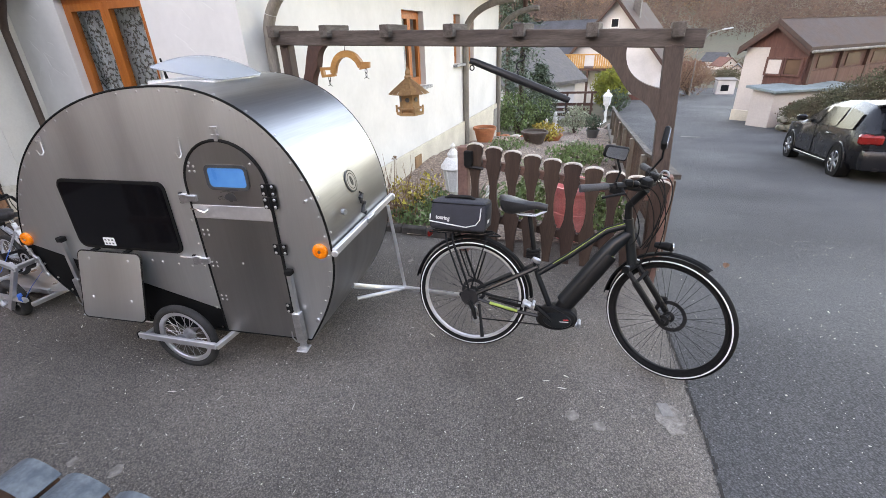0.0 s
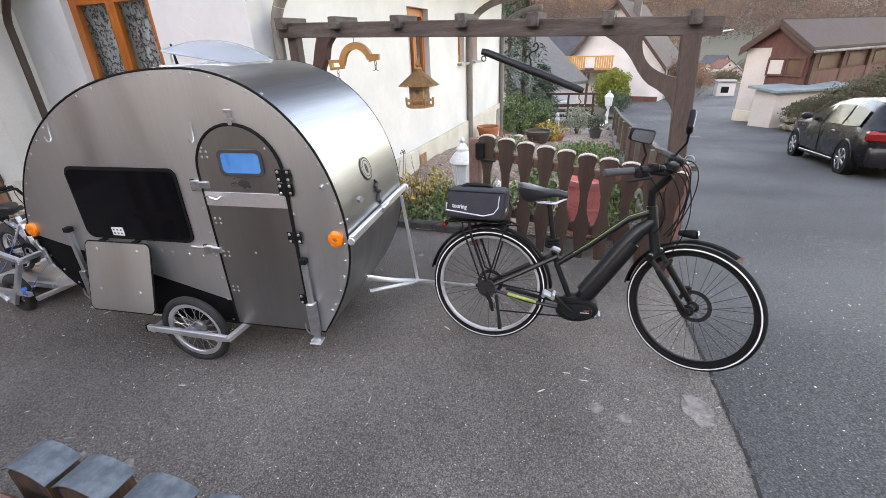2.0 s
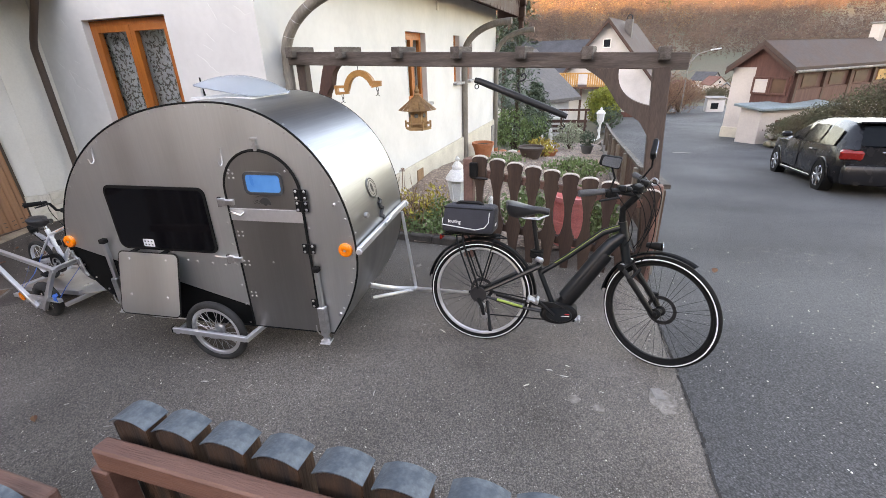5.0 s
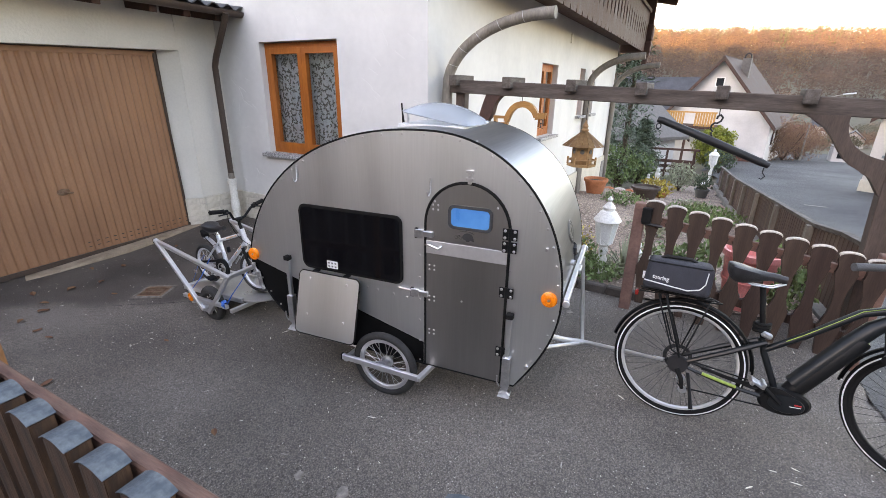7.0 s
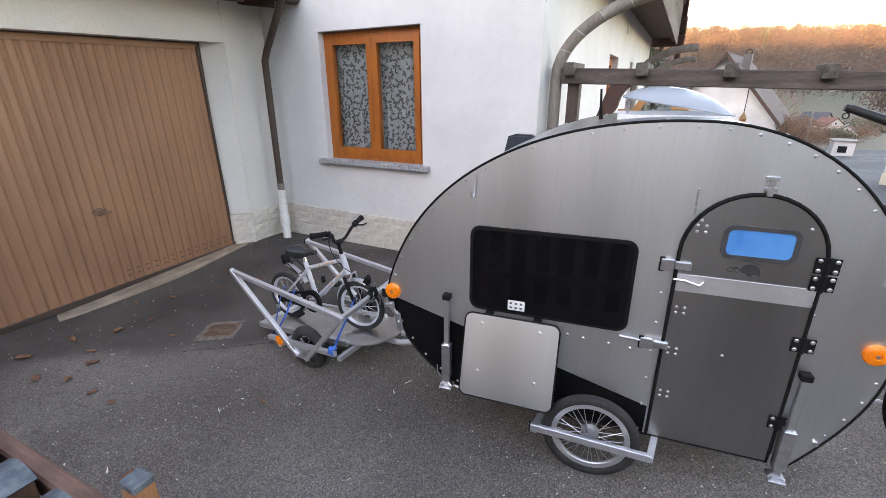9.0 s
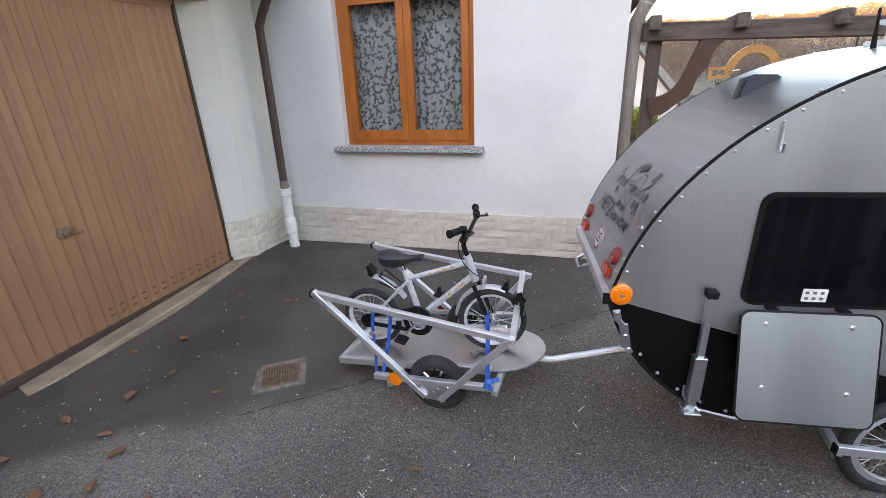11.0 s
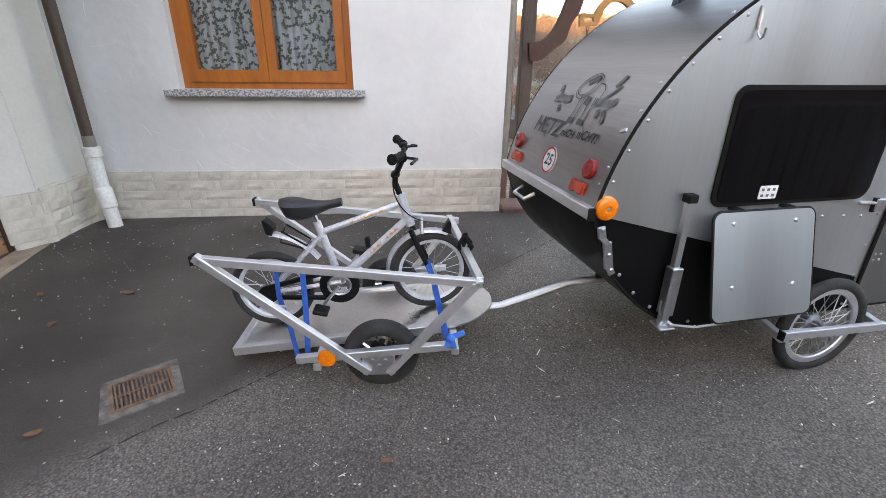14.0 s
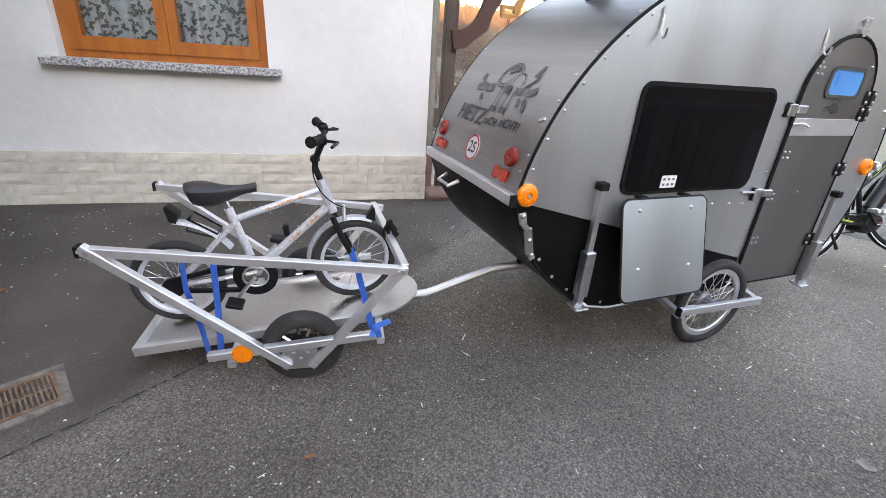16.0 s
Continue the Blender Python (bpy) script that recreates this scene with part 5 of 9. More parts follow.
def on_tail(v, off=0.006):
    """A point v metres up the roof sheet from the tail bar, with the way up and the normal."""
    left = v
    for a, b in zip(rear_top, rear_top[1:]):
        A, Bv = Vector((a[0], 0, a[1])), Vector((b[0], 0, b[1]))
        d = (Bv - A).length
        if left <= d:
            t = (Bv - A).normalized()
            n = Vector((-t.z, 0, t.x))
            return A + t * left + n * off, t, n
        left -= d
    return A, t, n


def tail_frame(y, v, off):
    p, t, n = on_tail(v, off)
    return Matrix.Translation((p.x, y, p.z)) @ Matrix((Vector((0, -1, 0)), t, n)).transposed().to_4x4()


for y, s in ((0.115, 1), (WIDE - 0.085, -1)):
    part("tail_lamp", lathe(B(), [(0.037, 0.004), (0.037, 0.014), (0.031, 0.019), (0.010, 0.019), (0.008, 0.016)], 26, m=tail_frame(y, 0.135, 0.0)), RED_LENS, camper, "round red tail lamp")
    bm = B()
    mm = tail_frame(y + s * 0.030, 0.062, 0.0)
    prism(bm, [(-0.048, -0.021), (-0.028, -0.025), (0.0, -0.013), (0.028, -0.025), (0.048, -0.021), (0.048, 0.021), (0.028, 0.025), (0.0, 0.013), (-0.028, 0.025), (-0.048, 0.021)], 0.003, 0.017, "xy", mm, 0.003)
    part("indicator_lamp", bm, ORANGE_LENS, camper, "orange-red double lamp")
sg = part("speed_sign", lathe(B(), [(0.056, 0.004), (0.056, 0.007)], 36, m=tail_frame(0.432, 0.107, 0.0)), WHITE, camper, "round white speed disc with a red ring")
part("red_ring", lathe(B(), [(0.0555, 0.0082), (0.0475, 0.0082)], 40, m=tail_frame(0.432, 0.107, 0.0), close=False), RED_PRINT, sg)


def lettering(words, size, y, v, off, material, parent, name, slant=0.0, turn=0.0, grow=0.0):
    """Built-in letters laid on the curved tail sheet; x runs to the reader's right."""
    cu = bpy.data.curves.new("words", "FONT")
    cu.body, cu.size, cu.align_x, cu.align_y, cu.shear, cu.offset = words, size, "CENTER", "CENTER", slant, grow
    ob = bpy.data.objects.new("words", cu)
    scene.collection.objects.link(ob)
    me = bpy.data.meshes.new_from_object(ob.evaluated_get(bpy.context.evaluated_depsgraph_get()))
    bpy.data.objects.remove(ob)
    c, s = math.cos(turn), math.sin(turn)
    for vert in me.vertices:
        a, b = vert.co.x * c - vert.co.y * s, vert.co.x * s + vert.co.y * c
        p, t, n = on_tail(v + b, off)
        vert.co = (p.x, y - a, p.z)
    me.materials.clear()
    me.materials.append(material)
    ob = new(name, me)
    ob.parent = parent
    return ob


lettering("25", 0.066, 0.432, 0.107, 0.0088, SIGN_INK, sg, "numerals", grow=0.001)
for words, size, y, v, mt in (("HETZ", 0.102, 0.575, 0.236, SKETCH), ("miCH", 0.045, 0.382, 0.230, SIGN_INK), ("niCHT!", 0.050, 0.232, 0.238, SIGN_INK)):
    tagged(lettering(words, size, y, v, 0.0075, mt, camper, "lettering", slant=0.1, turn=-0.01, grow=0.0016), "dark printed lettering on the tail")
# plain shapes of the drawing above the lettering: a bough, a trunk and an oval
def tail_strip(pts, w, material, name):
    bm = B()
    prev = None
    for i, (y, v) in enumerate(pts):
        a = Vector(pts[max(0, i - 1)])
        b = Vector(pts[min(len(pts) - 1, i + 1)])
        d = (b - a).normalized()
        nn = Vector((-d.y, d.x)) * w / 2
        row = []
        for sgn in (-1, 1):
            p, t, n = on_tail(v + nn.y * sgn, 0.0075)
            row.append(bm.verts.new((p.x, y + nn.x * sgn, p.z)))
        if prev:
            bm.faces.new((prev[0], row[0], row[1], prev[1]))
        prev = row
    part(name, bm, material, camper, smooth=False)


for pts, w in (([(0.645, 0.362), (0.60, 0.372), (0.55, 0.366), (0.505, 0.372)], 0.036), ([(0.315, 0.372), (0.26, 0.376), (0.215, 0.372), (0.178, 0.386)], 0.030), ([(0.275, 0.385), (0.225, 0.428), (0.215, 0.450)], 0.013), ([(0.62, 0.385), (0.628, 0.405)], 0.010)):
    tail_strip(pts, w, PRINT_PALE, "printed_bough")
for y in (0.43, 0.40, 0.355, 0.32):
    tail_strip([(y, 0.285), (y - 0.004, 0.33), (y + 0.006, 0.39)], 0.005, SKETCH, "printed_stroke")
for y in (0.418, 0.338):
    tail_strip([(y + 0.022, 0.285), (y - 0.022, 0.283)], 0.024, SKETCH, "printed_foot")
tail_strip([(0.378, 0.355), (0.374, 0.392)], 0.030, SKETCH, "printed_patch")
for pts in ([(0.248, 0.440), (0.238, 0.462), (0.226, 0.490)], [(0.640, 0.398), (0.643, 0.415), (0.640, 0.430)], [(0.225, 0.345), (0.208, 0.322), (0.198, 0.296)], [(0.262, 0.345), (0.255, 0.325), (0.252, 0.310)], [(0.575, 0.338), (0.568, 0.322), (0.560, 0.308)]):
    tail_strip(pts, 0.020, PRINT_PALE, "printed_leaf")
tail_strip([(0.365, 0.452), (0.325, 0.448), (0.300, 0.425), (0.300, 0.392)], 0.005, SKETCH, "printed_stroke")
tail_strip([(0.452, 0.448), (0.420, 0.472), (0.392, 0.470)], 0.030, SKETCH, "printed_patch")
for c, r in (((0.432, 0.436), 0.068), ((0.440, 0.438), 0.053)):
    tail_strip([(c[0] + r * math.cos(k * math.tau / 24) - 0.25 * r * math.sin(k * math.tau / 24), c[1] + 0.86 * r * math.sin(k * math.tau / 24)) for k in range(25)], 0.0045, SKETCH, "printed_oval")
hd = part("tail_handle", tube(B(), [(-2.985, 0.50, 0.69), (-3.03, 0.51, 0.665), (-3.03, 0.63, 0.665), (-2.985, 0.64, 0.69)], 0.009, 8), STEEL, camper, "bright grab handle")
bm = B()
for p, q, w in (((-2.958, 0.708), (-2.950, 0.665), 0.030), ((-2.950, 0.668), (-2.925, 0.640), 0.022), ((-2.926, 0.648), (-2.905, 0.545), 0.034), ((-2.905, 0.555), (-2.888, 0.520), 0.026)):
    beam(bm, (p[0], -0.014, p[1]), (q[0], -0.018, q[1]), w, 0.012, 0.003, up=(0, 1, 0))
lt = part("tail_latch", bm, STEEL, camper, "galvanised tail latch")
for x, z in ((-2.956, 0.698), (-2.915, 0.600), (-2.897, 0.540)):
    part("bolt", rivet_mesh, None, lt, m=pose(x, -0.023, z, 90, 0, 0) @ Matrix.Scale(1.4, 4))
for v in (0.10, 0.29, 0.47):
    part("tail_hook", box(B(), (0, 0, 0.004), (0.032, 0.014, 0.010), (0, 0, 20), bevel=0.002), STEEL, camper, "small steel hook", m=tail_frame(0.045, v, 0.0)) if v == 0.29 else part("bolt", rivet_mesh, None, camper, m=tail_frame(0.03, v, 0.003))
for x, z in inset(rear_low, 0.024)[1:13:2]:
    part("rivet", rivet_mesh, None, camper, m=pose(x, -0.0005, z, 90, 0, 0) @ Matrix.Scale(1.15, 4))
part("belly_rim", tube(B(), [(-2.65, -0.004, 0.275), (-2.45, -0.004, 0.232), (-2.12, -0.004, 0.236)], 0.006, 6), ALU_BRIGHT, camper)

# ---- the electric bicycle: x forward from the rear axle, leaning on its stand ----
LEAN_BIKE = 9.1
EBIKE = Matrix.Translation((-0.231, 2.478, 0.0)) @ pose(0, 0, 0, 0, 0, -5.3) @ pose(0, 0, 0, -LEAN_BIKE, 0, 0)
bike = thing("electric_bicycle", EBIKE, "anthracite trekking electric bicycle leaning on its stand", "bicycle")
WR, WB = 0.354, 1.121
head_low, head_top = Vector((0.905, 0, 0.655)), Vector((0.855, 0, 0.905))
bb, seat_top = Vector((0.505, 0, 0.285)), Vector((0.335, 0, 0.70))
fr = part("frame", tube(B(), [(0.875, 0, 0.825), (0.81, 0, 0.765), (0.74, 0, 0.665), (0.56, 0, 0.38)], [0.030, 0.040, 0.044, 0.046], 14), FRAME_GREY, bike, "thick down tube with the battery")
part("battery", tube(B(), [(0.785, 0, 0.70), (0.775, 0, 0.685), (0.59, 0, 0.39), (0.55, 0, 0.325)], [0.042, 0.048, 0.050, 0.044], 14), MATT_BLACK, fr, "black battery pack")
part("head_tube", tube(B(), [head_low, head_top], 0.027, 14), FRAME_GREY, fr)
part("top_tube", tube(B(), [(0.86, 0, 0.875), (0.75, 0, 0.83), (0.56, 0, 0.66), (0.395, 0, 0.53)], [0.021, 0.021, 0.019, 0.017], 12), FRAME_GREY, fr)
for y in (-0.018, 0.018):
    part("green_stripe", tube(B(), [(0.84, y, 0.882), (0.75, y, 0.845), (0.56, y, 0.675), (0.48, y, 0.61)], 0.0018, 5), GREEN, fr, "lime green stripe")
    part("green_stripe", tube(B(), [(0.80, y * 2.0, 0.695), (0.62, y * 2.2, 0.46)], 0.0025, 5), GREEN, fr, "lime green stripe")
part("seat_tube", tube(B(), [bb, (0.40, 0, 0.52), (0.375, 0, 0.60)], 0.0175, 12), FRAME_GREY, fr)
part("seat_post", tube(B(), [(0.385, 0, 0.57), (0.325, 0, 0.885)], 0.0145, 12), MATT_BLACK, bike, "black seat post")
for y in (-0.058, 0.058):
    part("chain_stay", tube(B(), [bb + Vector((-0.02, y * 0.7, -0.01)), (0.25, y, 0.30), (0.0, y * 1.05, WR)], [0.013, 0.011, 0.009], 8), FRAME_GREY, fr)
    part("seat_stay", tube(B(), [(0.395, y * 0.5, 0.585), (0.22, y, 0.485), (0.0, y * 1.05, WR)], [0.016, 0.015, 0.012], 8), FRAME_GREY, fr)
part("stay_stripe", tube(B(), [(0.30, -0.07, 0.305), (0.13, -0.072, 0.335)], 0.009, 6), GREEN, fr, "lime green chain stay guard")
mo = lathe(B(), [(0.03, -0.070), (0.074, -0.066), (0.086, -0.050), (0.088, 0.050), (0.078, 0.064), (0.03, 0.07)], 30, m=pose(0.530, 0, 0.280, 90, 0, 0) @ Matrix.Rotation(radians(8), 4, "Z") @ Matrix.Diagonal((1.35, 0.82, 1, 1)))
mt = part("motor", mo, MATT_BLACK, bike, "black mid-drive motor")
part("motor_cover", lathe(B(), [(0.062, 0), (0.058, 0.006), (0.02, 0.007)], 26, m=pose(0.535, -0.068, 0.280, 90, 0, 0) @ Matrix.Diagonal((1.35, 0.80, 1, 1))), FRAME_GREY, mt, "grey motor cover")
part("motor_badge", box(B(), (0.585, -0.077, 0.292), (0.030, 0.003, 0.007), (0, -6, 0)), RED_PRINT, mt)
part("motor_badge", box(B(), (0.575, -0.077, 0.279), (0.050, 0.003, 0.003), (0, -6, 0)), WHITE, mt)
# wheels
rw = spoked_wheel(bike, (0, 0, WR), WR, 0.0225, ALU_BRIGHT, RUBBER, 32, hub_r=0.03, hub_w=0.09, label="rear wheel with a reflective sidewall", depth=0.036, stripe=True, hub_mat=MATT_BLACK, spoke_mat=MATT_BLACK, spoke_r=0.0011)
STEER = pose(WB, 0, WR) @ pose(0, 0, 0, 0, 0, -30)
fw = spoked_wheel(bike, (WB, 0, WR), WR, 0.0235, MATT_BLACK, RUBBER, 32, rot=(0, 0, -30), hub_r=0.032, hub_w=0.085, label="front wheel turned aside, with a reflective sidewall", depth=0.036, stripe=True, hub_mat=MATT_BLACK, spoke_mat=MATT_BLACK, spoke_r=0.0011)
for w, r in ((rw, 0.080), (fw, 0.092)):
    part("brake_disc", lathe(B(), [(r, -0.001), (r - 0.022, -0.001), (r - 0.022, 0.001), (r, 0.001), (r, -0.001)], 32, m=pose(0, 0.05, 0, 90, 0, 0), close=False), IRON, w, "dark steel brake disc")
cs = lathe(B(), [(0.052, -0.075), (0.055, -0.072), (0.055, -0.068), (0.046, -0.066), (0.046, -0.060), (0.036, -0.058), (0.036, -0.050), (0.028, -0.048)], 28, m=pose(0, 0, 0, -90, 0, 0))
part("cassette", cs, IRON, rw, "black sprocket cassette")
# mudguards
def guard(R, a0, a1, w, centre, turn):
    bm = B()
    n = 26
    rows = []
    for i in range(n + 1):
        a = radians(a0 + (a1 - a0) * i / n)
        row = []
        for k, (y, dr) in enumerate(((-w, -0.012), (-w * 0.7, 0.0), (0, 0.006), (w * 0.7, 0.0), (w, -0.012))):
            row.append(bm.verts.new(turn @ Vector((centre[0] + (R + dr) * math.cos(a), y, centre[1] + (R + dr) * math.sin(a)))))
        rows.append(row)
    for a, b in zip(rows, rows[1:]):
        for k in range(4):
            bm.faces.new((a[k], a[k + 1], b[k + 1], b[k]))
    bmesh.ops.solidify(bm, geom=list(bm.faces), thickness=0.002)
    return bm


part("rear_mudguard", guard(0.376, 4, 168, 0.025, (0, WR), Matrix()), MATT_BLACK, bike, "black rear mudguard")
part("front_mudguard", guard(0.378, 62, 172, 0.026, (0, 0), STEER), MATT_BLACK, bike, "black front mudguard")
# fork and bars turn with the front wheel about the head tube
TURN = Matrix.Translation(head_low) @ Matrix.Rotation(radians(-30), 4, (head_top - head_low).normalized()) @ Matrix.Translation(-head_low)
fk = part("fork", tube(B(), [TURN @ Vector((0.907, -0.075, 0.64)), TURN @ Vector((0.907, 0.075, 0.64))], 0.022, 10), MATT_BLACK, bike, "black suspension fork")
for y in (-0.060, 0.060):
    up, low = TURN @ Vector((0.908, y, 0.640)), STEER @ Vector((-0.012, y, 0.0))
    part("stanchion", tube(B(), [up, up.lerp(low, 0.34)], 0.0135, 10), IRON, fk, "dark fork stanchion")
    part("fork_leg", tube(B(), [up.lerp(low, 0.22), up.lerp(low, 0.26), up.lerp(low, 0.9), low], [0.016, 0.0185, 0.0175, 0.013], 10), MATT_BLACK, fk)
    part("crown_cap", tube(B(), [up + Vector((0, 0, 0.022)), up + Vector((0, 0, 0.004))], [0.011, 0.015], 10), STEEL, fk, "silver fork cap")
a_, b_ = [(TURN @ Vector((0.908, y, 0.640))).lerp(STEER @ Vector((-0.012, y, 0.0)), 0.26) for y in (-0.060, 0.060)]
part("fork_arch", tube(B(), [a_, (a_ + b_) / 2 + STEER.to_3x3() @ Vector((0.03, 0, 0.055)), b_], 0.009, 8), MATT_BLACK, fk)
part("brake_caliper", box(B(), tuple(STEER @ Vector((-0.06, 0.07, 0.07))), (0.05, 0.035, 0.06), bevel=0.008), MATT_BLACK, fk)
part("stem", tube(B(), [head_top, TURN @ Vector((0.85, 0, 0.98)), TURN @ Vector((0.93, 0, 1.08))], [0.021, 0.02, 0.021], 12), MATT_BLACK, bike, "black adjustable stem")
BAR = TURN @ Matrix.Translation((0.065, 0, 0.065))
bar = part("handlebar", tube(B(), [BAR @ Vector(p) for p in ((0.70, -0.325, 1.06), (0.80, -0.20, 1.065), (0.865, -0.08, 1.03), (0.868, 0.08, 1.03), (0.80, 0.20, 1.065), (0.70, 0.325, 1.06))], 0.0125, 10), MATT_BLACK, bike, "black swept handlebar")
for s in (-1, 1):
    part("grip", tube(B(), [BAR @ Vector((0.685, s * 0.345, 1.06)), BAR @ Vector((0.775, s * 0.235, 1.064))], [0.020, 0.017], 12), GRIP_GREY, bar, "grey ergonomic grip")
    part("brake_lever", tube(B(), [BAR @ Vector(p) for p in ((0.82, s * 0.19, 1.055), (0.86, s * 0.23, 1.04), (0.80, s * 0.33, 1.03))], [0.009, 0.007, 0.006], 8), MATT_BLACK, bar, "brake lever")
    part("lever_clamp", tube(B(), [BAR @ Vector((0.80, s * 0.215, 1.064)), BAR @ Vector((0.83, s * 0.165, 1.058))], 0.020, 10), MATT_BLACK, bar)
part("display", box(B(), tuple(BAR @ Vector((0.845, 0.0, 1.062))), (0.07, 0.10, 0.022), (0, -25, -31), bevel=0.006), MATT_BLACK, bar, "black display unit")
part("bell", ball(B(), tuple(BAR @ Vector((0.86, -0.12, 1.065))), 0.022, 2, (1, 1, 0.8)), MATT_BLACK, bar)
part("bar_remote", box(B(), tuple(BAR @ Vector((0.835, -0.155, 1.075))), (0.045, 0.05, 0.035), (0, 0, 20), bevel=0.008), MATT_BLACK, bar)
for pts in (((0.88, -0.1, 1.05), (0.98, -0.06, 0.95), (0.96, -0.04, 0.75), (0.90, -0.05, 0.62)), ((0.87, 0.1, 1.05), (0.99, 0.05, 0.93), (0.99, 0.03, 0.75), (0.91, 0.05, 0.6)), ((0.82, -0.19, 1.05), (0.93, -0.14, 0.92), (0.90, -0.05, 0.78), (0.83, -0.03, 0.70)), ((0.82, 0.19, 1.05), (0.97, 0.13, 1.0), (0.95, 0.05, 0.82), (0.86, 0.03, 0.68))):
    pts = [BAR @ Vector(p) for p in pts]
    part("brake_cable", tube(B(), [Vector(p) for p in bezier(*pts, 14)], 0.0028, 6), RUBBER, bar, "black cable")


for p, sz, rz in (((0.80, -0.20, 1.045), (0.06, 0.045, 0.045), 30), ((0.80, 0.20, 1.045), (0.06, 0.045, 0.045), -30), ((0.875, 0.05, 1.075), (0.05, 0.04, 0.04), 10), ((0.885, -0.05, 1.06), (0.045, 0.05, 0.05), -10), ((0.86, 0.12, 1.06), (0.04, 0.05, 0.035), 0)):
    part("shifter", box(B(), tuple(BAR @ Vector(p)), sz, (10, 15, rz - 31), bevel=0.010, segs=2), MATT_BLACK, bar)
part("bar_ring", tube(B(), [BAR @ Vector((0.89 + 0.02 * math.cos(q), 0.15, 1.07 + 0.02 * math.sin(q))) for q in [k * math.tau / 12 for k in range(12)]], 0.006, 6, True), STEEL, bar)
for y0, y1, out in ((-0.14, 0.02, 0.14), (0.16, 0.0, 0.16), (0.10, -0.03, 0.11)):
    pts = [BAR @ Vector(p) for p in ((0.85, y0, 1.06), (0.90 + out * 0.6, y0 * 0.8, 1.10), (0.93 + out * 0.5, y1, 0.90), (0.90, y1, 0.70))]
    part("brake_cable", tube(B(), [Vector(p) for p in bezier(*pts, 14)], 0.003, 6), RUBBER, bar, "black cable")
TO_BIKE = EBIKE.inverted()


def mirror(place, s, turn):
    """A rounded mirror head at a place in the yard, on a stalk from the bar."""
    c = TO_BIKE @ Vector(place)
    a = BAR @ Vector((0.79, s * 0.20, 1.065))
    b = a.lerp(c, 0.5) + Vector((0.025, 0, -0.01))
    st_ = part("mirror_stalk", tube(B(), [a, b, c], 0.006, 8), MATT_BLACK, bar, "black mirror stalk")
    m = TO_BIKE @ Matrix.Translation(place) @ pose(0, 0, 0, *turn)
    hd_ = box(B(), (0, 0, 0), (0.118, 0.030, 0.066), bevel=0.014, segs=3)
    for v in hd_.verts:
        v.co = m @ Vector((v.co.x, v.co.y, v.co.z * (1 + 1.6 * v.co.x)))
    mh = part("mirror_head", hd_, MATT_BLACK, st_, "rounded black mirror head")
    gl = prism(B(), rrect(-0.050, -0.026, 0.050, 0.026, 0.012), -0.017, -0.0145)
    for v in gl.verts:
        v.co = m @ Vector((v.co.x, v.co.y, v.co.z * (1 + 1.6 * v.co.x)))
    part("mirror_glass", gl, CHROME, mh, "mirror glass", smooth=False)


mirror((0.505, 2.41, 1.285), -1, (0, 12, 8))
mirror((0.765, 2.61, 1.315), 1, (0, -40, 72))
lp = part("headlamp", tube(B(), [STEER @ Vector((-0.12, 0, 0.405)), STEER @ Vector((-0.06, 0, 0.41)), STEER @ Vector((-0.03, 0, 0.41))], [0.016, 0.025, 0.025], 14), MATT_BLACK, bike, "black headlamp")
part("lens", disc(B(), tuple(STEER @ Vector((-0.027, 0, 0.41))), 0.021, 0.006, "x", 16), CHROME, lp)
# saddle
bm = B()
rows = []
for i in range(15):
    t = i / 14
    x = 0.148 + 0.275 * t
    blunt = (1 - (1 - min(1, t * 5)) ** 3) ** 0.5 if t > 0 else 0.35
    w = (0.070 * (1 - sstep(0.15, 0.75, t)) + 0.019) * max(0.35, blunt)
    z = 0.958 + 0.014 * math.cos(t * 4.2) - 0.016 * sstep(0.8, 1.0, t)
    drop = (0.060 * (1 - sstep(0.2, 0.8, t)) + 0.024) * max(0.4, blunt)
    rows.append([bm.verts.new((x, w * math.sin(a), z + (0.020 * math.cos(a) if math.cos(a) > 0 else drop * math.cos(a)))) for a in [k * math.tau / 14 for k in range(14)]])
for a, b in zip(rows, rows[1:]):
    for k in range(14):
        bm.faces.new((a[k], a[(k + 1) % 14], b[(k + 1) % 14], b[k]))
bm.faces.new(rows[0][::-1])
bm.faces.new(rows[-1])
sd = part("saddle", bm, FOAM_BLACK, bike, "black padded saddle")
for y in (-0.022, 0.022):
    part("saddle_rail", tube(B(), [(0.22, y, 0.905), (0.27, y, 0.885), (0.36, y, 0.885), (0.42, y * 0.5, 0.915)], 0.0045, 6), STEEL, sd)
# cranks, pedals, chain
ck = part("crank", tube(B(), [(0.505, -0.095, 0.285), (0.375, -0.105, 0.392)], [0.013, 0.009], 8), MATT_BLACK, bike, "black crank arm")
part("crank", tube(B(), [(0.505, 0.095, 0.285), (0.635, 0.105, 0.178)], [0.014, 0.010], 8), MATT_BLACK, bike)
for x, y, z in ((0.372, -0.155, 0.394), (0.638, 0.155, 0.176)):
    bm = box(B(), (x, y, z), (0.075, 0.06, 0.020), (0, 25, 0), bevel=0.006)
    for dx in (-0.025, 0.025):
        box(bm, (x + dx, y, z + 0.004), (0.018, 0.078, 0.026), (0, 25, 0), bevel=0.003)
    part("pedal", bm, STEEL, bike, "alloy pedal")
ch = part("chain", tube(B(), [(0.505 + 0.05, -0.06, 0.30), (0.505, -0.06, 0.345), (0.0, -0.062, 0.395)], 0.0045, 5), MATT_BLACK, bike)
part("chain", tube(B(), [(0.505, -0.06, 0.235), (0.04, -0.062, 0.215), (0.02, -0.062, 0.235)], 0.0045, 5), MATT_BLACK, bike)
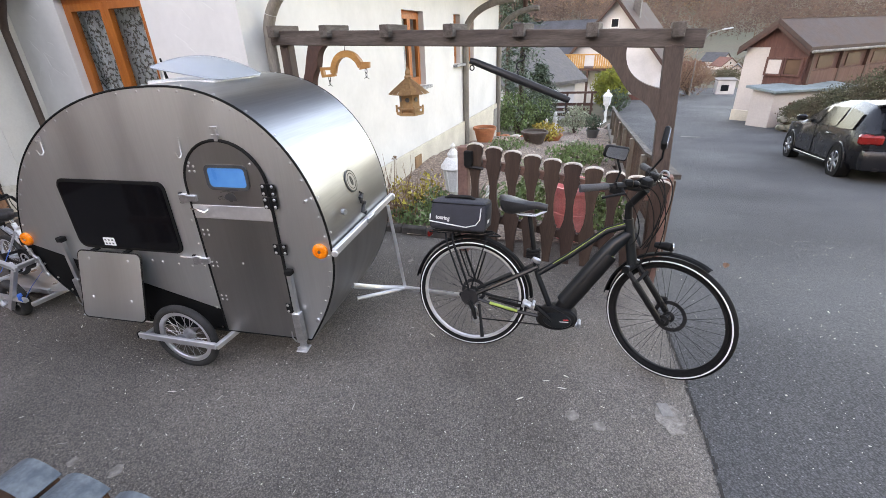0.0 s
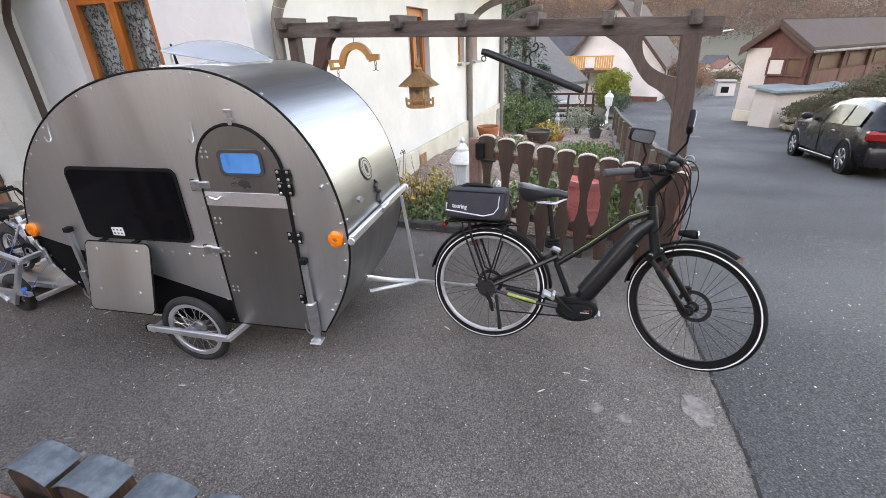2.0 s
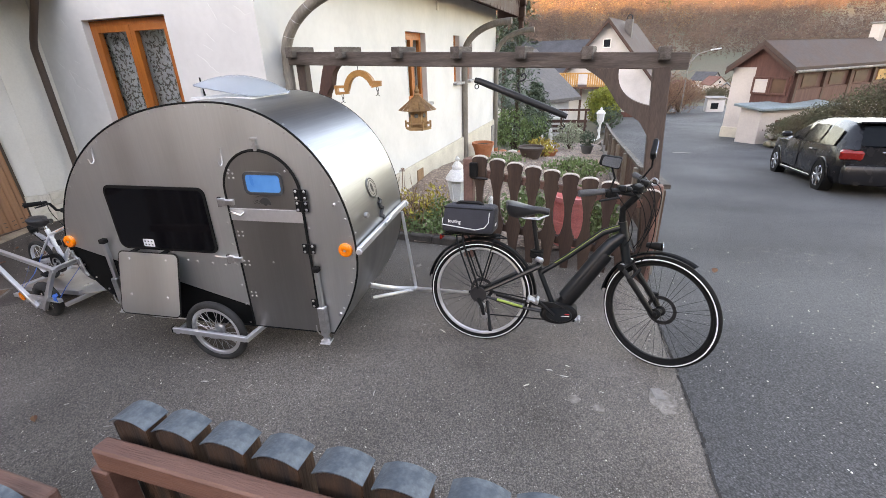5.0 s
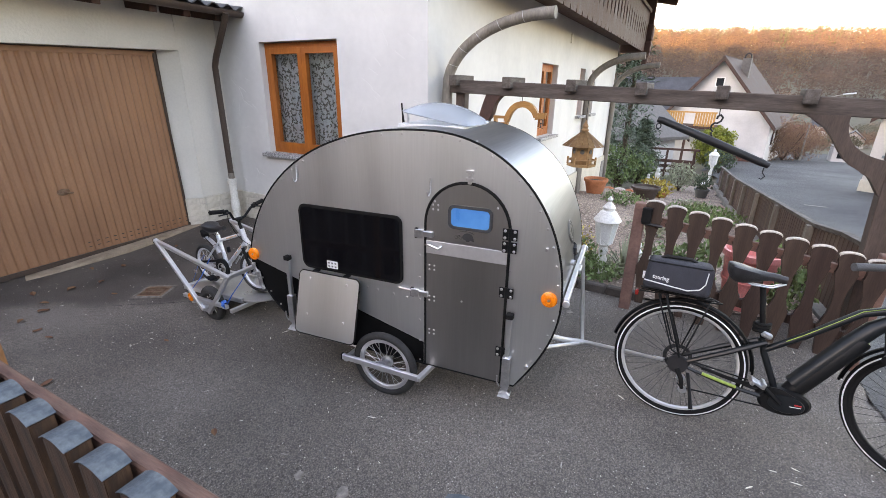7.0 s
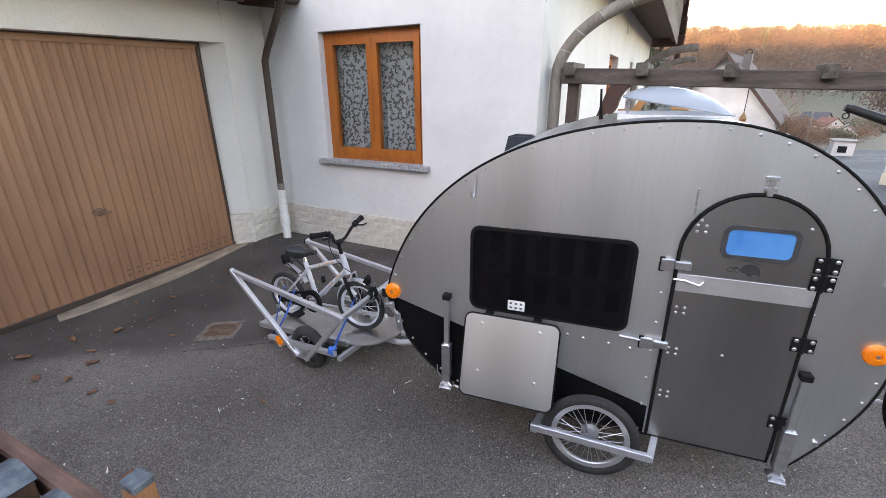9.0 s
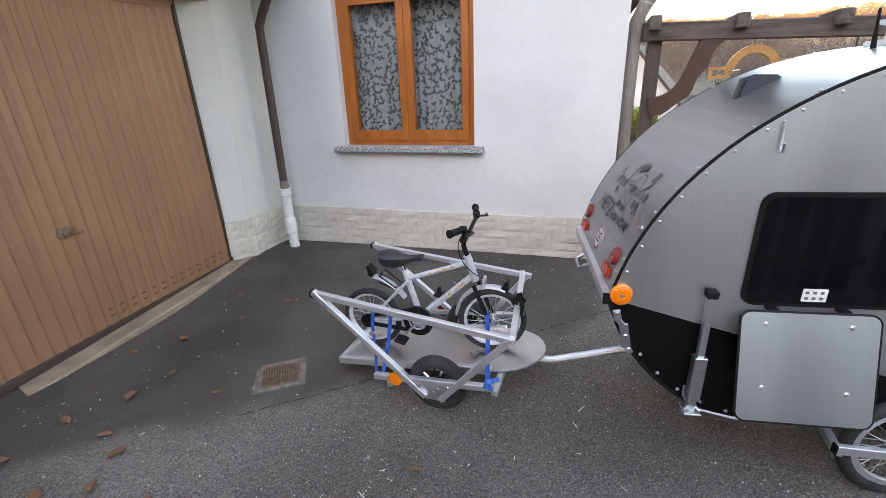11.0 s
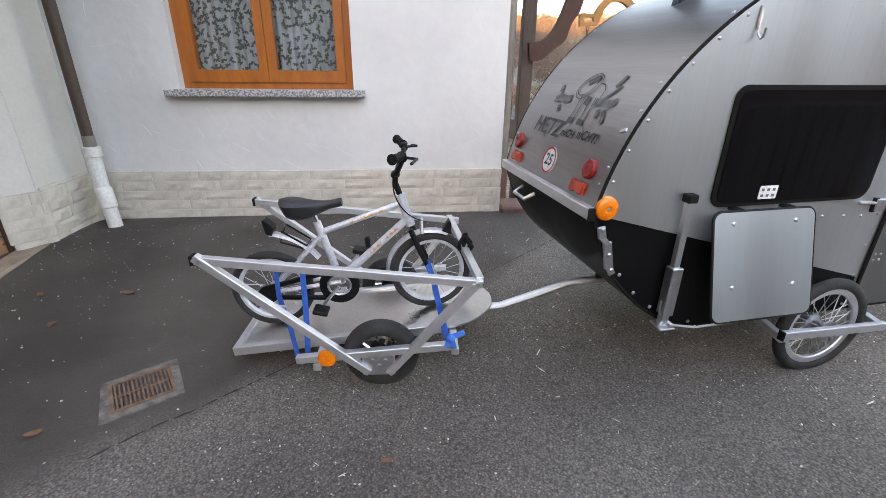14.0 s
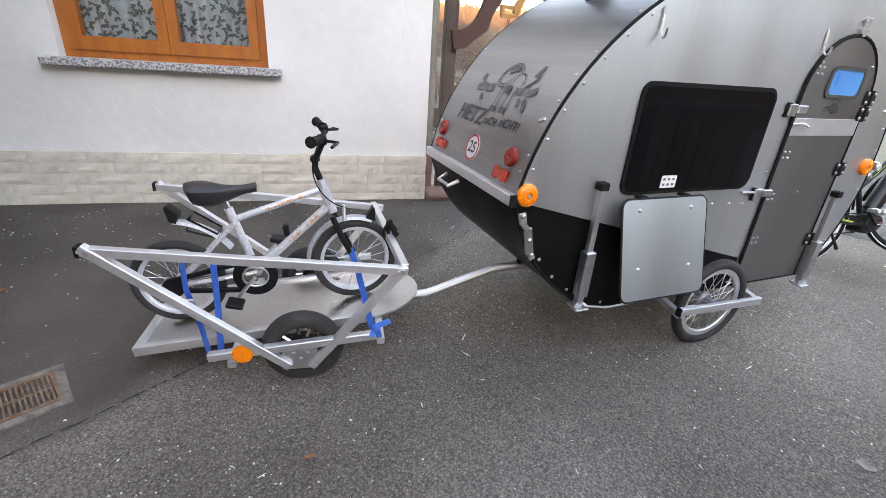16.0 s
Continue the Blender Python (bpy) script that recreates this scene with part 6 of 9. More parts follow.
part("chain_guard", prism(B(), [(0.57, 0.33), (0.50, 0.36), (0.30, 0.352), (0.12, 0.375), (0.12, 0.36), (0.30, 0.330), (0.50, 0.335)], -0.075, -0.068), MATT_BLACK, bike, "black chain guard")
dr = part("derailleur", tube(B(), [(0.0, -0.075, 0.33), (0.03, -0.085, 0.28), (0.045, -0.075, 0.215)], [0.014, 0.014, 0.010], 8), MATT_BLACK, bike, "rear derailleur")
for x, z in ((0.03, 0.275), (0.05, 0.205)):
    part("jockey_wheel", disc(B(), (x, -0.066, z), 0.022, 0.008, "y", 14), STEEL, dr)
part("side_stand", tube(B(), [(0.06, -0.065, 0.315), (0.085, -0.10, 0.22), (0.105, -0.135, 0.13)], [0.010, 0.009, 0.012], 8), MATT_BLACK, bike, "black side stand")
# carrier with bag
cr = part("carrier", tube(B(), [(-0.27, -0.055, 0.745), (-0.27, 0.055, 0.745), (0.10, 0.055, 0.75), (0.16, 0.0, 0.74), (0.10, -0.055, 0.75)], 0.006, 6, True), MATT_BLACK, bike, "black pannier carrier")
for y in (-0.085, 0.085):
    for pts, r in ((((-0.165, y * 0.68, 0.745), (-0.15, y, 0.70), (-0.045, y, 0.435), (0.0, y, 0.415)), 0.0055), (((-0.125, y * 0.68, 0.745), (-0.11, y, 0.70), (-0.012, y, 0.445), (0.0, y, 0.40)), 0.0075), (((0.095, y * 0.66, 0.748), (0.085, y, 0.71), (0.012, y, 0.42)), 0.005)):
        part("carrier_stay", tube(B(), list(pts), r, 6), MATT_BLACK, cr)
for y in (-0.02, 0.02):
    part("carrier_slat", tube(B(), [(-0.26, y, 0.748), (0.12, y, 0.752)], 0.005, 6), MATT_BLACK, cr)
part("rear_lamp", box(B(), (-0.285, 0, 0.72), (0.02, 0.06, 0.035), bevel=0.006), RED_LENS, cr, "red rear lamp")

BAGM = EBIKE @ pose(-0.09, 0, 0.768) @ Matrix.Diagonal((0.98, 1, 1.12, 1))
bag = thing("carrier_bag", BAGM, "black nylon carrier bag with pale piping on the bicycle carrier", "bag")
bm = box(B(), (0, 0, 0.083), (0.36, 0.20, 0.16), bevel=0.03, segs=3)
for v in bm.verts:
    t = (v.co.z) / 0.165
    v.co.x = v.co.x * (1 - 0.06 * t) + 0.01 * t
    v.co.y = v.co.y * (1 - 0.05 * t)
part("body", bm, BAG, bag)
part("lid_seam", tube(B(), [(x, y, 0.150) for x, y in rrect(-0.165, -0.092, 0.172, 0.092, 0.025)], 0.004, 5, True), MATT_BLACK, bag)
part("carry_handle", tube(B(), [(-0.10, 0, 0.160), (-0.07, 0, 0.174), (0.06, 0, 0.174), (0.09, 0, 0.160)], 0.010, 8), MATT_BLACK, bag, "black carry handle")
part("piping", tube(B(), [(-0.17, -0.1005, 0.050), (0.06, -0.1005, 0.030), (0.12, -0.1005, 0.045), (0.145, -0.098, 0.075), (0.15, -0.096, 0.135)], 0.0032, 6), WHITE, bag, "pale reflective piping")
part("end_tab", box(B(), (0.174, -0.02, 0.05), (0.012, 0.05, 0.03), (0, 6, 0)), WHITE, bag, "pale reflective tab")
part("end_tab", box(B(), (-0.178, -0.03, 0.062), (0.012, 0.05, 0.03)), WHITE, bag, "pale reflective tab")
cu = bpy.data.curves.new("words", "FONT")
cu.body, cu.size, cu.align_x, cu.align_y, cu.offset, cu.extrude = "touring", 0.030, "CENTER", "CENTER", 0.0006, 0.0006
ob = bpy.data.objects.new("words", cu)
scene.collection.objects.link(ob)
word = bpy.data.meshes.new_from_object(ob.evaluated_get(bpy.context.evaluated_depsgraph_get()))
bpy.data.objects.remove(ob)
word.materials.clear()
word.materials.append(WHITE)
part("lettering", word, None, bag, "white printed word", m=pose(-0.085, -0.1008, 0.072, 90, 3, 0))
lk = thing("frame_lock", EBIKE, "black coiled lock on the seat tube", "lock")
part("coil", tube(B(), [(0.362 + 0.034 * math.cos(a * 0.65), -0.01 + 0.036 * math.sin(a * 0.65), 0.632 + 0.0018 * a) for a in range(30)], 0.0100, 8), RUBBER, lk)
part("lock_body", box(B(), (0.385, -0.048, 0.630), (0.055, 0.024, 0.034), (0, 20, 0), bevel=0.009), STEEL, lk, "silver lock body")

# ---- the flat transport trailer: x forward along it, origin on the ground under its axle ----
CARRIER = pose(-3.729, 2.58, -0.018, 0, 0, -9.8)
tr = thing("transport_trailer", CARRIER, "low homemade aluminium bicycle trailer with an open frame", "trailer")
HALF = 0.365
def rail(p, q, name="frame_rail", parent=tr, w=0.03, h=0.03, label=""):
    return part(name, beam(B(), p, q, w, h, 0.002), ALU_BRIGHT, parent, label)


for s in (-1, 1):
    y = s * HALF
    sh_ = -0.034 if s > 0 else 0.0
    t_ = rail((-0.580 + sh_, y, 0.592), (0.455 + sh_, y, 0.487), "top_rail", label="bright aluminium top rail")
    part("rail_cap", box(B(), (-0.583 + sh_, y, 0.592), (0.012, 0.036, 0.036)), RUBBER, t_)
    part("bolt_head", disc(B(), (-0.555 + sh_, y + s * 0.018, 0.589), 0.009, 0.008, "y", 8), STEEL, t_)
    part("bolt_head", disc(B(), (0.435 + sh_, y + s * 0.018, 0.489), 0.009, 0.008, "y", 8), STEEL, t_)
    rail((-0.575 + sh_, y + s * 0.005, 0.605), (0.015, y + s * 0.005, 0.098), "rear_diagonal")
    rail((0.43 + sh_, y + s * 0.005, 0.485), (0.092, y + s * 0.005, 0.092), "front_diagonal")
    rail((-0.268, y, 0.160), (0.358, y, 0.215), "low_rail")
    part("dropout_plate", box(B(), (0.052, y, 0.128), (0.13, 0.008, 0.10), bevel=0.004), STEEL, tr, "steel axle plate")
    for dx, dz in ((0.03, 0.005), (0.08, 0.005), (0.055, -0.02), (0.055, 0.02)):
        part("bolt_head", disc(B(), (dx, y + s * 0.006, 0.145 + dz), 0.008, 0.008, "y", 8), STEEL, tr)
    wy = s * (HALF - 0.055)
    spoked_wheel(tr, (0.06, wy, 0.146), 0.154, 0.034, MATT_BLACK, TYRE_GREY, 10, hub_r=0.05, hub_w=0.06, label="small black trailer wheel", depth=0.03, spoke_r=0.006, hub_mat=MATT_BLACK)
    part("reflector", lathe(B(), [(0.036, 0), (0.037, 0.01), (0.03, 0.014)], 24, m=pose(-0.147, y + s * 0.018, 0.171, 90 * s, 0, 0)), AMBER if s < 0 else RED_LENS, tr, "round amber reflector")
part("axle", tube(B(), [(0.06, -HALF, 0.146), (0.06, HALF, 0.146)], 0.009, 8), STEEL, tr)
rail((0.445, -HALF, 0.497), (0.37, HALF, 0.505), "cross_rail")
RAMP = pose(-0.585, 0, 0.082) @ pose(0, 0, 0, 0, -6.4, 0)                     # the plate rises to the front
plat = []
for k in range(15):
    a = radians(-90 + 12.857 * k)
    plat.append((0.93 + 0.22 * math.cos(a), 0.015 + 0.215 * math.sin(a)))
plat += [(0.0, 0.235), (0.0, -0.205)]
pf = part("platform", prism(B(), plat, 0.0, 0.012, "xy", bevel=0.002), PLY, tr, "flat metal loading plate with a rounded front", m=RAMP)
for a, b in (((0.0, -0.195), (0.90, -0.195)), ((0.0, 0.225), (0.90, 0.225)), ((0.015, -0.18), (0.015, 0.21))):
    part("plate_edge", beam(B(), (*a, 0.006), (*b, 0.006), 0.03, 0.04, 0.002), ALU_BRIGHT, pf)
for x in (-0.20, 0.36):
    rail((x, -HALF + 0.02, 0.10 + 0.12 * (x + 0.2)), (x, HALF - 0.02, 0.10 + 0.12 * (x + 0.2)), "cross_member")
part("tow_arm", tube(B(), [(0.42, 0.0, 0.165), (0.60, 0.0, 0.18), (0.78, 0.02, 0.235), (0.92, 0.02, 0.29), (1.14, 0.02, 0.315)], 0.02, 10), ALU_BRIGHT, tr, "bent aluminium tow arm")
part("tow_coupling", box(B(), (1.10, 0.02, 0.318), (0.10, 0.03, 0.045), bevel=0.005), MATT_BLACK, tr, "black coupling")


def strap(pts, w=0.03, name="strap"):
    s_ = thing("lashing_strap", CARRIER, "blue webbing lashing strap on the trailer", "strap")
    bm = B()
    pts = [Vector(p) for p in pts]
    prev = None
    for i, p in enumerate(pts):
        d = (pts[min(i + 1, len(pts) - 1)] - pts[max(i - 1, 0)]).normalized()
        side = d.cross(Vector((0, 1, 0.15))).normalized() * w / 2
        row = [bm.verts.new(p - side), bm.verts.new(p + side)]
        if prev:
            bm.faces.new((prev[0], row[0], row[1], prev[1]))
        prev = row
    bmesh.ops.solidify(bm, geom=list(bm.faces), thickness=0.003)
    part("webbing", bm, BLUE_STRAP, s_)
    return s_


sa = strap([(-0.41, -0.06, 0.40), (-0.38, -0.15, 0.33), (-0.31, -0.26, 0.22), (-0.255, -HALF - 0.012, 0.15)], 0.026)
part("buckle", box(B(), (-0.36, -0.19, 0.29), (0.035, 0.012, 0.03), bevel=0.004), STEEL, sa, "steel buckle")
strap([(-0.29, -0.08, 0.40), (-0.26, -0.20, 0.27), (-0.22, -HALF - 0.012, 0.155)], 0.026)
sb = strap([(0.25, -0.04, 0.44), (0.28, -0.14, 0.37), (0.31, -0.28, 0.28), (0.335, -HALF - 0.012, 0.20)], 0.026)
for p, q in (((0.338, -HALF - 0.016, 0.262), (0.392, -HALF - 0.02, 0.285)), ((0.338, -HALF - 0.016, 0.262), (0.322, -HALF - 0.02, 0.218)), ((0.340, -HALF - 0.016, 0.262), (0.352, -HALF - 0.02, 0.212))):
    part("loose_end", beam(B(), p, q, 0.005, 0.024, 0.002), BLUE_STRAP, sb)
part("knot", ball(B(), (0.338, -HALF - 0.018, 0.258), 0.018, 2, (1, 0.7, 1), 0.15, 3), BLUE_STRAP, sb)

DECAL = mat("faded_orange_decal", (0.62, 0.30, 0.12), 0.5, col2=(0.70, 0.62, 0.55), scale=55, fine=90, bump=0, lo=0.42, hi=0.58)
cb = thing("cord_bundle", CARRIER @ pose(0.415, -0.05, 0.52), "dark bundle of cord knotted round the trailer's front rail", "cord")
bm = B()
for k in range(9):
    a = k * 0.9
    tube(bm, [(0.0, -0.035 + 0.009 * k, -0.045), (0.03 * math.cos(a), -0.03 + 0.008 * k, 0.0), (0.01 * math.sin(a), -0.025 + 0.007 * k, 0.04)], [0.006, 0.009, 0.005], 6)
part("cord", bm, RUBBER, cb)
part("cord_end", tube(B(), [(0.0, 0.03, 0.0), (0.03, 0.05, -0.05), (0.02, 0.055, -0.10)], 0.005, 6), CONCRETE, cb)

# ---- the child's bicycle lashed on the trailer ----
KID = CARRIER @ RAMP @ pose(0.160, -0.015, 0.012, 0, 0, 1)
kb = thing("child_bicycle", KID, "small silver child's bicycle strapped on the trailer", "bicycle")
KR, KW = 0.184, 0.722
BX = 0.312                                          # bottom bracket
kfr = part("frame", tube(B(), [(0.645, 0, 0.440), (BX, 0, 0.195)], 0.017, 12), SILVER_PAINT, kb, "silver tubular frame")
part("top_tube", tube(B(), [(0.640, 0, 0.515), (0.270, 0, 0.425)], 0.014, 12), SILVER_PAINT, kfr)
part("seat_tube", tube(B(), [(BX, 0, 0.17), (0.258, 0, 0.475)], 0.017, 12), SILVER_PAINT, kfr)
part("head_tube", tube(B(), [(0.657, 0, 0.410), (0.628, 0, 0.555)], 0.021, 12), SILVER_PAINT, kfr)
for y in (-0.045, 0.045):
    part("chain_stay", tube(B(), [(BX, y * 0.6, 0.19), (0, y, KR)], 0.010, 8), SILVER_PAINT, kfr)
    part("seat_stay", tube(B(), [(0.272, y * 0.4, 0.415), (0, y, KR)], 0.009, 8), SILVER_PAINT, kfr)
    part("fork_leg", tube(B(), [(0.655, y, 0.405), (0.678, y, 0.32), (KW, y, KR)], [0.012, 0.013, 0.009], 8), MATT_BLACK, kb, "black fork leg")
for p, q in (((0.600, -0.0125, 0.409), (0.545, -0.0125, 0.368)), ((0.520, -0.0125, 0.350), (0.465, -0.0125, 0.309)), ((0.560, -0.0095, 0.497), (0.400, -0.0095, 0.458))):
    part("orange_decal", tube(B(), [p, q], 0.0065, 6), DECAL, kfr, "faded orange decal")
spoked_wheel(kb, (0, 0, KR), KR, 0.0185, SILVER_PAINT, TYRE_GREY, 20, hub_r=0.022, hub_w=0.07, label="small rear wheel", depth=0.030, spoke_r=0.0014)
spoked_wheel(kb, (KW, 0, KR), KR, 0.0185, SILVER_PAINT, TYRE_GREY, 20, rot=(0, 0, 9), hub_r=0.02, hub_w=0.07, label="small front wheel", depth=0.030, spoke_r=0.0014)
part("rear_mudguard", guard(KR + 0.088, 28, 79, 0.022, (0.0, KR), Matrix()), SILVER_PAINT, kb, "silver rear mudguard standing off the tyre")
part("front_mudguard", guard(KR + 0.016, 62, 172, 0.022, (KW, KR), Matrix()), SILVER_PAINT, kb, "silver front mudguard")
for z0, z1 in ((0.262, 0.212), (0.122, 0.168)):
    part("chain_case", beam(B(), (BX, -0.052, z0), (-0.01, -0.052, z1), 0.016, 0.022, 0.004), MATT_BLACK, kb, "black chain case")
part("chain_case", lathe(B(), [(0.088, -0.009), (0.088, 0.009), (0.048, 0.009), (0.048, -0.009), (0.088, -0.009)], 28, m=pose(BX, -0.052, 0.19, 90, 0, 0), close=False), MATT_BLACK, kb, "black chain case ring")
part("chain_case", lathe(B(), [(0.042, -0.009), (0.042, 0.009), (0.012, 0.010)], 20, m=pose(-0.005, -0.052, KR, 90, 0, 0)), MATT_BLACK, kb, "black chain case end")
part("chain_case_rim", tube(B(), [(BX + 0.05 * math.cos(k * 0.45), -0.064, 0.19 + 0.045 * math.sin(k * 0.45)) for k in range(14)], 0.005, 6, True), STEEL, kb)
part("crank", tube(B(), [(BX, -0.075, 0.19), (BX - 0.08, -0.08, 0.115)], 0.008, 8), STEEL, kb, "silver crank")
part("crank", tube(B(), [(BX, 0.075, 0.19), (BX + 0.08, 0.08, 0.265)], 0.008, 8), STEEL, kb)
part("pedal", box(B(), (BX - 0.085, -0.125, 0.11), (0.065, 0.07, 0.02), (0, 20, 0), bevel=0.005), MATT_BLACK, kb, "black pedal")
part("pedal", box(B(), (BX + 0.085, 0.125, 0.27), (0.065, 0.07, 0.02), (0, 20, 0), bevel=0.005), MATT_BLACK, kb, "black pedal")
part("seat_post", tube(B(), [(0.260, 0, 0.46), (0.243, 0, 0.55)], 0.012, 10), CHROME, kb)
bm = B()
rows = []
for i in range(13):
    t = i / 12
    x = 0.125 + 0.255 * t
    blunt = (1 - (1 - min(1, t * 5)) ** 3) ** 0.5 if t > 0 else 0.35
    w = (0.060 * (1 - sstep(0.15, 0.75, t)) + 0.017) * max(0.35, blunt)
    z = 0.562 + 0.012 * math.cos(t * 4.2) - 0.006 * t
    drop = (0.055 * (1 - sstep(0.25, 0.85, t)) + 0.020) * max(0.4, blunt)
    rows.append([bm.verts.new((x, w * math.sin(a), z + (0.018 * math.cos(a) if math.cos(a) > 0 else drop * math.cos(a)))) for a in [k * math.tau / 12 for k in range(12)]])
for a, b in zip(rows, rows[1:]):
    for k in range(12):
        bm.faces.new((a[k], a[(k + 1) % 12], b[(k + 1) % 12], b[k]))
bm.faces.new(rows[0][::-1])
bm.faces.new(rows[-1])
part("saddle", bm, FOAM_BLACK, kb, "black saddle")
part("stem", tube(B(), [(0.628, 0, 0.555), (0.616, 0, 0.605), (0.622, 0, 0.635)], 0.013, 10), MATT_BLACK, kb)
part("stem_clamp", box(B(), (0.622, 0, 0.64), (0.035, 0.05, 0.03), (0, -30, 0), bevel=0.006), MATT_BLACK, kb)
hb_ = part("handlebar", tube(B(), [(0.640, -0.225, 0.745), (0.668, -0.135, 0.735), (0.665, -0.095, 0.715), (0.632, -0.055, 0.655), (0.625, -0.02, 0.642), (0.625, 0.02, 0.642), (0.632, 0.055, 0.655), (0.665, 0.095, 0.715), (0.668, 0.135, 0.735), (0.640, 0.225, 0.745)], 0.0105, 10), MATT_BLACK, kb, "black raised handlebar")
for s in (-1, 1):
    part("grip", tube(B(), [(0.634, s * 0.245, 0.747), (0.638, s * 0.235, 0.746), (0.662, s * 0.152, 0.737), (0.664, s * 0.145, 0.736)], [0.021, 0.018, 0.016, 0.021], 12), RUBBER, hb_, "black rubber grip")
    part("grip_hole", disc(B(), (0.6335, s * 0.246, 0.747), 0.009, 0.004, "y", 12), MATT_BLACK, hb_)
    part("lever_clamp", box(B(), (0.668, s * 0.125, 0.730), (0.03, 0.03, 0.035), bevel=0.006), MATT_BLACK, hb_)
    part("brake_lever", tube(B(), [(0.675, s * 0.125, 0.728), (0.722, s * 0.155, 0.722), (0.700, s * 0.215, 0.718)], 0.006, 6), MATT_BLACK, hb_)
part("brake_cable", tube(B(), [Vector(p) for p in bezier((0.675, -0.115, 0.715), (0.57, -0.09, 0.66), (0.60, -0.04, 0.47), (0.715, -0.01, 0.425), 14)], 0.0026, 6), RUBBER, hb_)
part("front_brake", tube(B(), [(0.700, -0.035, 0.375), (0.705, -0.02, 0.425), (0.705, 0.02, 0.425), (0.700, 0.035, 0.375)], 0.008, 8), STEEL, kb, "silver rim brake")
part("guard_flap", prism(B(), [(0.790, 0.372), (0.828, 0.352), (0.834, 0.398), (0.826, 0.418)], -0.02, 0.02), MATT_BLACK, kb, "black mudguard tip")
part("rear_rack", tube(B(), [(0.205, -0.04, 0.385), (0.115, -0.045, 0.462), (0.115, 0.045, 0.462), (0.205, 0.04, 0.385)], 0.0045, 6, True), MATT_BLACK, kb, "black wire rack")
part("rack_stay", tube(B(), [(0.115, 0, 0.462), (0.085, 0, 0.40), (0.175, 0, 0.36)], 0.0045, 6), MATT_BLACK, kb)
part("rear_reflector", prism(B(), [(0.040, 0.452), (0.062, 0.440), (0.078, 0.475), (0.045, 0.515), (0.036, 0.510)], -0.028, 0.028, bevel=0.003), MATT_BLACK, kb, "black reflector holder on the mudguard")
part("peg", box(B(), (0.468, -0.055, 0.375), (0.022, 0.03, 0.05), bevel=0.006), MATT_BLACK, kb)

# ---- pergola over the garden gate ----
PERGOLA = pose(-2.3275, 4.356, 0, 0, 0, -7.7)       # x along the beam
pg = thing("pergola", PERGOLA, "weathered brown timber pergola with curved braces and short rafter stubs", "pergola")
part("beam", beam(B(), (-0.10, 0, 1.876), (3.57, 0, 1.758), 0.10, 0.125, 0.006), OLD_WOOD, pg, "long weathered beam")
for x in (-0.02, 0.545, 1.145, 1.715, 2.285, 2.825, 3.395):
    z = 1.873 - 0.032 * x + 0.055
    big = 1.35 if x > 3.4 else 1.0
    part("rafter_stub", box(B(), (x, 0.06, z), (0.085 * big, 0.36, 0.10 * big), (0, 0, -2.5), bevel=0.006), GREY_WOOD if x < 3.4 else OLD_WOOD, pg, "greyed rafter stub")
part("post", beam(B(), (3.49, 0.0, -0.25), (3.385, 0.0, 1.72), 0.125, 0.125, 0.006, (0, 1, 0)), OLD_WOOD_UP, pg, "square timber post")
part("post", beam(B(), (0.0, 0.05, 0.0), (0.0, 0.05, 1.84), 0.10, 0.10, 0.006, (0, 1, 0)), OLD_WOOD_UP, pg, "square timber post")


def brace(p0, p1, p2, p3, w=0.12, thick=0.09):
    """A sawn curved brace with a wavy edge, drawn along a curve in the beam's plane."""
    pts = bezier(p0, p1, p2, p3, 18)
    left, right = [], []
    for i, p in enumerate(pts):
        a, b = Vector(pts[max(0, i - 1)]), Vector(pts[min(len(pts) - 1, i + 1)])
        d = (b - a).normalized()
        n = Vector((-d.y, d.x))
        k = w / 2 * (1 + 0.35 * abs(i / 18 - 0.5) * 2) 
        left.append(tuple(Vector(p) + n * k))
        right.append(tuple(Vector(p) - n * (k + 0.012 * math.sin(i * 1.1))))
    return prism(B(), left + right[::-1], -thick / 2, thick / 2, bevel=0.004)


part("brace", brace((0.0, 1.33), (0.30, 1.36), (0.26, 1.62), (0.40, 1.83), 0.10), DARK_TIMBER, pg, "curved dark brace")
upper = bezier((3.07, 1.72), (3.06, 1.53), (3.19, 1.45), (3.38, 1.42), 12)
lower = bezier((2.81, 1.72), (3.05, 1.62), (3.03, 1.42), (3.21, 1.35), 8) + bezier((3.21, 1.35), (3.28, 1.32), (3.30, 1.26), (3.36, 1.17), 6)[1:]
part("brace", prism(B(), upper + lower[::-1], -0.055, 0.035, bevel=0.005), OLD_WOOD_UP, pg, "curved dark brace")

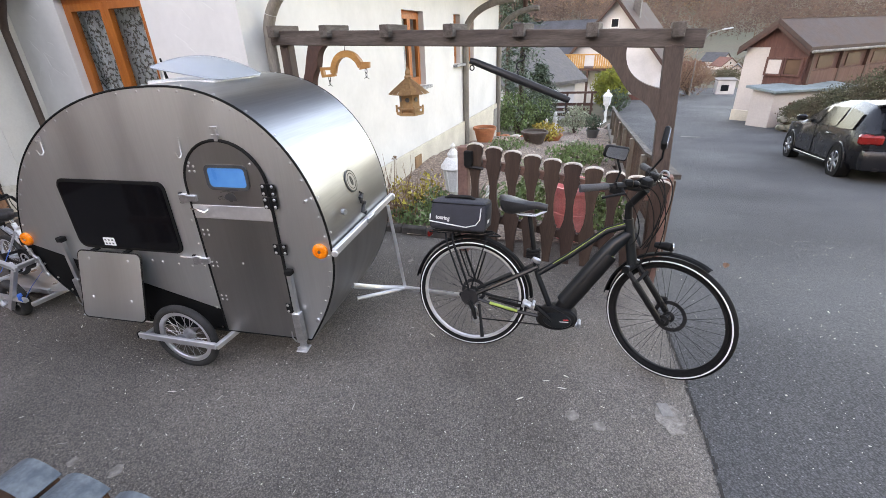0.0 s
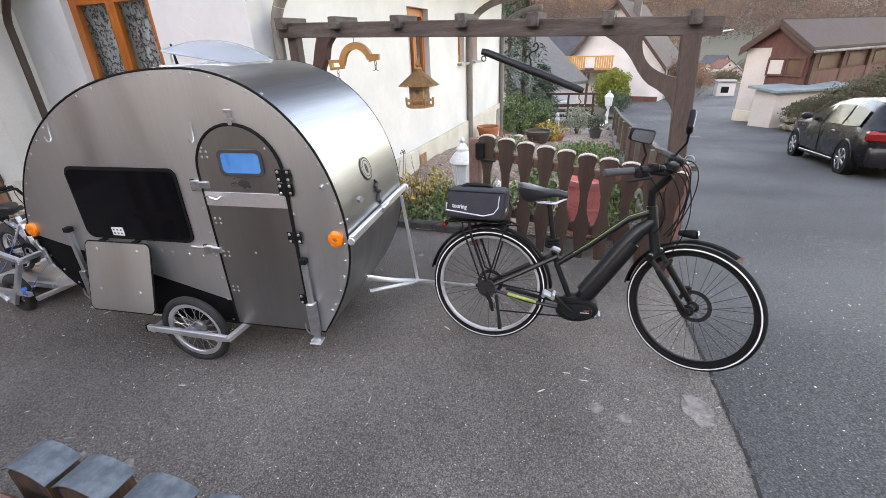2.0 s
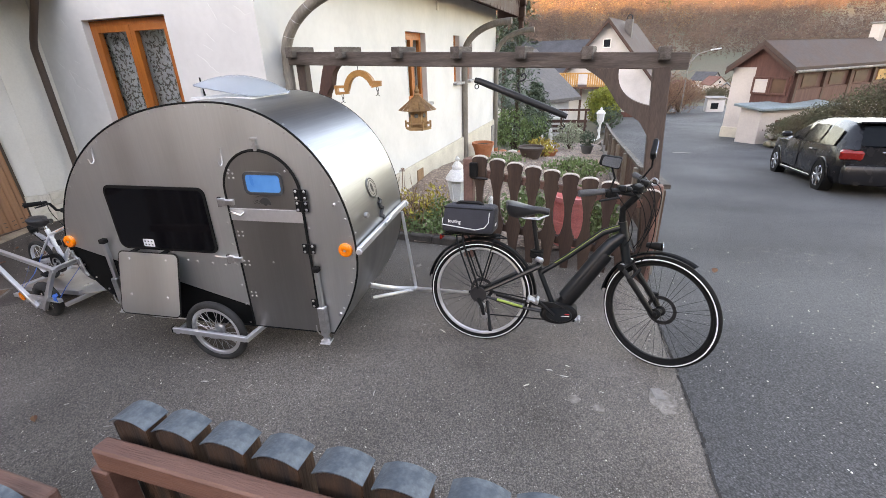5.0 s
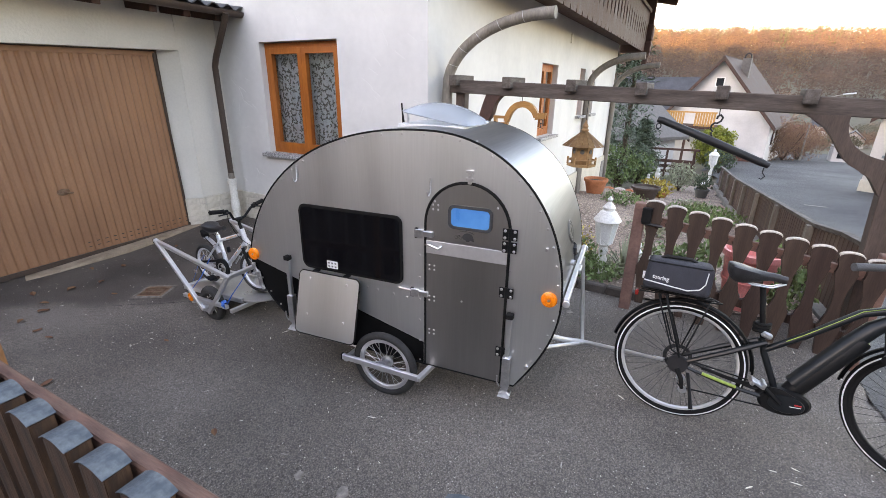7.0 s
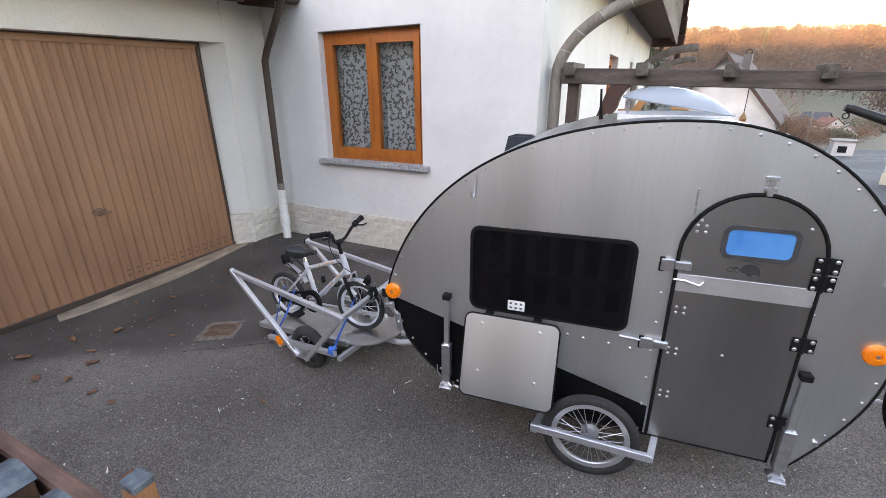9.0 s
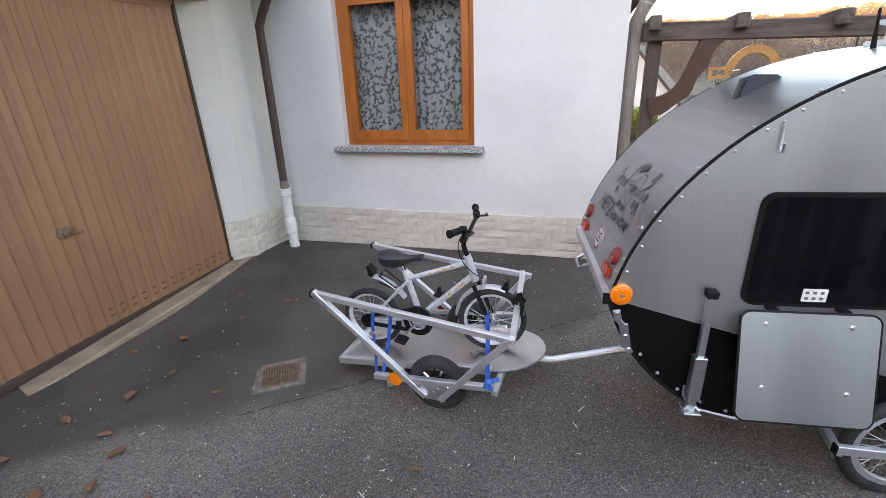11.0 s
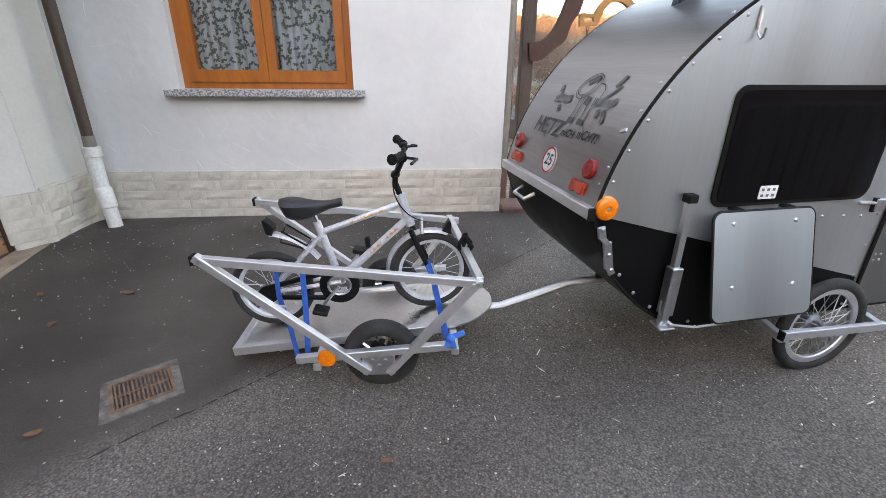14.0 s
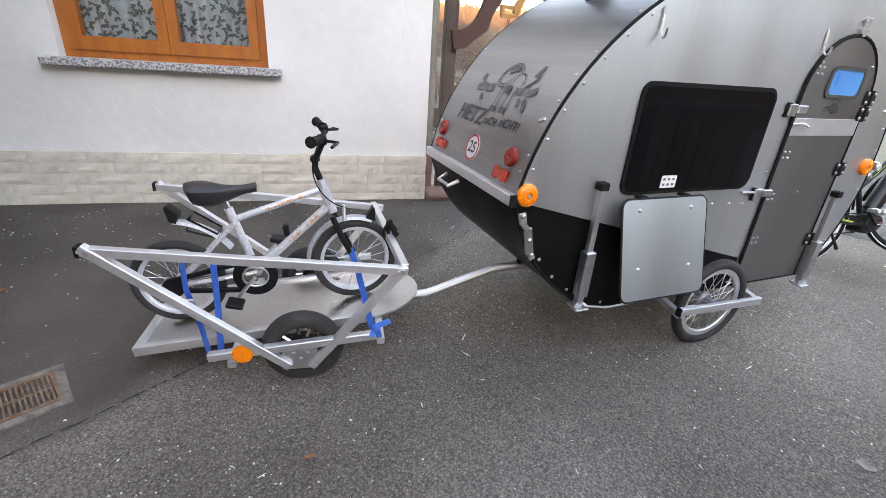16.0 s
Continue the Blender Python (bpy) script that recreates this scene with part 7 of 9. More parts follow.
# balcony braces: timber poles that bend outwards, along the side wall
for k, (b, z0, zt) in enumerate(((0.28, 0.0, 1.81), (6.7, -0.95, 1.85), (9.95, -1.2, 1.82))):
    out = [(3.185, b, z0), (3.185, b, zt * 0.5), (3.185, b, zt)] + [(4.215 - 1.03 * math.cos(radians(a)), b, zt + 0.05 + 0.63 * math.sin(radians(a))) for a in range(8, 95, 6)]
    ob = thing("curved_pole", HOUSE, "grey-brown curved timber pole beside the house wall", "pole", group="curved poles")
    part("pole", tube(B(), out, 0.052 if k == 0 else 0.07, 12), GREY_PIPE, ob)
    if k == 0:
        for a in range(20, 90, 14):
            c = Vector((4.215 - 1.03 * math.cos(radians(a)), b, zt + 0.05 + 0.63 * math.sin(radians(a))))
            part("wire_tie", tube(B(), [c + Vector((0.054 * math.cos(q) * math.cos(radians(a)), 0.056 * math.sin(q), -0.054 * math.cos(q) * math.sin(radians(a)) * 1)) for q in [j * math.tau / 12 for j in range(12)]], 0.002, 4, True), STEEL, ob)
    else:
        part("foot", tube(B(), [(3.185, b, z0 - 0.1), (3.185, b, z0 + 0.4)], 0.085, 12), TERRACOTTA if k else GREY_PIPE, ob, "reddish foot sleeve")
solo("red_post_foot", tube(B(), [(3.185, 0.28, 0.05), (3.185, 0.28, 0.42)], 0.06, 12), RED_STONE, "reddish sleeve at the foot of the corner pole", "sleeve", HOUSE)
solo("corner_slab", box(B(), (3.36, 0.06, 0.09), (0.46, 0.30, 0.12), bevel=0.015), RED_STONE, "low reddish edging stone at the house corner", "edging", HOUSE)

bal = thing("balcony", HOUSE, "dark timber balcony with fretted boards under the eaves", "balcony")
part("floor_slab", box(B(), (3.36, 5.9, 3.12), (0.5, 9.9, 0.14)), DARK_TIMBER, bal, "dark boarded underside", smooth=False)
part("outer_beam", beam(B(), (3.66, 0.9, 3.02), (3.66, 10.9, 3.02), 0.10, 0.16), DARK_TIMBER, bal)
for k in range(31):
    y = 0.75 + 0.33 * k
    pr = []
    for j in range(13):
        t = j / 12
        pr.append((y - 0.14 - 0.035 * math.sin(t * 9.4), 2.86 + 1.0 * t))
    pr2 = [(2 * y - a, b) for a, b in pr][::-1]
    part("fretted_board", prism(B(), pr + pr2, 3.71, 3.74, "yz"), DARK_TIMBER, bal, smooth=False)
part("hand_rail", beam(B(), (3.72, 0.6, 3.88), (3.72, 10.9, 3.88), 0.12, 0.08), DARK_TIMBER, bal)
ev = thing("eaves", HOUSE, "dark brown timber eaves with carved beam ends", "eaves", kind="structure")
for y in (0.5, 3.5, 6.6, 9.6, 11.0):
    part("beam_end", box(B(), (3.6, y, 4.3), (1.5, 0.16, 0.2), (0, 12, 0), bevel=0.01), DARK_TIMBER, ev)
part("roof_soffit", box(B(), (3.6, 5.6, 4.55), (2.3, 12.2, 0.06), (0, 14, 0)), DARK_TIMBER, ev, smooth=False)
part("roof_tiles", box(B(), (3.6, 5.6, 4.64), (2.4, 12.4, 0.10), (0, 14, 0)), ROOF_BROWN, ev, smooth=False)
for z, w in ((2.62, 0.14), (2.95, 0.2), (3.35, 0.24)):
    part("end_post", box(B(), (3.78, 10.5, z), (w, w, 0.42), bevel=0.03), DARK_TIMBER, ev)
part("end_beam", box(B(), (3.5, 10.4, 2.98), (0.8, 0.2, 0.26), bevel=0.02), DARK_TIMBER, ev)
part("end_panel", box(B(), (3.56, 10.55, 3.6), (0.62, 0.1, 1.2), bevel=0.02), DARK_TIMBER, ev)

# ---- the garden gate and fence of wavy boards ----
def wavy_board(w, h, thick, waves=2.6, amp=0.02, phase=0.0):
    """A fretted board: a rounded head, then two bellied lengths that end in small lips."""
    cuts = [(0.0, 0.030), (0.10, 0.026), (0.22, 0.014), (0.30, 0.004), (0.335, 0.0), (0.345, 0.012), (0.42, 0.026), (0.52, 0.032), (0.60, 0.028), (0.68, 0.014), (0.735, 0.002), (0.745, 0.010), (0.78, 0.013), (0.83, 0.004), (0.838, 0.0), (h + 0.02, 0.0)]
    cuts = [(z * h / 0.858, c * amp / 0.028) for z, c in cuts]
    left = [(-w / 2 + c, min(z, h)) for z, c in cuts]
    right = [(w / 2 - c, min(z, h)) for z, c in cuts]
    top = [(w / 2 * math.cos(radians(a)), h + 0.028 * math.sin(radians(a))) for a in range(15, 166, 15)]
    return right + top + left[::-1]


gate = thing("garden_gate", PERGOLA @ pose(0, -0.24, 0.125), "dark brown wooden garden gate of wavy boards", "gate")
gb = mesh_of(prism(B(), wavy_board(0.140, 0.89, 0.03, 1.75, 0.036, 2.4), -0.018, 0.018, bevel=0.003), FENCE_WOOD)
# thin pale arc on each board head paints the light catching its edge
gt = mesh_of(prism(B(), [(0.070 * math.cos(radians(a)), 0.894 + 0.029 * math.sin(radians(a))) for a in range(0, 181, 15)] + [(0.068 * math.cos(radians(a)), 0.886 + 0.028 * math.sin(radians(a))) for a in range(180, -1, -15)], -0.020, 0.020), FENCE_RIM_LIT)
for k in range(10):
    x = 1.98 + 0.161 * k
    z = -0.025 - 0.0245 * k
    b_ = part("board", gb, None, gate, m=pose(x, -0.03, z))
    part("rim_highlight", gt, None, b_, "thin pale strip painting the highlight on the board top")
for z in (0.24, 0.72):
    part("rail", beam(B(), (1.88, 0.015, z + 0.02), (3.46, 0.015, z - 0.20), 0.045, 0.07), FENCE_WOOD if z < 0.5 else RED_STONE, gate)
part("gate_post", beam(B(), (1.87, 0.0, -0.12), (1.87, 0.0, 0.86), 0.09, 0.09, 0.006, (0, 1, 0)), RED_STONE, gate, "reddish brown gate post")
part("gate_post", beam(B(), (3.47, 0.03, -0.35), (3.47, 0.03, 0.70), 0.09, 0.09, 0.006, (0, 1, 0)), RED_STONE, gate, "reddish brown gate post")
part("letter_holder", box(B(), (1.93, -0.06, 0.77), (0.075, 0.05, 0.13), bevel=0.008), MATT_BLACK, gate, "black box on the gate post")
part("gate_hinge", tube(B(), [(1.90, -0.055, 0.70), (2.06, -0.06, 0.69)], 0.012, 8), IRON, gate, "black iron hinge")

fence = thing("road_fence", None, "long brown board fence on a low wall beside the road", "fence")
board = mesh_of(box(B(), (0, 0, 0.36), (0.119, 0.02, 0.72), bevel=0.004), ROAD_BOARD)
for k in range(130):
    y = 4.05 + 0.122 * k
    z = 0.5 * (road_z(y) + garden_z(y)) + 0.10
    part("board", board, None, fence, m=pose(fence_x(y), y, z, 0, 0, 83.6))
ys = [4.0 + 1.0 * i for i in range(17)]
for a, b in zip(ys, ys[1:]):
    za, zb = [0.5 * (road_z(y) + garden_z(y)) for y in (a, b)]
    part("cap_rail", beam(B(), (fence_x(a), a, za + 0.85), (fence_x(b), b, zb + 0.85), 0.08, 0.04), GREY_WOOD, fence, "greyed cap rail")
    if int(a) % 2 == 0:
        part("post", beam(B(), (fence_x(a) - 0.05, a, za - 0.1), (fence_x(a) - 0.05, a, za + 0.84), 0.07, 0.07, 0.004, (0, 1, 0)), GREY_PIPE, fence, "greyed fence post")
    part("low_wall", beam(B(), (fence_x(a) - 0.06, a, za - 0.08), (fence_x(b) - 0.06, b, zb - 0.08), 0.14, 0.42), CONCRETE, fence, "low pale wall")

# ---- things hung on the pergola ----
def hung(x, z, y=0.0):
    return PERGOLA @ pose(x, y, z)


yk = thing("ox_yoke", hung(0.665, 1.63), "honey-coloured wooden yoke hung from the pergola beam", "yoke")
arc = [(-0.13, -0.055), (-0.12, 0.01), (-0.07, 0.072), (0.0, 0.098), (0.07, 0.078), (0.12, 0.02), (0.15, -0.02)]
cur = bezier((-0.145, -0.07), (-0.115, 0.13), (0.10, 0.15), (0.155, -0.02), 16)
up_, dn = [], []
for i, p in enumerate(cur):
    a, b = Vector(cur[max(0, i - 1)]), Vector(cur[min(16, i + 1)])
    d = (b - a).normalized()
    n = Vector((-d.y, d.x)) * 0.026
    up_.append(tuple(Vector(p) + n))
    dn.append(tuple(Vector(p) - n))
part("bow", prism(B(), up_ + dn[::-1], -0.025, 0.025, bevel=0.004), HONEY_WOOD, yk)
part("arm", prism(B(), [(0.14, -0.045), (0.24, -0.03), (0.245, 0.02), (0.16, 0.02)], -0.02, 0.02, bevel=0.003), HONEY_WOOD, yk)
part("loop_arm", ring_prism(B(), [(-0.27, -0.11), (-0.13, -0.10), (-0.13, -0.02), (-0.28, -0.02)], [(-0.245, -0.085), (-0.16, -0.08), (-0.16, -0.045), (-0.25, -0.045)], -0.02, 0.02), HONEY_WOOD, yk, smooth=False)
for x, z in ((-0.20, -0.10), (0.20, -0.035)):
    lnk = tube(B(), [(x + 0.011 * math.cos(q), 0, z - 0.022 + 0.022 * math.sin(q)) for q in [k * math.tau / 10 for k in range(10)]], 0.003, 5, True)
    tube(lnk, [(x, 0.011 * math.cos(q), z - 0.055 + 0.02 * math.sin(q)) for q in [k * math.tau / 10 for k in range(10)]], 0.003, 5, True)
    tube(lnk, [(x - 0.025, 0, z - 0.085), (x, 0, z - 0.075), (x + 0.025, 0, z - 0.088)], 0.003, 5)
    part("chain", lnk, IRON, yk, "small iron chain")
part("hanger", tube(B(), [(0.0, 0, 0.085), (0.0, 0, 0.17)], 0.003, 5), IRON, yk)

bh = thing("bird_feeder", hung(1.28, 1.197), "hexagonal wooden bird feeder house hung from the beam", "bird feeder")
hexp = lambda r: [(r * math.cos(radians(60 * k + 12)), r * math.sin(radians(60 * k + 12))) for k in range(6)]
part("floor", prism(B(), hexp(0.128), 0.0, 0.022, "xy", bevel=0.003), BIRD_WOOD, bh)
part("chamber", prism(B(), hexp(0.092), 0.02, 0.215, "xy"), BIRD_WOOD, bh, smooth=False)
for k in range(6):
    a0, a1 = radians(60 * k + 12), radians(60 * k + 72)
    p0, p1 = Vector((0.122 * math.cos(a0), 0.122 * math.sin(a0), 0)), Vector((0.122 * math.cos(a1), 0.122 * math.sin(a1), 0))
    part("fence_rail", beam(B(), p0 + Vector((0, 0, 0.06)), p1 + Vector((0, 0, 0.06)), 0.012, 0.012, 0.001), BIRD_WOOD, bh)
    part("fence_post", beam(B(), p0 + Vector((0, 0, 0.02)), p0 + Vector((0, 0, 0.085)), 0.016, 0.016, 0.001), BIRD_WOOD, bh)
    mid = radians(60 * k + 42)
    part("hole", disc(B(), (0, 0, 0), 0.020, 0.012, "z", 16), GREY_PRINT, bh, "round dark entry hole", m=pose(0.0778 * math.cos(mid), 0.0778 * math.sin(mid), 0.135, 0, 90, 60 * k + 42))
for k in range(18):
    a, b = radians(20 * k), radians(20 * k + 19)
    bm = B()
    v = [Vector((0.186 * math.cos(a), 0.186 * math.sin(a), 0.185)), Vector((0.186 * math.cos(b), 0.186 * math.sin(b), 0.185)), Vector((0.02 * math.cos(b), 0.02 * math.sin(b), 0.318)), Vector((0.02 * math.cos(a), 0.02 * math.sin(a), 0.318))]
    f_ = bm.faces.new([bm.verts.new(p) for p in v])
    bmesh.ops.solidify(bm, geom=[f_], thickness=0.008)
    part("shingle", bm, BIRD_WOOD, bh, smooth=False)
part("finial", lathe(B(), [(0.03, 0.310), (0.034, 0.325), (0.020, 0.338), (0.026, 0.355), (0.02, 0.372), (0.006, 0.395), (0.003, 0.41)], 14), BIRD_WOOD, bh)
part("hanger", tube(B(), [(0, 0, 0.39), (0, 0, 0.60)], 0.0035, 5), IRON, bh)

sb_ = thing("swingletree", hung(2.26, 1.497), "dark wooden swingletree hung askew from an iron hook", "swingletree")
part("bar", tube(B(), [(-0.40, 0, 0.145), (-0.36, 0, 0.135), (0.0, 0, 0.0), (0.38, 0, -0.145), (0.43, 0, -0.165)], [0.024, 0.028, 0.033, 0.028, 0.022], 12), IRON, sb_)
part("eye_ring", tube(B(), [(-0.385 + 0.018 * math.cos(q), 0, 0.09 + 0.02 * math.sin(q)) for q in [k * math.tau / 12 for k in range(12)]], 0.005, 6, True), IRON, sb_)
part("hook", tube(B(), [(0.40, 0, -0.18), (0.40, 0, -0.22), (0.42, 0, -0.245), (0.40, 0, -0.27), (0.385, 0, -0.26)], 0.005, 6), IRON, sb_)
part("hanger_hook", tube(B(), [(0.01, 0, 0.03), (0.0, 0, 0.06)] + [(0.02 - 0.03 * math.cos(q), 0, 0.10 + 0.035 * math.sin(q)) for q in [-1.2, -0.4, 0.4, 1.2, 1.9]] + [(0.04 + 0.02 * math.cos(q), 0, 0.17 + 0.025 * math.sin(q)) for q in [-1.0, 0.2, 1.4, 2.5, 3.4]], 0.0075, 8), IRON, sb_, "S-shaped iron hook")
part("hanger", tube(B(), [(0.03, 0, 0.19), (0.03, 0, 0.28)], 0.004, 5), IRON, sb_)

# ---- garden bed ----
soil = sheet([-2.9 + 0.25 * i for i in range(26)], [4.1 + 0.25 * i for i in range(70)], lambda x, y: x < fence_x(y) - 0.1 and x > -2.85 + 0.185 * (y - 4.2) and y > 4.375 - 0.14 * (x + 2.335) + 0.02, 0.03)
solo("gravel_bed", soil, GRAVEL, "reddish gravel garden bed beside the house", "garden bed", kind="structure")
edg = thing("bed_edging", PERGOLA, "dark stone edging along the front of the garden bed", "edging")
for k in range(6):
    part("edging_stone", box(B(), (0.45 + 0.27 * k, -0.03, 0.045), (0.262, 0.08, 0.10), (0, 0, 0.6 * (k % 3 - 1)), bevel=0.012), DARK_EDGE, edg)

rngp = random.Random(11)


def gz(x, y):
    return ground_z(x, y) + 0.03


def shrub(name, x, y, r, h, count, size, material, label, category, z=None, stretch=1.6):
    x -= 0.014 * max(0, y - 5)
    ob = thing(name, pose(x, y, gz(x, y) if z is None else z), label, category)
    bm = B()
    for k in range(5):
        a = k * 1.26 + rngp.random()
        tube(bm, [(0, 0, -0.02), (r * 0.3 * math.cos(a), r * 0.3 * math.sin(a), h * 0.35), (r * 0.55 * math.cos(a), r * 0.55 * math.sin(a), h * 0.7)], [0.02 * r * 2, 0.013 * r * 2, 0.006 * r * 2], 5)
    part("stem_clump", bm, BARK, ob)
    part("foliage", leaves(B(), (0, 0, h * 0.55), (r, r, h * 0.5), count, size, rngp, shell=0.6, stretch=stretch), material, ob, smooth=False)
    return ob


shrub("ground_cover", -1.15, 4.50, 0.30, 0.20, 520, 0.05, LEAF_GREEN, "low green and yellow ground cover plants", "plant")
shrub("ground_cover", -1.30, 4.62, 0.30, 0.42, 420, 0.05, LEAF_YELLOW, "low yellow-leaved bedding plant", "plant")
shrub("ground_cover", -0.80, 4.42, 0.24, 0.15, 380, 0.05, LEAF_GREEN, "low green ground cover beside the edging", "plant")
shrub("ground_cover", -0.62, 4.75, 0.26, 0.20, 320, 0.05, LEAF_GREY, "grey-green bedding plant in the bed", "plant")
shrub("bedding_plant", 1.05, 10.4, 0.75, 0.32, 900, 0.09, LEAF_GREEN, "spreading green bedding plants behind the gate", "plant")
shrub("bedding_plant", -0.1, 5.2, 0.45, 0.35, 500, 0.07, LEAF_GREEN, "green bedding plant behind the gate", "plant")
shrub("bedding_plant", 0.75, 5.0, 0.35, 0.5, 500, 0.07, LEAF_GREEN, "dark green shrub behind the gate", "plant")
shrub("yellow_flowers", 0.30, 13.2, 0.45, 0.50, 620, 0.08, LEAF_YELLOW, "yellow autumn leaves in a bowl planter", "plant")
shrub("grey_shrub", 1.45, 18.2, 0.62, 0.95, 900, 0.09, LEAF_GREY, "rounded grey-green variegated shrub", "shrub")
shrub("leafy_shrub", -0.75, 17.6, 0.7, 1.5, 1100, 0.12, LEAF_GREEN, "leafy green shrub beside the house corner", "shrub")
shrub("leafy_shrub", 0.05, 19.0, 0.6, 1.3, 900, 0.12, LEAF_GREEN, "leafy green shrub in the garden", "shrub")
shrub("leafy_shrub", -1.5, 18.2, 0.8, 1.0, 900, 0.12, LEAF_GREEN, "leafy green shrub at the house corner", "shrub")
shrub("dark_shrub", 3.9, 25.2, 0.7, 1.1, 700, 0.13, NEEDLE, "dark evergreen shrub near the lamp", "shrub")
shrub("round_thuja", 4.0, 28.3, 0.98, 2.05, 6500, 0.12, LEAF_LIME, "rounded yellow-green thuja bush", "bush")

# dry stems beside the camper's nose
st_ = thing("dry_flower_plant", pose(-1.62, 4.45, 0.0), "leafless brown flower stems in the bed", "plant")
bm = B()
for k in range(60):
    a, l = rngp.uniform(0, 6.28), rngp.uniform(0.15, 0.72)
    x, y = rngp.uniform(-0.3, 0.5), rngp.uniform(-0.12, 0.2)
    tube(bm, [(x, y, 0), (x + 0.05 * math.cos(a), y + 0.05 * math.sin(a), l * 0.6), (x + 0.12 * math.cos(a), y + 0.12 * math.sin(a), l)], [0.004, 0.003, 0.0015], 4)
part("stem_clump", bm, TWIG, st_)
part("dry_leaves", leaves(B(), (0.1, 0.0, 0.16), (0.42, 0.16, 0.16), 420, 0.035, rngp, shell=0.9), TWIG, st_, smooth=False)
part("seed_head", leaves(B(), (0.28, 0.02, 0.72), (0.03, 0.03, 0.03), 40, 0.02, rngp, shell=0.9), TWIG, st_, smooth=False)
part("seed_stem", tube(B(), [(0.24, 0.0, 0.0), (0.25, 0.02, 0.4), (0.28, 0.02, 0.72)], [0.006, 0.005, 0.004], 5), TWIG, st_)

shrub("ground_cover", -0.95, 4.60, 0.18, 0.36, 300, 0.045, LEAF_GREEN, "green leafy plant beside the lantern", "plant")
shrub("flowering_plant", -1.05, 4.78, 0.2, 0.5, 200, 0.05, LEAF_YELLOW, "yellow autumn plant at the house plinth", "plant")
shrub("leafy_plant", 0.05, 4.35, 0.20, 0.55, 420, 0.06, LEAF_GREEN, "green leafy plant behind the gate boards", "plant")
shrub("leafy_plant", 0.75, 4.25, 0.22, 0.5, 420, 0.06, LEAF_GREEN, "green leafy plant behind the gate boards", "plant")
shrub("low_heather", 0.0, 8.2, 0.5, 0.25, 420, 0.07, LEAF_GREY, "low grey-green heather in the gravel", "plant")
shrub("low_heather", -0.55, 10.2, 0.45, 0.25, 380, 0.07, LEAF_GREEN, "low green plant in the gravel", "plant")
shrub("low_heather", 1.2, 12.6, 0.5, 0.22, 380, 0.07, LEAF_GREY, "low grey-green plant in the gravel", "plant")

# tall-leaved plant
yu = thing("yucca", pose(-0.55, 4.75, gz(-0.55, 4.75)), "grey-green sword-leaved yucca behind the lantern", "plant")
for k in range(22):
    a, l, t = rngp.uniform(0, 6.28), rngp.uniform(0.35, 0.6), rngp.uniform(0.15, 0.75)
    d = Vector((math.cos(a), math.sin(a), 0))
    s = Vector((-d.y, d.x, 0))
    bm = B()
    prev = None
    for i in range(6):
        u = i / 5
        c = d * (l * t * u * (0.6 + 0.6 * u)) + Vector((0, 0, l * u * (1 - 0.35 * t * u)))
        w = 0.022 * (1 - u) ** 0.7 + 0.001
        row = [bm.verts.new(c - s * w), bm.verts.new(c + s * w)]
        if prev:
            bm.faces.new((prev[0], row[0], row[1], prev[1]))
        prev = row
    part("leaf", bm, LEAF_GREY, yu)

# white garden lantern on its pedestal
def lantern(name, x, y, scale, label):
    ob = thing(name, pose(x, y, gz(x, y)) @ Matrix.Scale(scale, 4), label, "lantern")
    part("pedestal", lathe(B(), [(0.075, 0), (0.08, 0.02), (0.05, 0.04), (0.032, 0.07), (0.042, 0.12), (0.028, 0.16), (0.04, 0.20), (0.03, 0.235), (0.055, 0.26)], 16), WHITE_PAINT, ob)
    part("lamp_glass", lathe(B(), [(0.055, 0.26), (0.088, 0.46)], 6), WHITE, ob, "frosted lantern panes", smooth=False)
    for k in range(6):
        a = k * math.tau / 6
        part("glazing_bar", tube(B(), [(0.058 * math.cos(a), 0.058 * math.sin(a), 0.26), (0.091 * math.cos(a), 0.091 * math.sin(a), 0.46)], 0.006, 5), WHITE_PAINT, ob)
    part("hood", lathe(B(), [(0.108, 0.455), (0.104, 0.47), (0.062, 0.53), (0.045, 0.54), (0.05, 0.565), (0.028, 0.595), (0.012, 0.61), (0.022, 0.63), (0.004, 0.655)], 12), WHITE_PAINT, ob, "white domed hood")
    return ob


lantern("garden_lantern", -0.77, 4.70, 1.30, "white cast garden lantern on a short pedestal")
ls = thing("lamp_statue", VALLEY @ pose(3.15, 22.3, garden_z(22.3)) @ Matrix.Scale(0.84, 4), "white garden lamp on a turned white pedestal", "garden lamp")
part("pedestal", tube(B(), [(0, 0, -0.1), (0, 0, 0.06), (0, 0, 0.12), (0.015, 0, 0.4), (-0.02, 0, 0.62), (0.015, 0, 0.85), (0, 0, 1.05)], [0.26, 0.23, 0.10, 0.05, 0.085, 0.05, 0.11], 10), WHITE_PAINT, ls)
part("foot", box(B(), (0, 0, 0.0), (0.62, 0.62, 0.16), bevel=0.02), WHITE_PAINT, ls, "square white foot")
part("lamp_box", lathe(B(), [(0.12, 1.05), (0.18, 1.08), (0.215, 1.52), (0.19, 1.55)], 6), WHITE, ls, smooth=False)
part("hood", lathe(B(), [(0.25, 1.52), (0.24, 1.57), (0.14, 1.70), (0.06, 1.73), (0.07, 1.80), (0.01, 1.88)], 8), WHITE_PAINT, ls, smooth=False)


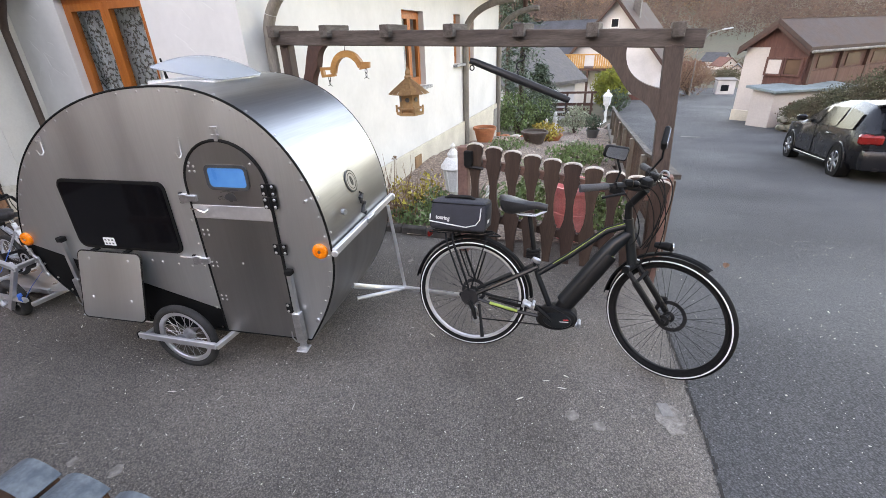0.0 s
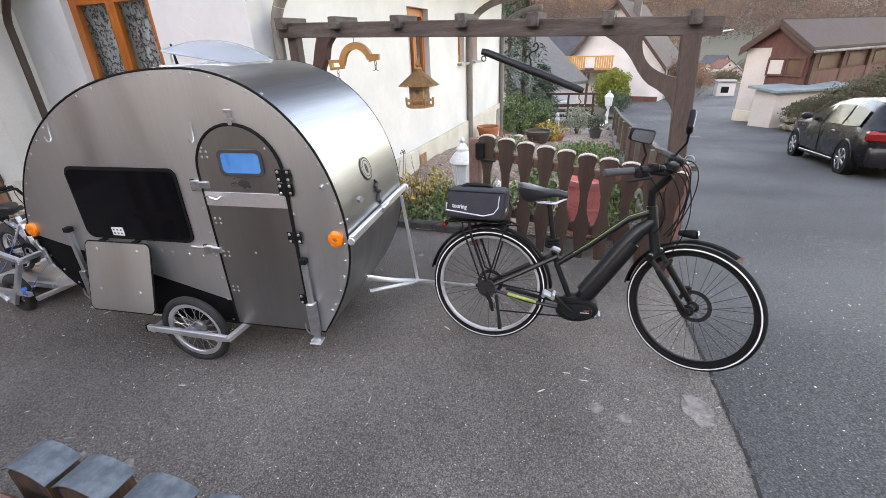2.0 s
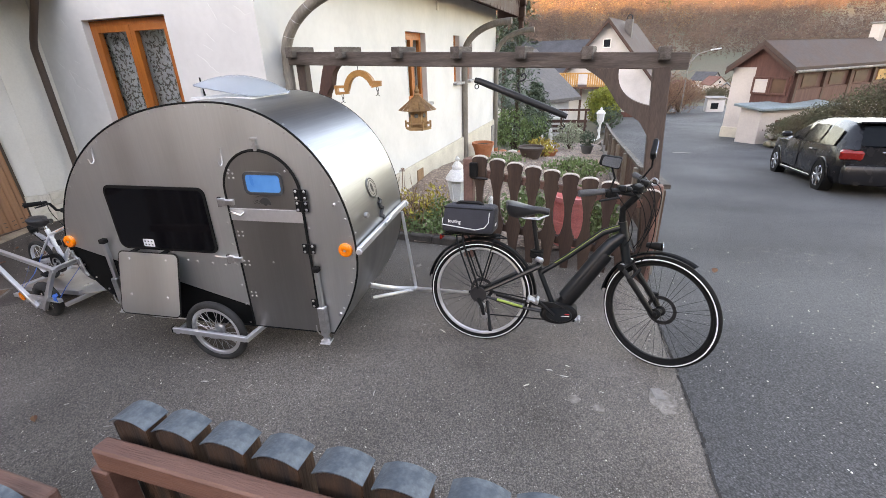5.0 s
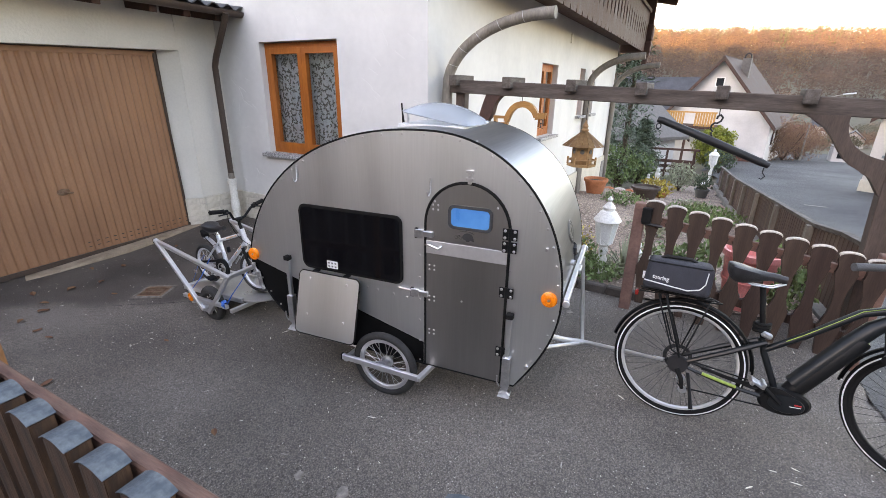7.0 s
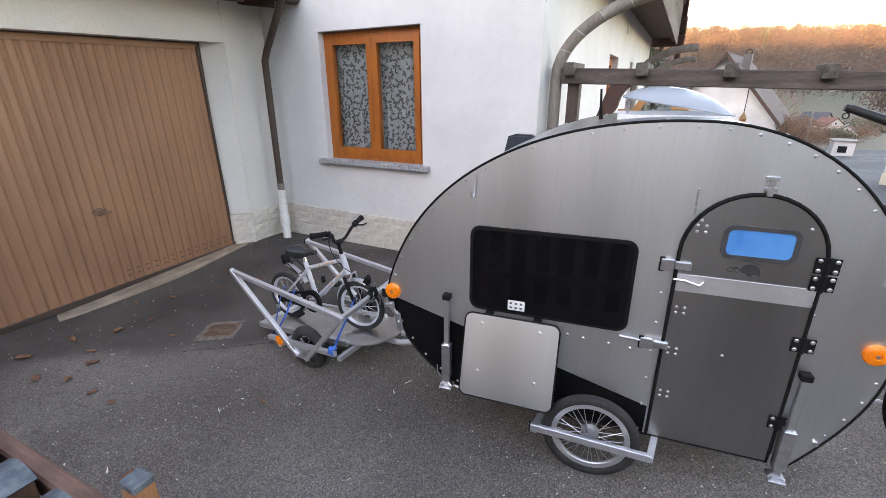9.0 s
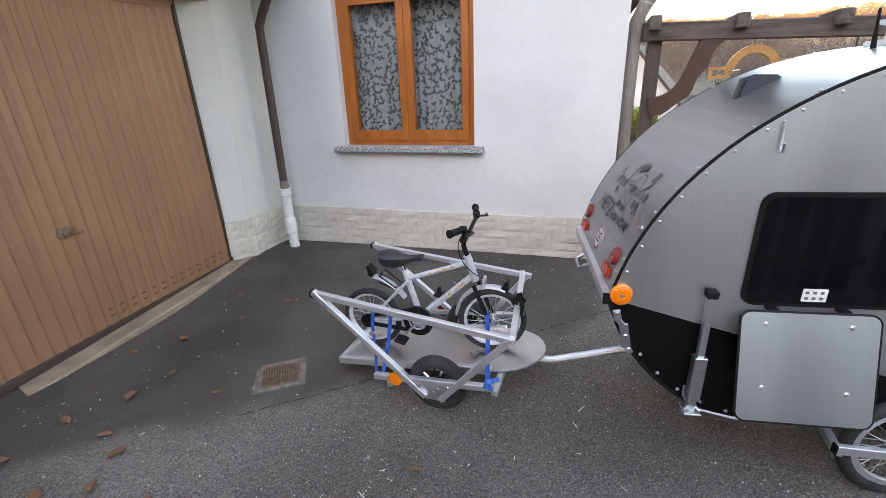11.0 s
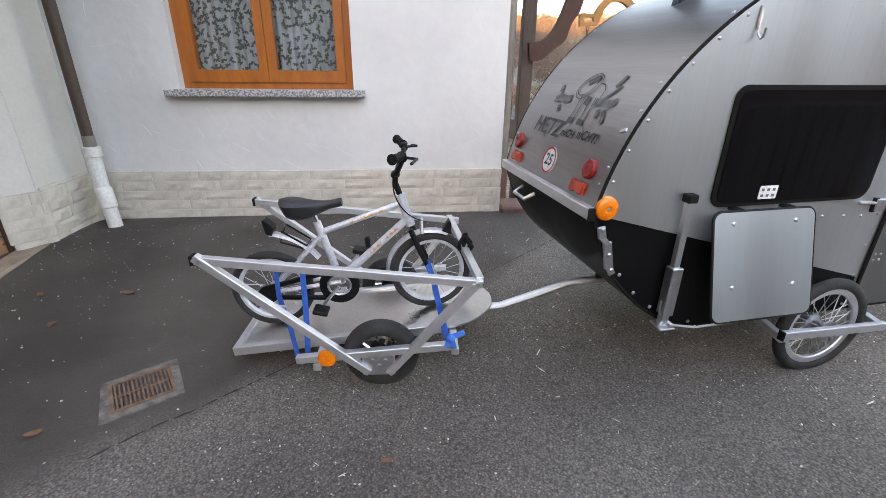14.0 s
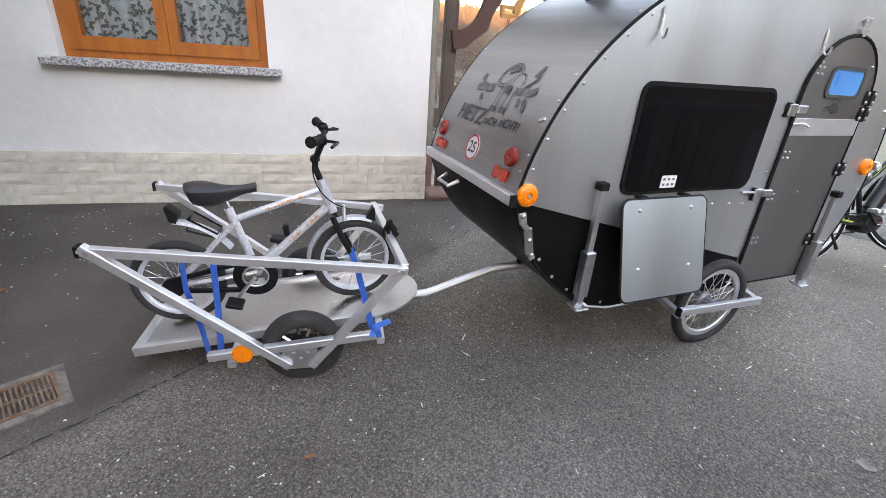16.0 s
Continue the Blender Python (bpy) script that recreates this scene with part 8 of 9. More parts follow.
def pot(name, x, y, r, h, material, label, z=None, plant=None):
    x -= 0.014 * max(0, y - 5)
    ob = thing(name, pose(x, y, gz(x, y) if z is None else z), label, "flower pot")
    part("vessel", lathe(B(), [(r * 0.68, 0), (r * 0.95, h * 0.82), (r * 1.04, h * 0.83), (r * 1.04, h), (r * 0.92, h), (r * 0.86, h * 0.80), (0.01, h * 0.78)], 24), material, ob)
    part("soil", disc(B(), (0, 0, h * 0.80), r * 0.88, 0.02, "z", 20), BARK, ob, "dark soil")
    return ob


pot("terracotta_pot", -1.19, 11.1, 0.27, 0.36, TERRACOTTA, "terracotta flower pot at the house wall")
pot("bowl_planter", 0.0, 12.2, 0.34, 0.30, OLD_WOOD_UP, "wide dark bowl planter")
pot("terracotta_bowl", 0.55, 15.2, 0.32, 0.2, TERRACOTTA, "low terracotta bowl in the bed")
pot("dark_pot", 1.90, 16.2, 0.22, 0.30, GREY_PRINT, "dark pot with a clipped shrub")
shrub("clipped_shrub", 1.90, 16.2, 0.26, 0.55, 420, 0.07, NEEDLE, "small clipped dark green shrub in a pot", "shrub", z=gz(1.90, 16.2) + 0.2)
tub = thing("red_tub", pose(0.47, 4.30, -0.06, 0, 0, 20), "faded red plastic tub behind the gate boards", "tub")
part("vessel", lathe(B(), [(0.15, 0), (0.21, 0.56), (0.235, 0.57), (0.235, 0.62), (0.21, 0.62), (0.19, 0.52), (0.01, 0.50)], 28), RED_TUB, tub)
part("rim_band", lathe(B(), [(0.192, 0.33), (0.200, 0.335), (0.203, 0.36), (0.198, 0.365)], 28, close=False), RED_TUB, tub)
for x, y, s, lab in ((0.78, 18.6, 0.85, "white stone garden figure"), (0.45, 18.2, 0.6, "pale stone garden figure"), (-0.35, 4.95, 0.42, "white stone garden figure behind the gate")):
    bm = lathe(B(), [(0.19, 0), (0.20, 0.08), (0.13, 0.12), (0.15, 0.28), (0.10, 0.48), (0.13, 0.60), (0.055, 0.70), (0.08, 0.78), (0.07, 0.86), (0.02, 0.91)], 14)
    for v in bm.verts:
        v.co += Vector((0.04 * noise.noise(v.co * 4), 0.04 * noise.noise(v.co * 4 + Vector((9, 0, 0))), 0))
        v.co *= s
    solo("garden_figure", bm, WHITE_PAINT, lab, "figure", pose(x - 0.014 * y, y, gz(x, y)), group="garden figures")
for k in range(7):
    x, y = -1.25 + 0.32 * (k % 4) + 0.1 * rngp.random(), 14.0 + 0.5 * (k // 4) + 0.3 * rngp.random()
    r = rngp.uniform(0.12, 0.24)
    solo("garden_stone", ball(B(), (0, 0, r * 0.5), r, 2, (1.2, 1, 0.75), 0.35, k), TERRACOTTA if k % 2 else STONE, "reddish rounded garden stone in the bed", "stone", pose(x - 0.014 * y, y, gz(x, y) - 0.03), group="garden stones")

# ---- near fences in the foreground: boards with zinc caps, red-brown rails ----
def cap_mesh(w, d, over):
    bm = B()
    n = 8
    rows = []
    for i in range(n + 1):
        t = i / n * 2 - 1
        rows.append([bm.verts.new((t * w / 2, y, 0.020 * (1 - t * t))) for y in (-d / 2, d / 2)])
    for a, b in zip(rows, rows[1:]):
        bm.faces.new((a[0], b[0], b[1], a[1]))
    for v in bm.verts:
        v.co.z += 0.002 * noise.noise(v.co * 30)
    bmesh.ops.recalc_face_normals(bm, faces=bm.faces)
    bmesh.ops.solidify(bm, geom=list(bm.faces), thickness=-0.003)
    return mesh_of(bm, ZINC)


def picket_fence(m, count, first, pitch, rail_y, label, rail_mat, board_mat, top=1.0, skip=(), rail_w=0.05):
    ob = thing("picket_fence", m, label, "fence")
    bw, bd = 0.118, 0.062
    bm = prism(B(), [(bw / 2, 0.12), (bw / 2, top)] + [(t * bw / 2, top + 0.018 * (1 - t * t)) for t in (0.6, 0.2, -0.2, -0.6)] + [(-bw / 2, top), (-bw / 2, 0.12)], -bd / 2, bd / 2, bevel=0.002)
    board = mesh_of(bm, board_mat)
    cap = cap_mesh(bw + 0.008, bd + 0.010, 0.01)
    rg = random.Random(count)
    for k in range(count):
        if k in skip:
            continue
        b_ = part("board", board, None, ob, m=pose(first + k * pitch, 0, rg.uniform(-0.004, 0.004), 0, rg.uniform(-0.6, 0.6), rg.uniform(-1.5, 1.5)))
        part("zinc_cap", cap, None, b_, "dented weathered zinc cap", m=pose(0, 0, top + 0.006))
    for z in (top - 0.055, 0.38):
        part("rail", beam(B(), (first - 0.06, rail_y, z), (first + (count - 1) * pitch + 0.08, rail_y, z), rail_w, 0.07, 0.006), rail_mat, ob, "painted red-brown rail")
    return ob


pf_ = picket_fence(pose(-0.966, 0.580, -0.034, 0, 0, -4.8), 9, 0.075, 0.153, -0.078, "red-brown garden gate of zinc-capped boards", RAIL_RED, PLANK_ORANGE)
part("frame_post", box(B(), (0.02, -0.078, 0.55), (0.062, 0.062, 0.72), bevel=0.005), RAIL_RED, pf_, "red-brown frame post")
part("frame_brace", beam(B(), (0.12, -0.078, 0.42), (0.9, -0.078, 0.86), 0.05, 0.06), RAIL_RED, pf_)
pf2 = picket_fence(pose(-3.705, 0.564, -0.066, 0, 0, -5.5), 15, 0.0, 0.190, 0.069, "red-brown fence of zinc-capped boards with its rail outside", RAIL_PALE, PLANK_ORANGE, rail_w=0.043)
part("fence_post", box(B(), (0.870, 0.115, 0.565), (0.052, 0.046, 0.944), bevel=0.005), POST_TAN, pf2, "orange-tan post")
part("post_cap", box(B(), (0.870, 0.115, 1.040), (0.052, 0.046, 0.022), bevel=0.004), ZINC, pf2, "zinc cap")

# ---- across the road: parked car, banked hedge, shed, barn house ----
def hatchback(m):
    """A black compact hatchback: x forward, origin on the road between the rear wheels."""
    ob = thing("parked_car", m, "black compact hatchback parked at the roadside", "car")
    L0, L1, half = -0.72, 3.50, 0.88
    n = 34
    bm = B()
    rings = []
    for i in range(n + 1):
        t = i / n
        x = L0 + (L1 - L0) * t
        end = min(1, min(t, 1 - t) * 9)
        w = half * (0.80 + 0.20 * end ** 0.5)
        zl = 0.20 + 0.10 * (1 - min(1, min(t, 1 - t) * 8))
        belt = 0.90 - 0.05 * t
        if t < 0.10:
            roof = 0.95 + (1.36 - 0.95) * sstep(0.0, 0.10, t)
        elif t < 0.55:
            roof = 1.36 + 0.08 * math.sin((t - 0.10) / 0.45 * math.pi)
        elif t < 0.80:
            roof = 1.36 - 0.42 * sstep(0.55, 0.82, t)
        else:
            roof = 0.96 - 0.26 * sstep(0.78, 1.0, t) ** 1.5
        roof = max(roof, belt * (1 - 0.25 * sstep(0.8, 1, t)) if t > 0.8 else belt)
        rw_ = w * (0.74 if 0.05 < t < 0.78 else 0.9)
        ring = [(-w * 0.88, zl), (-w, zl + 0.14), (-w * 1.01, 0.62), (-w * 0.97, belt), (-rw_ * 1.02, max(belt, roof - 0.10)), (-rw_ * 0.86, roof - 0.015), (0, roof), (rw_ * 0.86, roof - 0.015), (rw_ * 1.02, max(belt, roof - 0.10)), (w * 0.97, belt), (w * 1.01, 0.62), (w, zl + 0.14), (w * 0.88, zl), (0, zl)]
        rings.append([bm.verts.new((x, y, z)) for y, z in ring])
    for a, b in zip(rings, rings[1:]):
        for k in range(14):
            bm.faces.new((a[k], a[(k + 1) % 14], b[(k + 1) % 14], b[k]))
    bm.faces.new(rings[0][::-1])
    bm.faces.new(rings[-1])
    body = part("body", bm, CAR_BLACK, ob, "glossy black bodywork")
    for s in (-1, 1):
        for x0, x1, z1a, z1b in ((-0.28, 0.40, 1.22, 1.29), (0.46, 1.30, 1.30, 1.29), (1.36, 2.05, 1.28, 1.07)):
            bm = B()
            q = [(x0, 0.94), (x1, 0.925), (x1 - 0.02, z1b), (x0 + 0.06, z1a)]
            vs = []
            for x, z in q:
                k = (z - 0.90) / (1.33 - 0.90)
                y = half * (0.985 + (0.755 - 0.985) * min(1, k)) + 0.012
                vs.append(bm.verts.new((x, s * y, z)))
            f_ = bm.faces.new(vs)
            bmesh.ops.solidify(bm, geom=[f_], thickness=0.006)
            part("side_window", bm, CAR_GLASS, ob, "tinted side window", smooth=False)
        part("tail_light", box(B(), (L0 + 0.045, s * 0.70, 0.80), (0.14, 0.34, 0.17), (0, -14, -s * 12), bevel=0.03), RED_LENS, ob, "red tail light")
        part("door_mirror", box(B(), (2.02, s * 0.98, 1.02), (0.12, 0.2, 0.13), bevel=0.04), CAR_BLACK, ob)
        part("sill_trim", box(B(), (1.35, s * 0.885, 0.26), (1.9, 0.03, 0.06), bevel=0.01), CAR_BLACK, ob)
        part("door_line", box(B(), (1.33, s * 0.893, 0.62), (0.012, 0.012, 0.62)), RUBBER, ob)
        part("door_handle", box(B(), (0.62, s * 0.90, 0.80), (0.18, 0.03, 0.035), bevel=0.01), CAR_BLACK, ob)
        for x in (0.0, 2.76):
            wv = part("wheel", lathe(B(), [(0.20, -0.10), (0.315, -0.10), (0.325, -0.06), (0.325, 0.06), (0.315, 0.10), (0.20, 0.10)], 32, m=pose(x, s * 0.80, 0.325, 90, 0, 0)), RUBBER, ob, "alloy road wheel")
            part("rim", lathe(B(), [(0.21, 0.085), (0.20, 0.105), (0.19, 0.085)], 32, m=pose(x, s * 0.80, 0.325, 90 * -s, 0, 0), close=False), CAR_ALLOY, wv)
            part("rim_face", disc(B(), (x, s * 0.86, 0.325), 0.19, 0.02, "y", 24), GREY_PRINT, wv)
            for k in range(7):
                a = k * math.tau / 7
                part("rim_spoke", beam(B(), (x, s * 0.895, 0.325), (x + 0.195 * math.cos(a), s * 0.895, 0.325 + 0.195 * math.sin(a)), 0.055, 0.03, 0.008, (0, 1, 0)), CAR_ALLOY, wv)
            part("wheel_arch", tube(B(), [(x + 0.365 * math.cos(radians(a)), s * 0.885, 0.325 + 0.365 * math.sin(radians(a))) for a in range(-12, 193, 12)], 0.014, 6), CAR_BLACK, ob)
    bm = B()
    f_ = bm.faces.new([bm.verts.new(p) for p in ((L0 - 0.005, -0.62, 0.97), (L0 - 0.005, 0.62, 0.97), (L0 + 0.30, 0.52, 1.31), (L0 + 0.30, -0.52, 1.31))])
    bmesh.ops.solidify(bm, geom=[f_], thickness=0.012)
    part("rear_window", bm, CAR_GLASS, ob, "tinted rear window", smooth=False)
    part("spoiler", box(B(), (L0 + 0.36, 0, 1.36), (0.22, 1.2, 0.035), (0, 4, 0), bevel=0.012), CAR_BLACK, ob)
    part("bumper", box(B(), (L0 - 0.01, 0, 0.45), (0.22, 1.62, 0.38), bevel=0.08, segs=2), CAR_BLACK, ob)
    part("chrome_strip", box(B(), (L0 - 0.03, 0, 0.86), (0.03, 0.60, 0.03), bevel=0.006), CHROME, ob, "chrome strip")
    npl = part("number_plate", box(B(), (L0 - 0.035, -0.05, 0.74), (0.02, 0.52, 0.12), bevel=0.004), WHITE, ob, "white plate with plain bars")
    part("plate_band", box(B(), (L0 - 0.047, 0.185, 0.74), (0.004, 0.045, 0.11)), BLUE_STRAP, npl)
    for k in range(4):
        part("plate_bar", box(B(), (L0 - 0.047, 0.10 - 0.085 * k, 0.74), (0.004, 0.05, 0.07)), SIGN_INK, npl)
    part("roof_aerial", tube(B(), [(0.1, 0, 1.42), (-0.1, 0, 1.6)], 0.008, 5), RUBBER, ob)
    return ob


heading = math.degrees(math.atan2(12.4 - 9.85, 6.22 - 5.78))
slope_ = math.degrees(math.atan2(road_z(12.5) - road_z(9.8), 2.75))
hatchback(VALLEY @ Matrix.Translation((5.86, 9.88, road_z(9.9) - 0.06)) @ pose(0, 0, 0, 0, 0, heading) @ pose(0, 0, 0, 0, -slope_, 0) @ pose(0, -0.80, 0))


def house(name, m, w, d, eave, ridge, wall, roof_mat, label, over=0.35, gable_mat=None, windows=(), kind=""):
    """A gabled house: x along the gable end (0..w), y along the ridge (0..d)."""
    ob = thing(name, m, label, "house", kind=kind)
    part("wall", prism(B(), [(0, -1.5), (w, -1.5), (w, eave), (0, eave)], 0, d), wall, ob, smooth=False)
    part("gable", prism(B(), [(0, eave), (w, eave), (w / 2, ridge)], 0.0, d), gable_mat or wall, ob, smooth=False)
    run = math.hypot(w / 2, ridge - eave)
    ux, uz = (w / 2) / run, (ridge - eave) / run
    for s in (0, 1):
        e = (-over * ux, eave - over * uz)
        tp = (w / 2 + 0.02, ridge + 0.02)
        poly = [e, tp, (tp[0], tp[1] + 0.16), (e[0], e[1] + 0.16)]
        if s:
            poly = [(w - a, b) for a, b in poly]
        r_ = part("roof", prism(B(), poly, -over, d + over), roof_mat, ob, "pitched tiled roof", smooth=False)
        barge = [e, tp, (tp[0], tp[1] - 0.14), (e[0], e[1] - 0.14)]
        if s:
            barge = [(w - a, b) for a, b in barge]
        part("barge_board", prism(B(), barge, -over - 0.03, -over + 0.01), DARK_TIMBER, r_, smooth=False)
    for x, z, ww, hh in windows:
        wn_ = part("window", box(B(), (x, -0.02, z), (ww, 0.06, hh)), WHITE_PAINT, ob, smooth=False)
        part("pane", box(B(), (x, -0.055, z), (ww - 0.12, 0.03, hh - 0.12)), CAR_GLASS, wn_, smooth=False)
    return ob


# barn house with timber gable; its gable end looks up the road
A = Vector((8.25, 21.9, -1.72))
BARN = VALLEY @ Matrix.Translation(A) @ pose(0, 0, 0, 0, 0, math.degrees(math.atan2(-2.4, 1.9)))
barn = house("barn_house", BARN, 2.25, 14.0, 2.80, 3.62, PALE_WALL, ROOF_BROWN, "pale rendered barn house with red-brown timber gable and dark roof", 0.24, RED_TIMBER)
part("timber_storey", prism(B(), [(0.92, 1.35), (2.28, 1.35), (2.28, 2.80), (0.92, 2.80)], -0.03, 0.5), RED_TIMBER, barn, "red-brown timber storey", smooth=False)
for x in (1.24, 1.90):
    wv = part("window", box(B(), (x, -0.05, 2.12), (0.50, 0.06, 0.50)), PALE_WALL if x < 1.5 else BROWN_GLASS, barn, "infill window", smooth=False)
    part("window_frame", ring_prism(B(), [(x - 0.32, 1.80), (x + 0.32, 1.80), (x + 0.32, 2.46), (x - 0.32, 2.46)], [(x - 0.25, 1.87), (x + 0.25, 1.87), (x + 0.25, 2.40), (x - 0.25, 2.40)], -0.11, -0.03), RED_TIMBER, wv, smooth=False)
part("veranda", box(B(), (2.30, 7.0, 1.62), (0.16, 13.6, 0.75)), RED_TIMBER, barn, "timber veranda front", smooth=False)
for k in range(7):
    part("veranda_post", box(B(), (2.33, 0.2 + 2.0 * k, 1.95), (0.14, 0.14, 1.6)), DARK_TIMBER, barn)
    part("veranda_infill", box(B(), (2.30, 1.2 + 2.0 * k, 2.28), (0.05, 1.0, 0.42)), PINE_BOARD if k > 2 else BROWN_GLASS, barn, smooth=False)
part("veranda_back", box(B(), (2.275, 7.0, 2.36), (0.04, 13.6, 0.84)), RED_TIMBER, barn, "brown boards under the eaves", smooth=False)
part("gutter", tube(B(), [(2.52, -0.24, 2.66), (2.52, 14.2, 2.66)], 0.05, 8), CONCRETE, barn, "pale metal gutter")
for y in (8.5,):
    ch_ = part("chimney", box(B(), (1.12, y, 3.9), (0.4, 0.4, 1.0), bevel=0.02), PALE_WALL, barn, "rendered chimney")
    part("chimney_cap", box(B(), (1.12, y, 4.42), (0.5, 0.5, 0.08), bevel=0.01), CONCRETE, ch_)
part("plinth", box(B(), (1.12, -0.02, 0.15), (2.25, 0.1, 0.5)), GARDEN_PLINTH, barn, smooth=False)
part("cellar_window", box(B(), (0.85, -0.03, 0.75), (0.16, 0.05, 0.36)), CAR_GLASS, barn)

SHED = VALLEY @ Matrix.Translation((8.05, 19.8, -1.62)) @ pose(0, 0, 0, 0, 0, math.degrees(math.atan2(-0.8, 0.35)))
sh = thing("flat_shed", SHED, "small pale shed with a flat blue-grey roof", "shed")
part("wall", box(B(), (0.45, 1.7, 0.35), (0.95, 3.4, 1.9)), PALE_WALL, sh, smooth=False)
part("roof", box(B(), (0.45, 1.7, 1.36), (1.35, 3.8, 0.09), (0, 4, 0), bevel=0.01), mat("blue_grey_felt", (0.20, 0.25, 0.26), 0.7, scale=1.5, fine=20), sh, "flat felt roof")
part("door", box(B(), (0.94, 1.1, 0.3), (0.04, 0.8, 1.2)), RED_TIMBER, sh, "brown shed door", smooth=False)
part("fascia", box(B(), (0.94, 1.7, 1.28), (0.06, 3.7, 0.10)), CONCRETE, sh)

MOSSY = mat("mossy_stone", (0.16, 0.16, 0.10), 0.9, col2=(0.26, 0.24, 0.20), scale=6, fine=40, bump=0.5, rand=0.2)
HEDGE = mat("brown_green_hedge", (0.075, 0.085, 0.045), 0.8, col2=(0.11, 0.085, 0.055), scale=2.0, island=0.35, bump=0)
hd_ = thing("hedge_bank", VALLEY, "clipped juniper hedge hanging over a mossy stone wall", "hedge")
bm = B()
rh = random.Random(8)
for k in range(26):
    t = k / 25
    c = (8.9 + 3.2 * t, 18.0 - 4.6 * t, road_z(18 - 4.6 * t) + 0.55 + 1.75 * t)
    leaves(bm, c, (0.6 + 0.5 * t, 0.8, 0.36 + 1.3 * t), 1700, 0.062, rh, shell=0.5)
part("foliage", bm, HEDGE, hd_, smooth=False)
for k in range(22):
    t = k / 21
    x, y = 8.45 + 3.2 * t, 17.9 - 4.6 * t
    for j in range(2):
        part("wall_stone", ball(B(), (x + rh.uniform(-0.05, 0.05), y, road_z(y) + 0.12 + 0.26 * j), 0.17, 1, (1.2, 0.9, 0.75), 0.4, k + j), MOSSY, hd_)
part("bank", prism(B(), [(8.5, 17.9), (11.8, 13.2), (16, 15), (12, 21)], -2.2, -0.75, "xy"), MEADOW, hd_, smooth=False)

# white van roof and pale garden house up on the bank
gh = thing("garden_hut", VALLEY @ pose(13.2, 16.2, -0.9, 0, 0, -38), "pale blue-grey hut behind the hedge", "hut")
part("wall", box(B(), (0, 0, 0.7), (2.4, 2.0, 1.6)), FAR_WHITE, gh, smooth=False)
part("roof", box(B(), (0, 0, 1.55), (2.8, 2.4, 0.10), (0, 5, 0), bevel=0.01), ROOF_DARK, gh)
for k in range(9):
    part("roof_slat", box(B(), (-1.0 + 0.25 * k, -0.9, 2.1), (0.07, 0.04, 1.0)), DARK_TIMBER, gh)

# ---- houses down the valley ----
H2 = VALLEY @ pose(1.84, 37.35, -3.0, 0, 0, -20)
h2 = house("white_gable_house", H2, 6.7, 10.0, 2.9, 6.85, FAR_WHITE, ROOF_BROWN, "white steep-gabled house with a brown tiled roof", 0.5, None, ((3.3, 5.4, 0.55, 0.6),))
for y in (2.4,):
    cm = part("chimney", box(B(), (4.2, y, 6.0), (0.5, 0.5, 1.9)), ROOF_GREY, h2, "grey chimney", smooth=False)
    part("chimney_hood", tube(B(), [(4.0, y, 6.95), (4.05, y, 7.2), (4.2, y, 7.28), (4.35, y, 7.2), (4.4, y, 6.95)], 0.05, 6), IRON, cm)
bl = part("balcony", box(B(), (1.6, -1.1, 2.55), (4.6, 2.2, 0.16)), DARK_TIMBER, h2, "honey-coloured timber balcony")
for k in range(30):
    if not 17 < k < 22:
        part("balcony_board", box(B(), (-0.65 + 0.155 * k, -2.2, 3.05), (0.12, 0.04, 0.85)), PINE_BOARD, bl)
part("balcony_rail", box(B(), (1.6, -2.2, 3.5), (4.7, 0.1, 0.09)), PINE_BOARD, bl)
for k in range(4):
    part("balcony_post", box(B(), (-0.5 + 1.4 * k, -2.1, 1.2), (0.14, 0.14, 2.6)), DARK_TIMBER, bl)
part("plinth", box(B(), (5.2, -0.05, 0.3), (3.0, 0.15, 0.9)), RED_TIMBER, h2, "reddish plinth", smooth=False)
for y in (1.6, 3.4, 5.4):
    wn_ = part("window", box(B(), (6.71, y, 1.9), (0.08, 0.8, 1.1)), WHITE_PAINT, h2, smooth=False)
    part("pane", box(B(), (6.75, y, 1.9), (0.04, 0.62, 0.92)), CAR_GLASS, wn_, smooth=False)
house("dark_roof_house", VALLEY @ pose(-8.0, 44.0, -3.2, 0, 0, 88) @ pose(0, -13.5, 0), 8.0, 14.0, 3.2, 6.0, FAR_WHITE, ROOF_DARK, "long house with a dark slate roof", 0.4)
house("grey_roof_barn", VALLEY @ pose(1.95, 26.4, -2.6, 0, 0, 137), 6.2, 5.0, 2.35, 4.55, FAR_WHITE, ROOF_GREY, "low outbuilding with a grey slate roof", 0.5)
arb = thing("garden_arbour", VALLEY @ pose(1.3, 24.5, garden_z(24.5)), "dark timber garden arbour with a white garden table", "arbour")
for x in (-1.2, 0.2, 1.4):
    part("post", beam(B(), (x, 0, 0), (x, 0, 1.4), 0.10, 0.10, 0.01, (0, 1, 0)), DARK_TIMBER, arb)
for z in (0.35, 0.6, 0.85):
    part("rail", beam(B(), (-1.3, 0.05, z), (1.5, 0.05, z), 0.05, 0.14), DARK_TIMBER, arb)
part("top_rail", beam(B(), (-1.4, 0.0, 1.42), (1.6, 0.0, 1.42), 0.1, 0.1), DARK_TIMBER, arb)
tb_ = thing("garden_table", VALLEY @ pose(0.9, 25.6, garden_z(25.6)), "white round garden table", "table")
part("top", disc(B(), (0, 0, 0.98), 0.7, 0.06, "z", 24), WHITE_PAINT, tb_)
part("leg", tube(B(), [(0, 0, 0), (0, 0, 0.96)], [0.25, 0.08], 10), WHITE_PAINT, tb_)

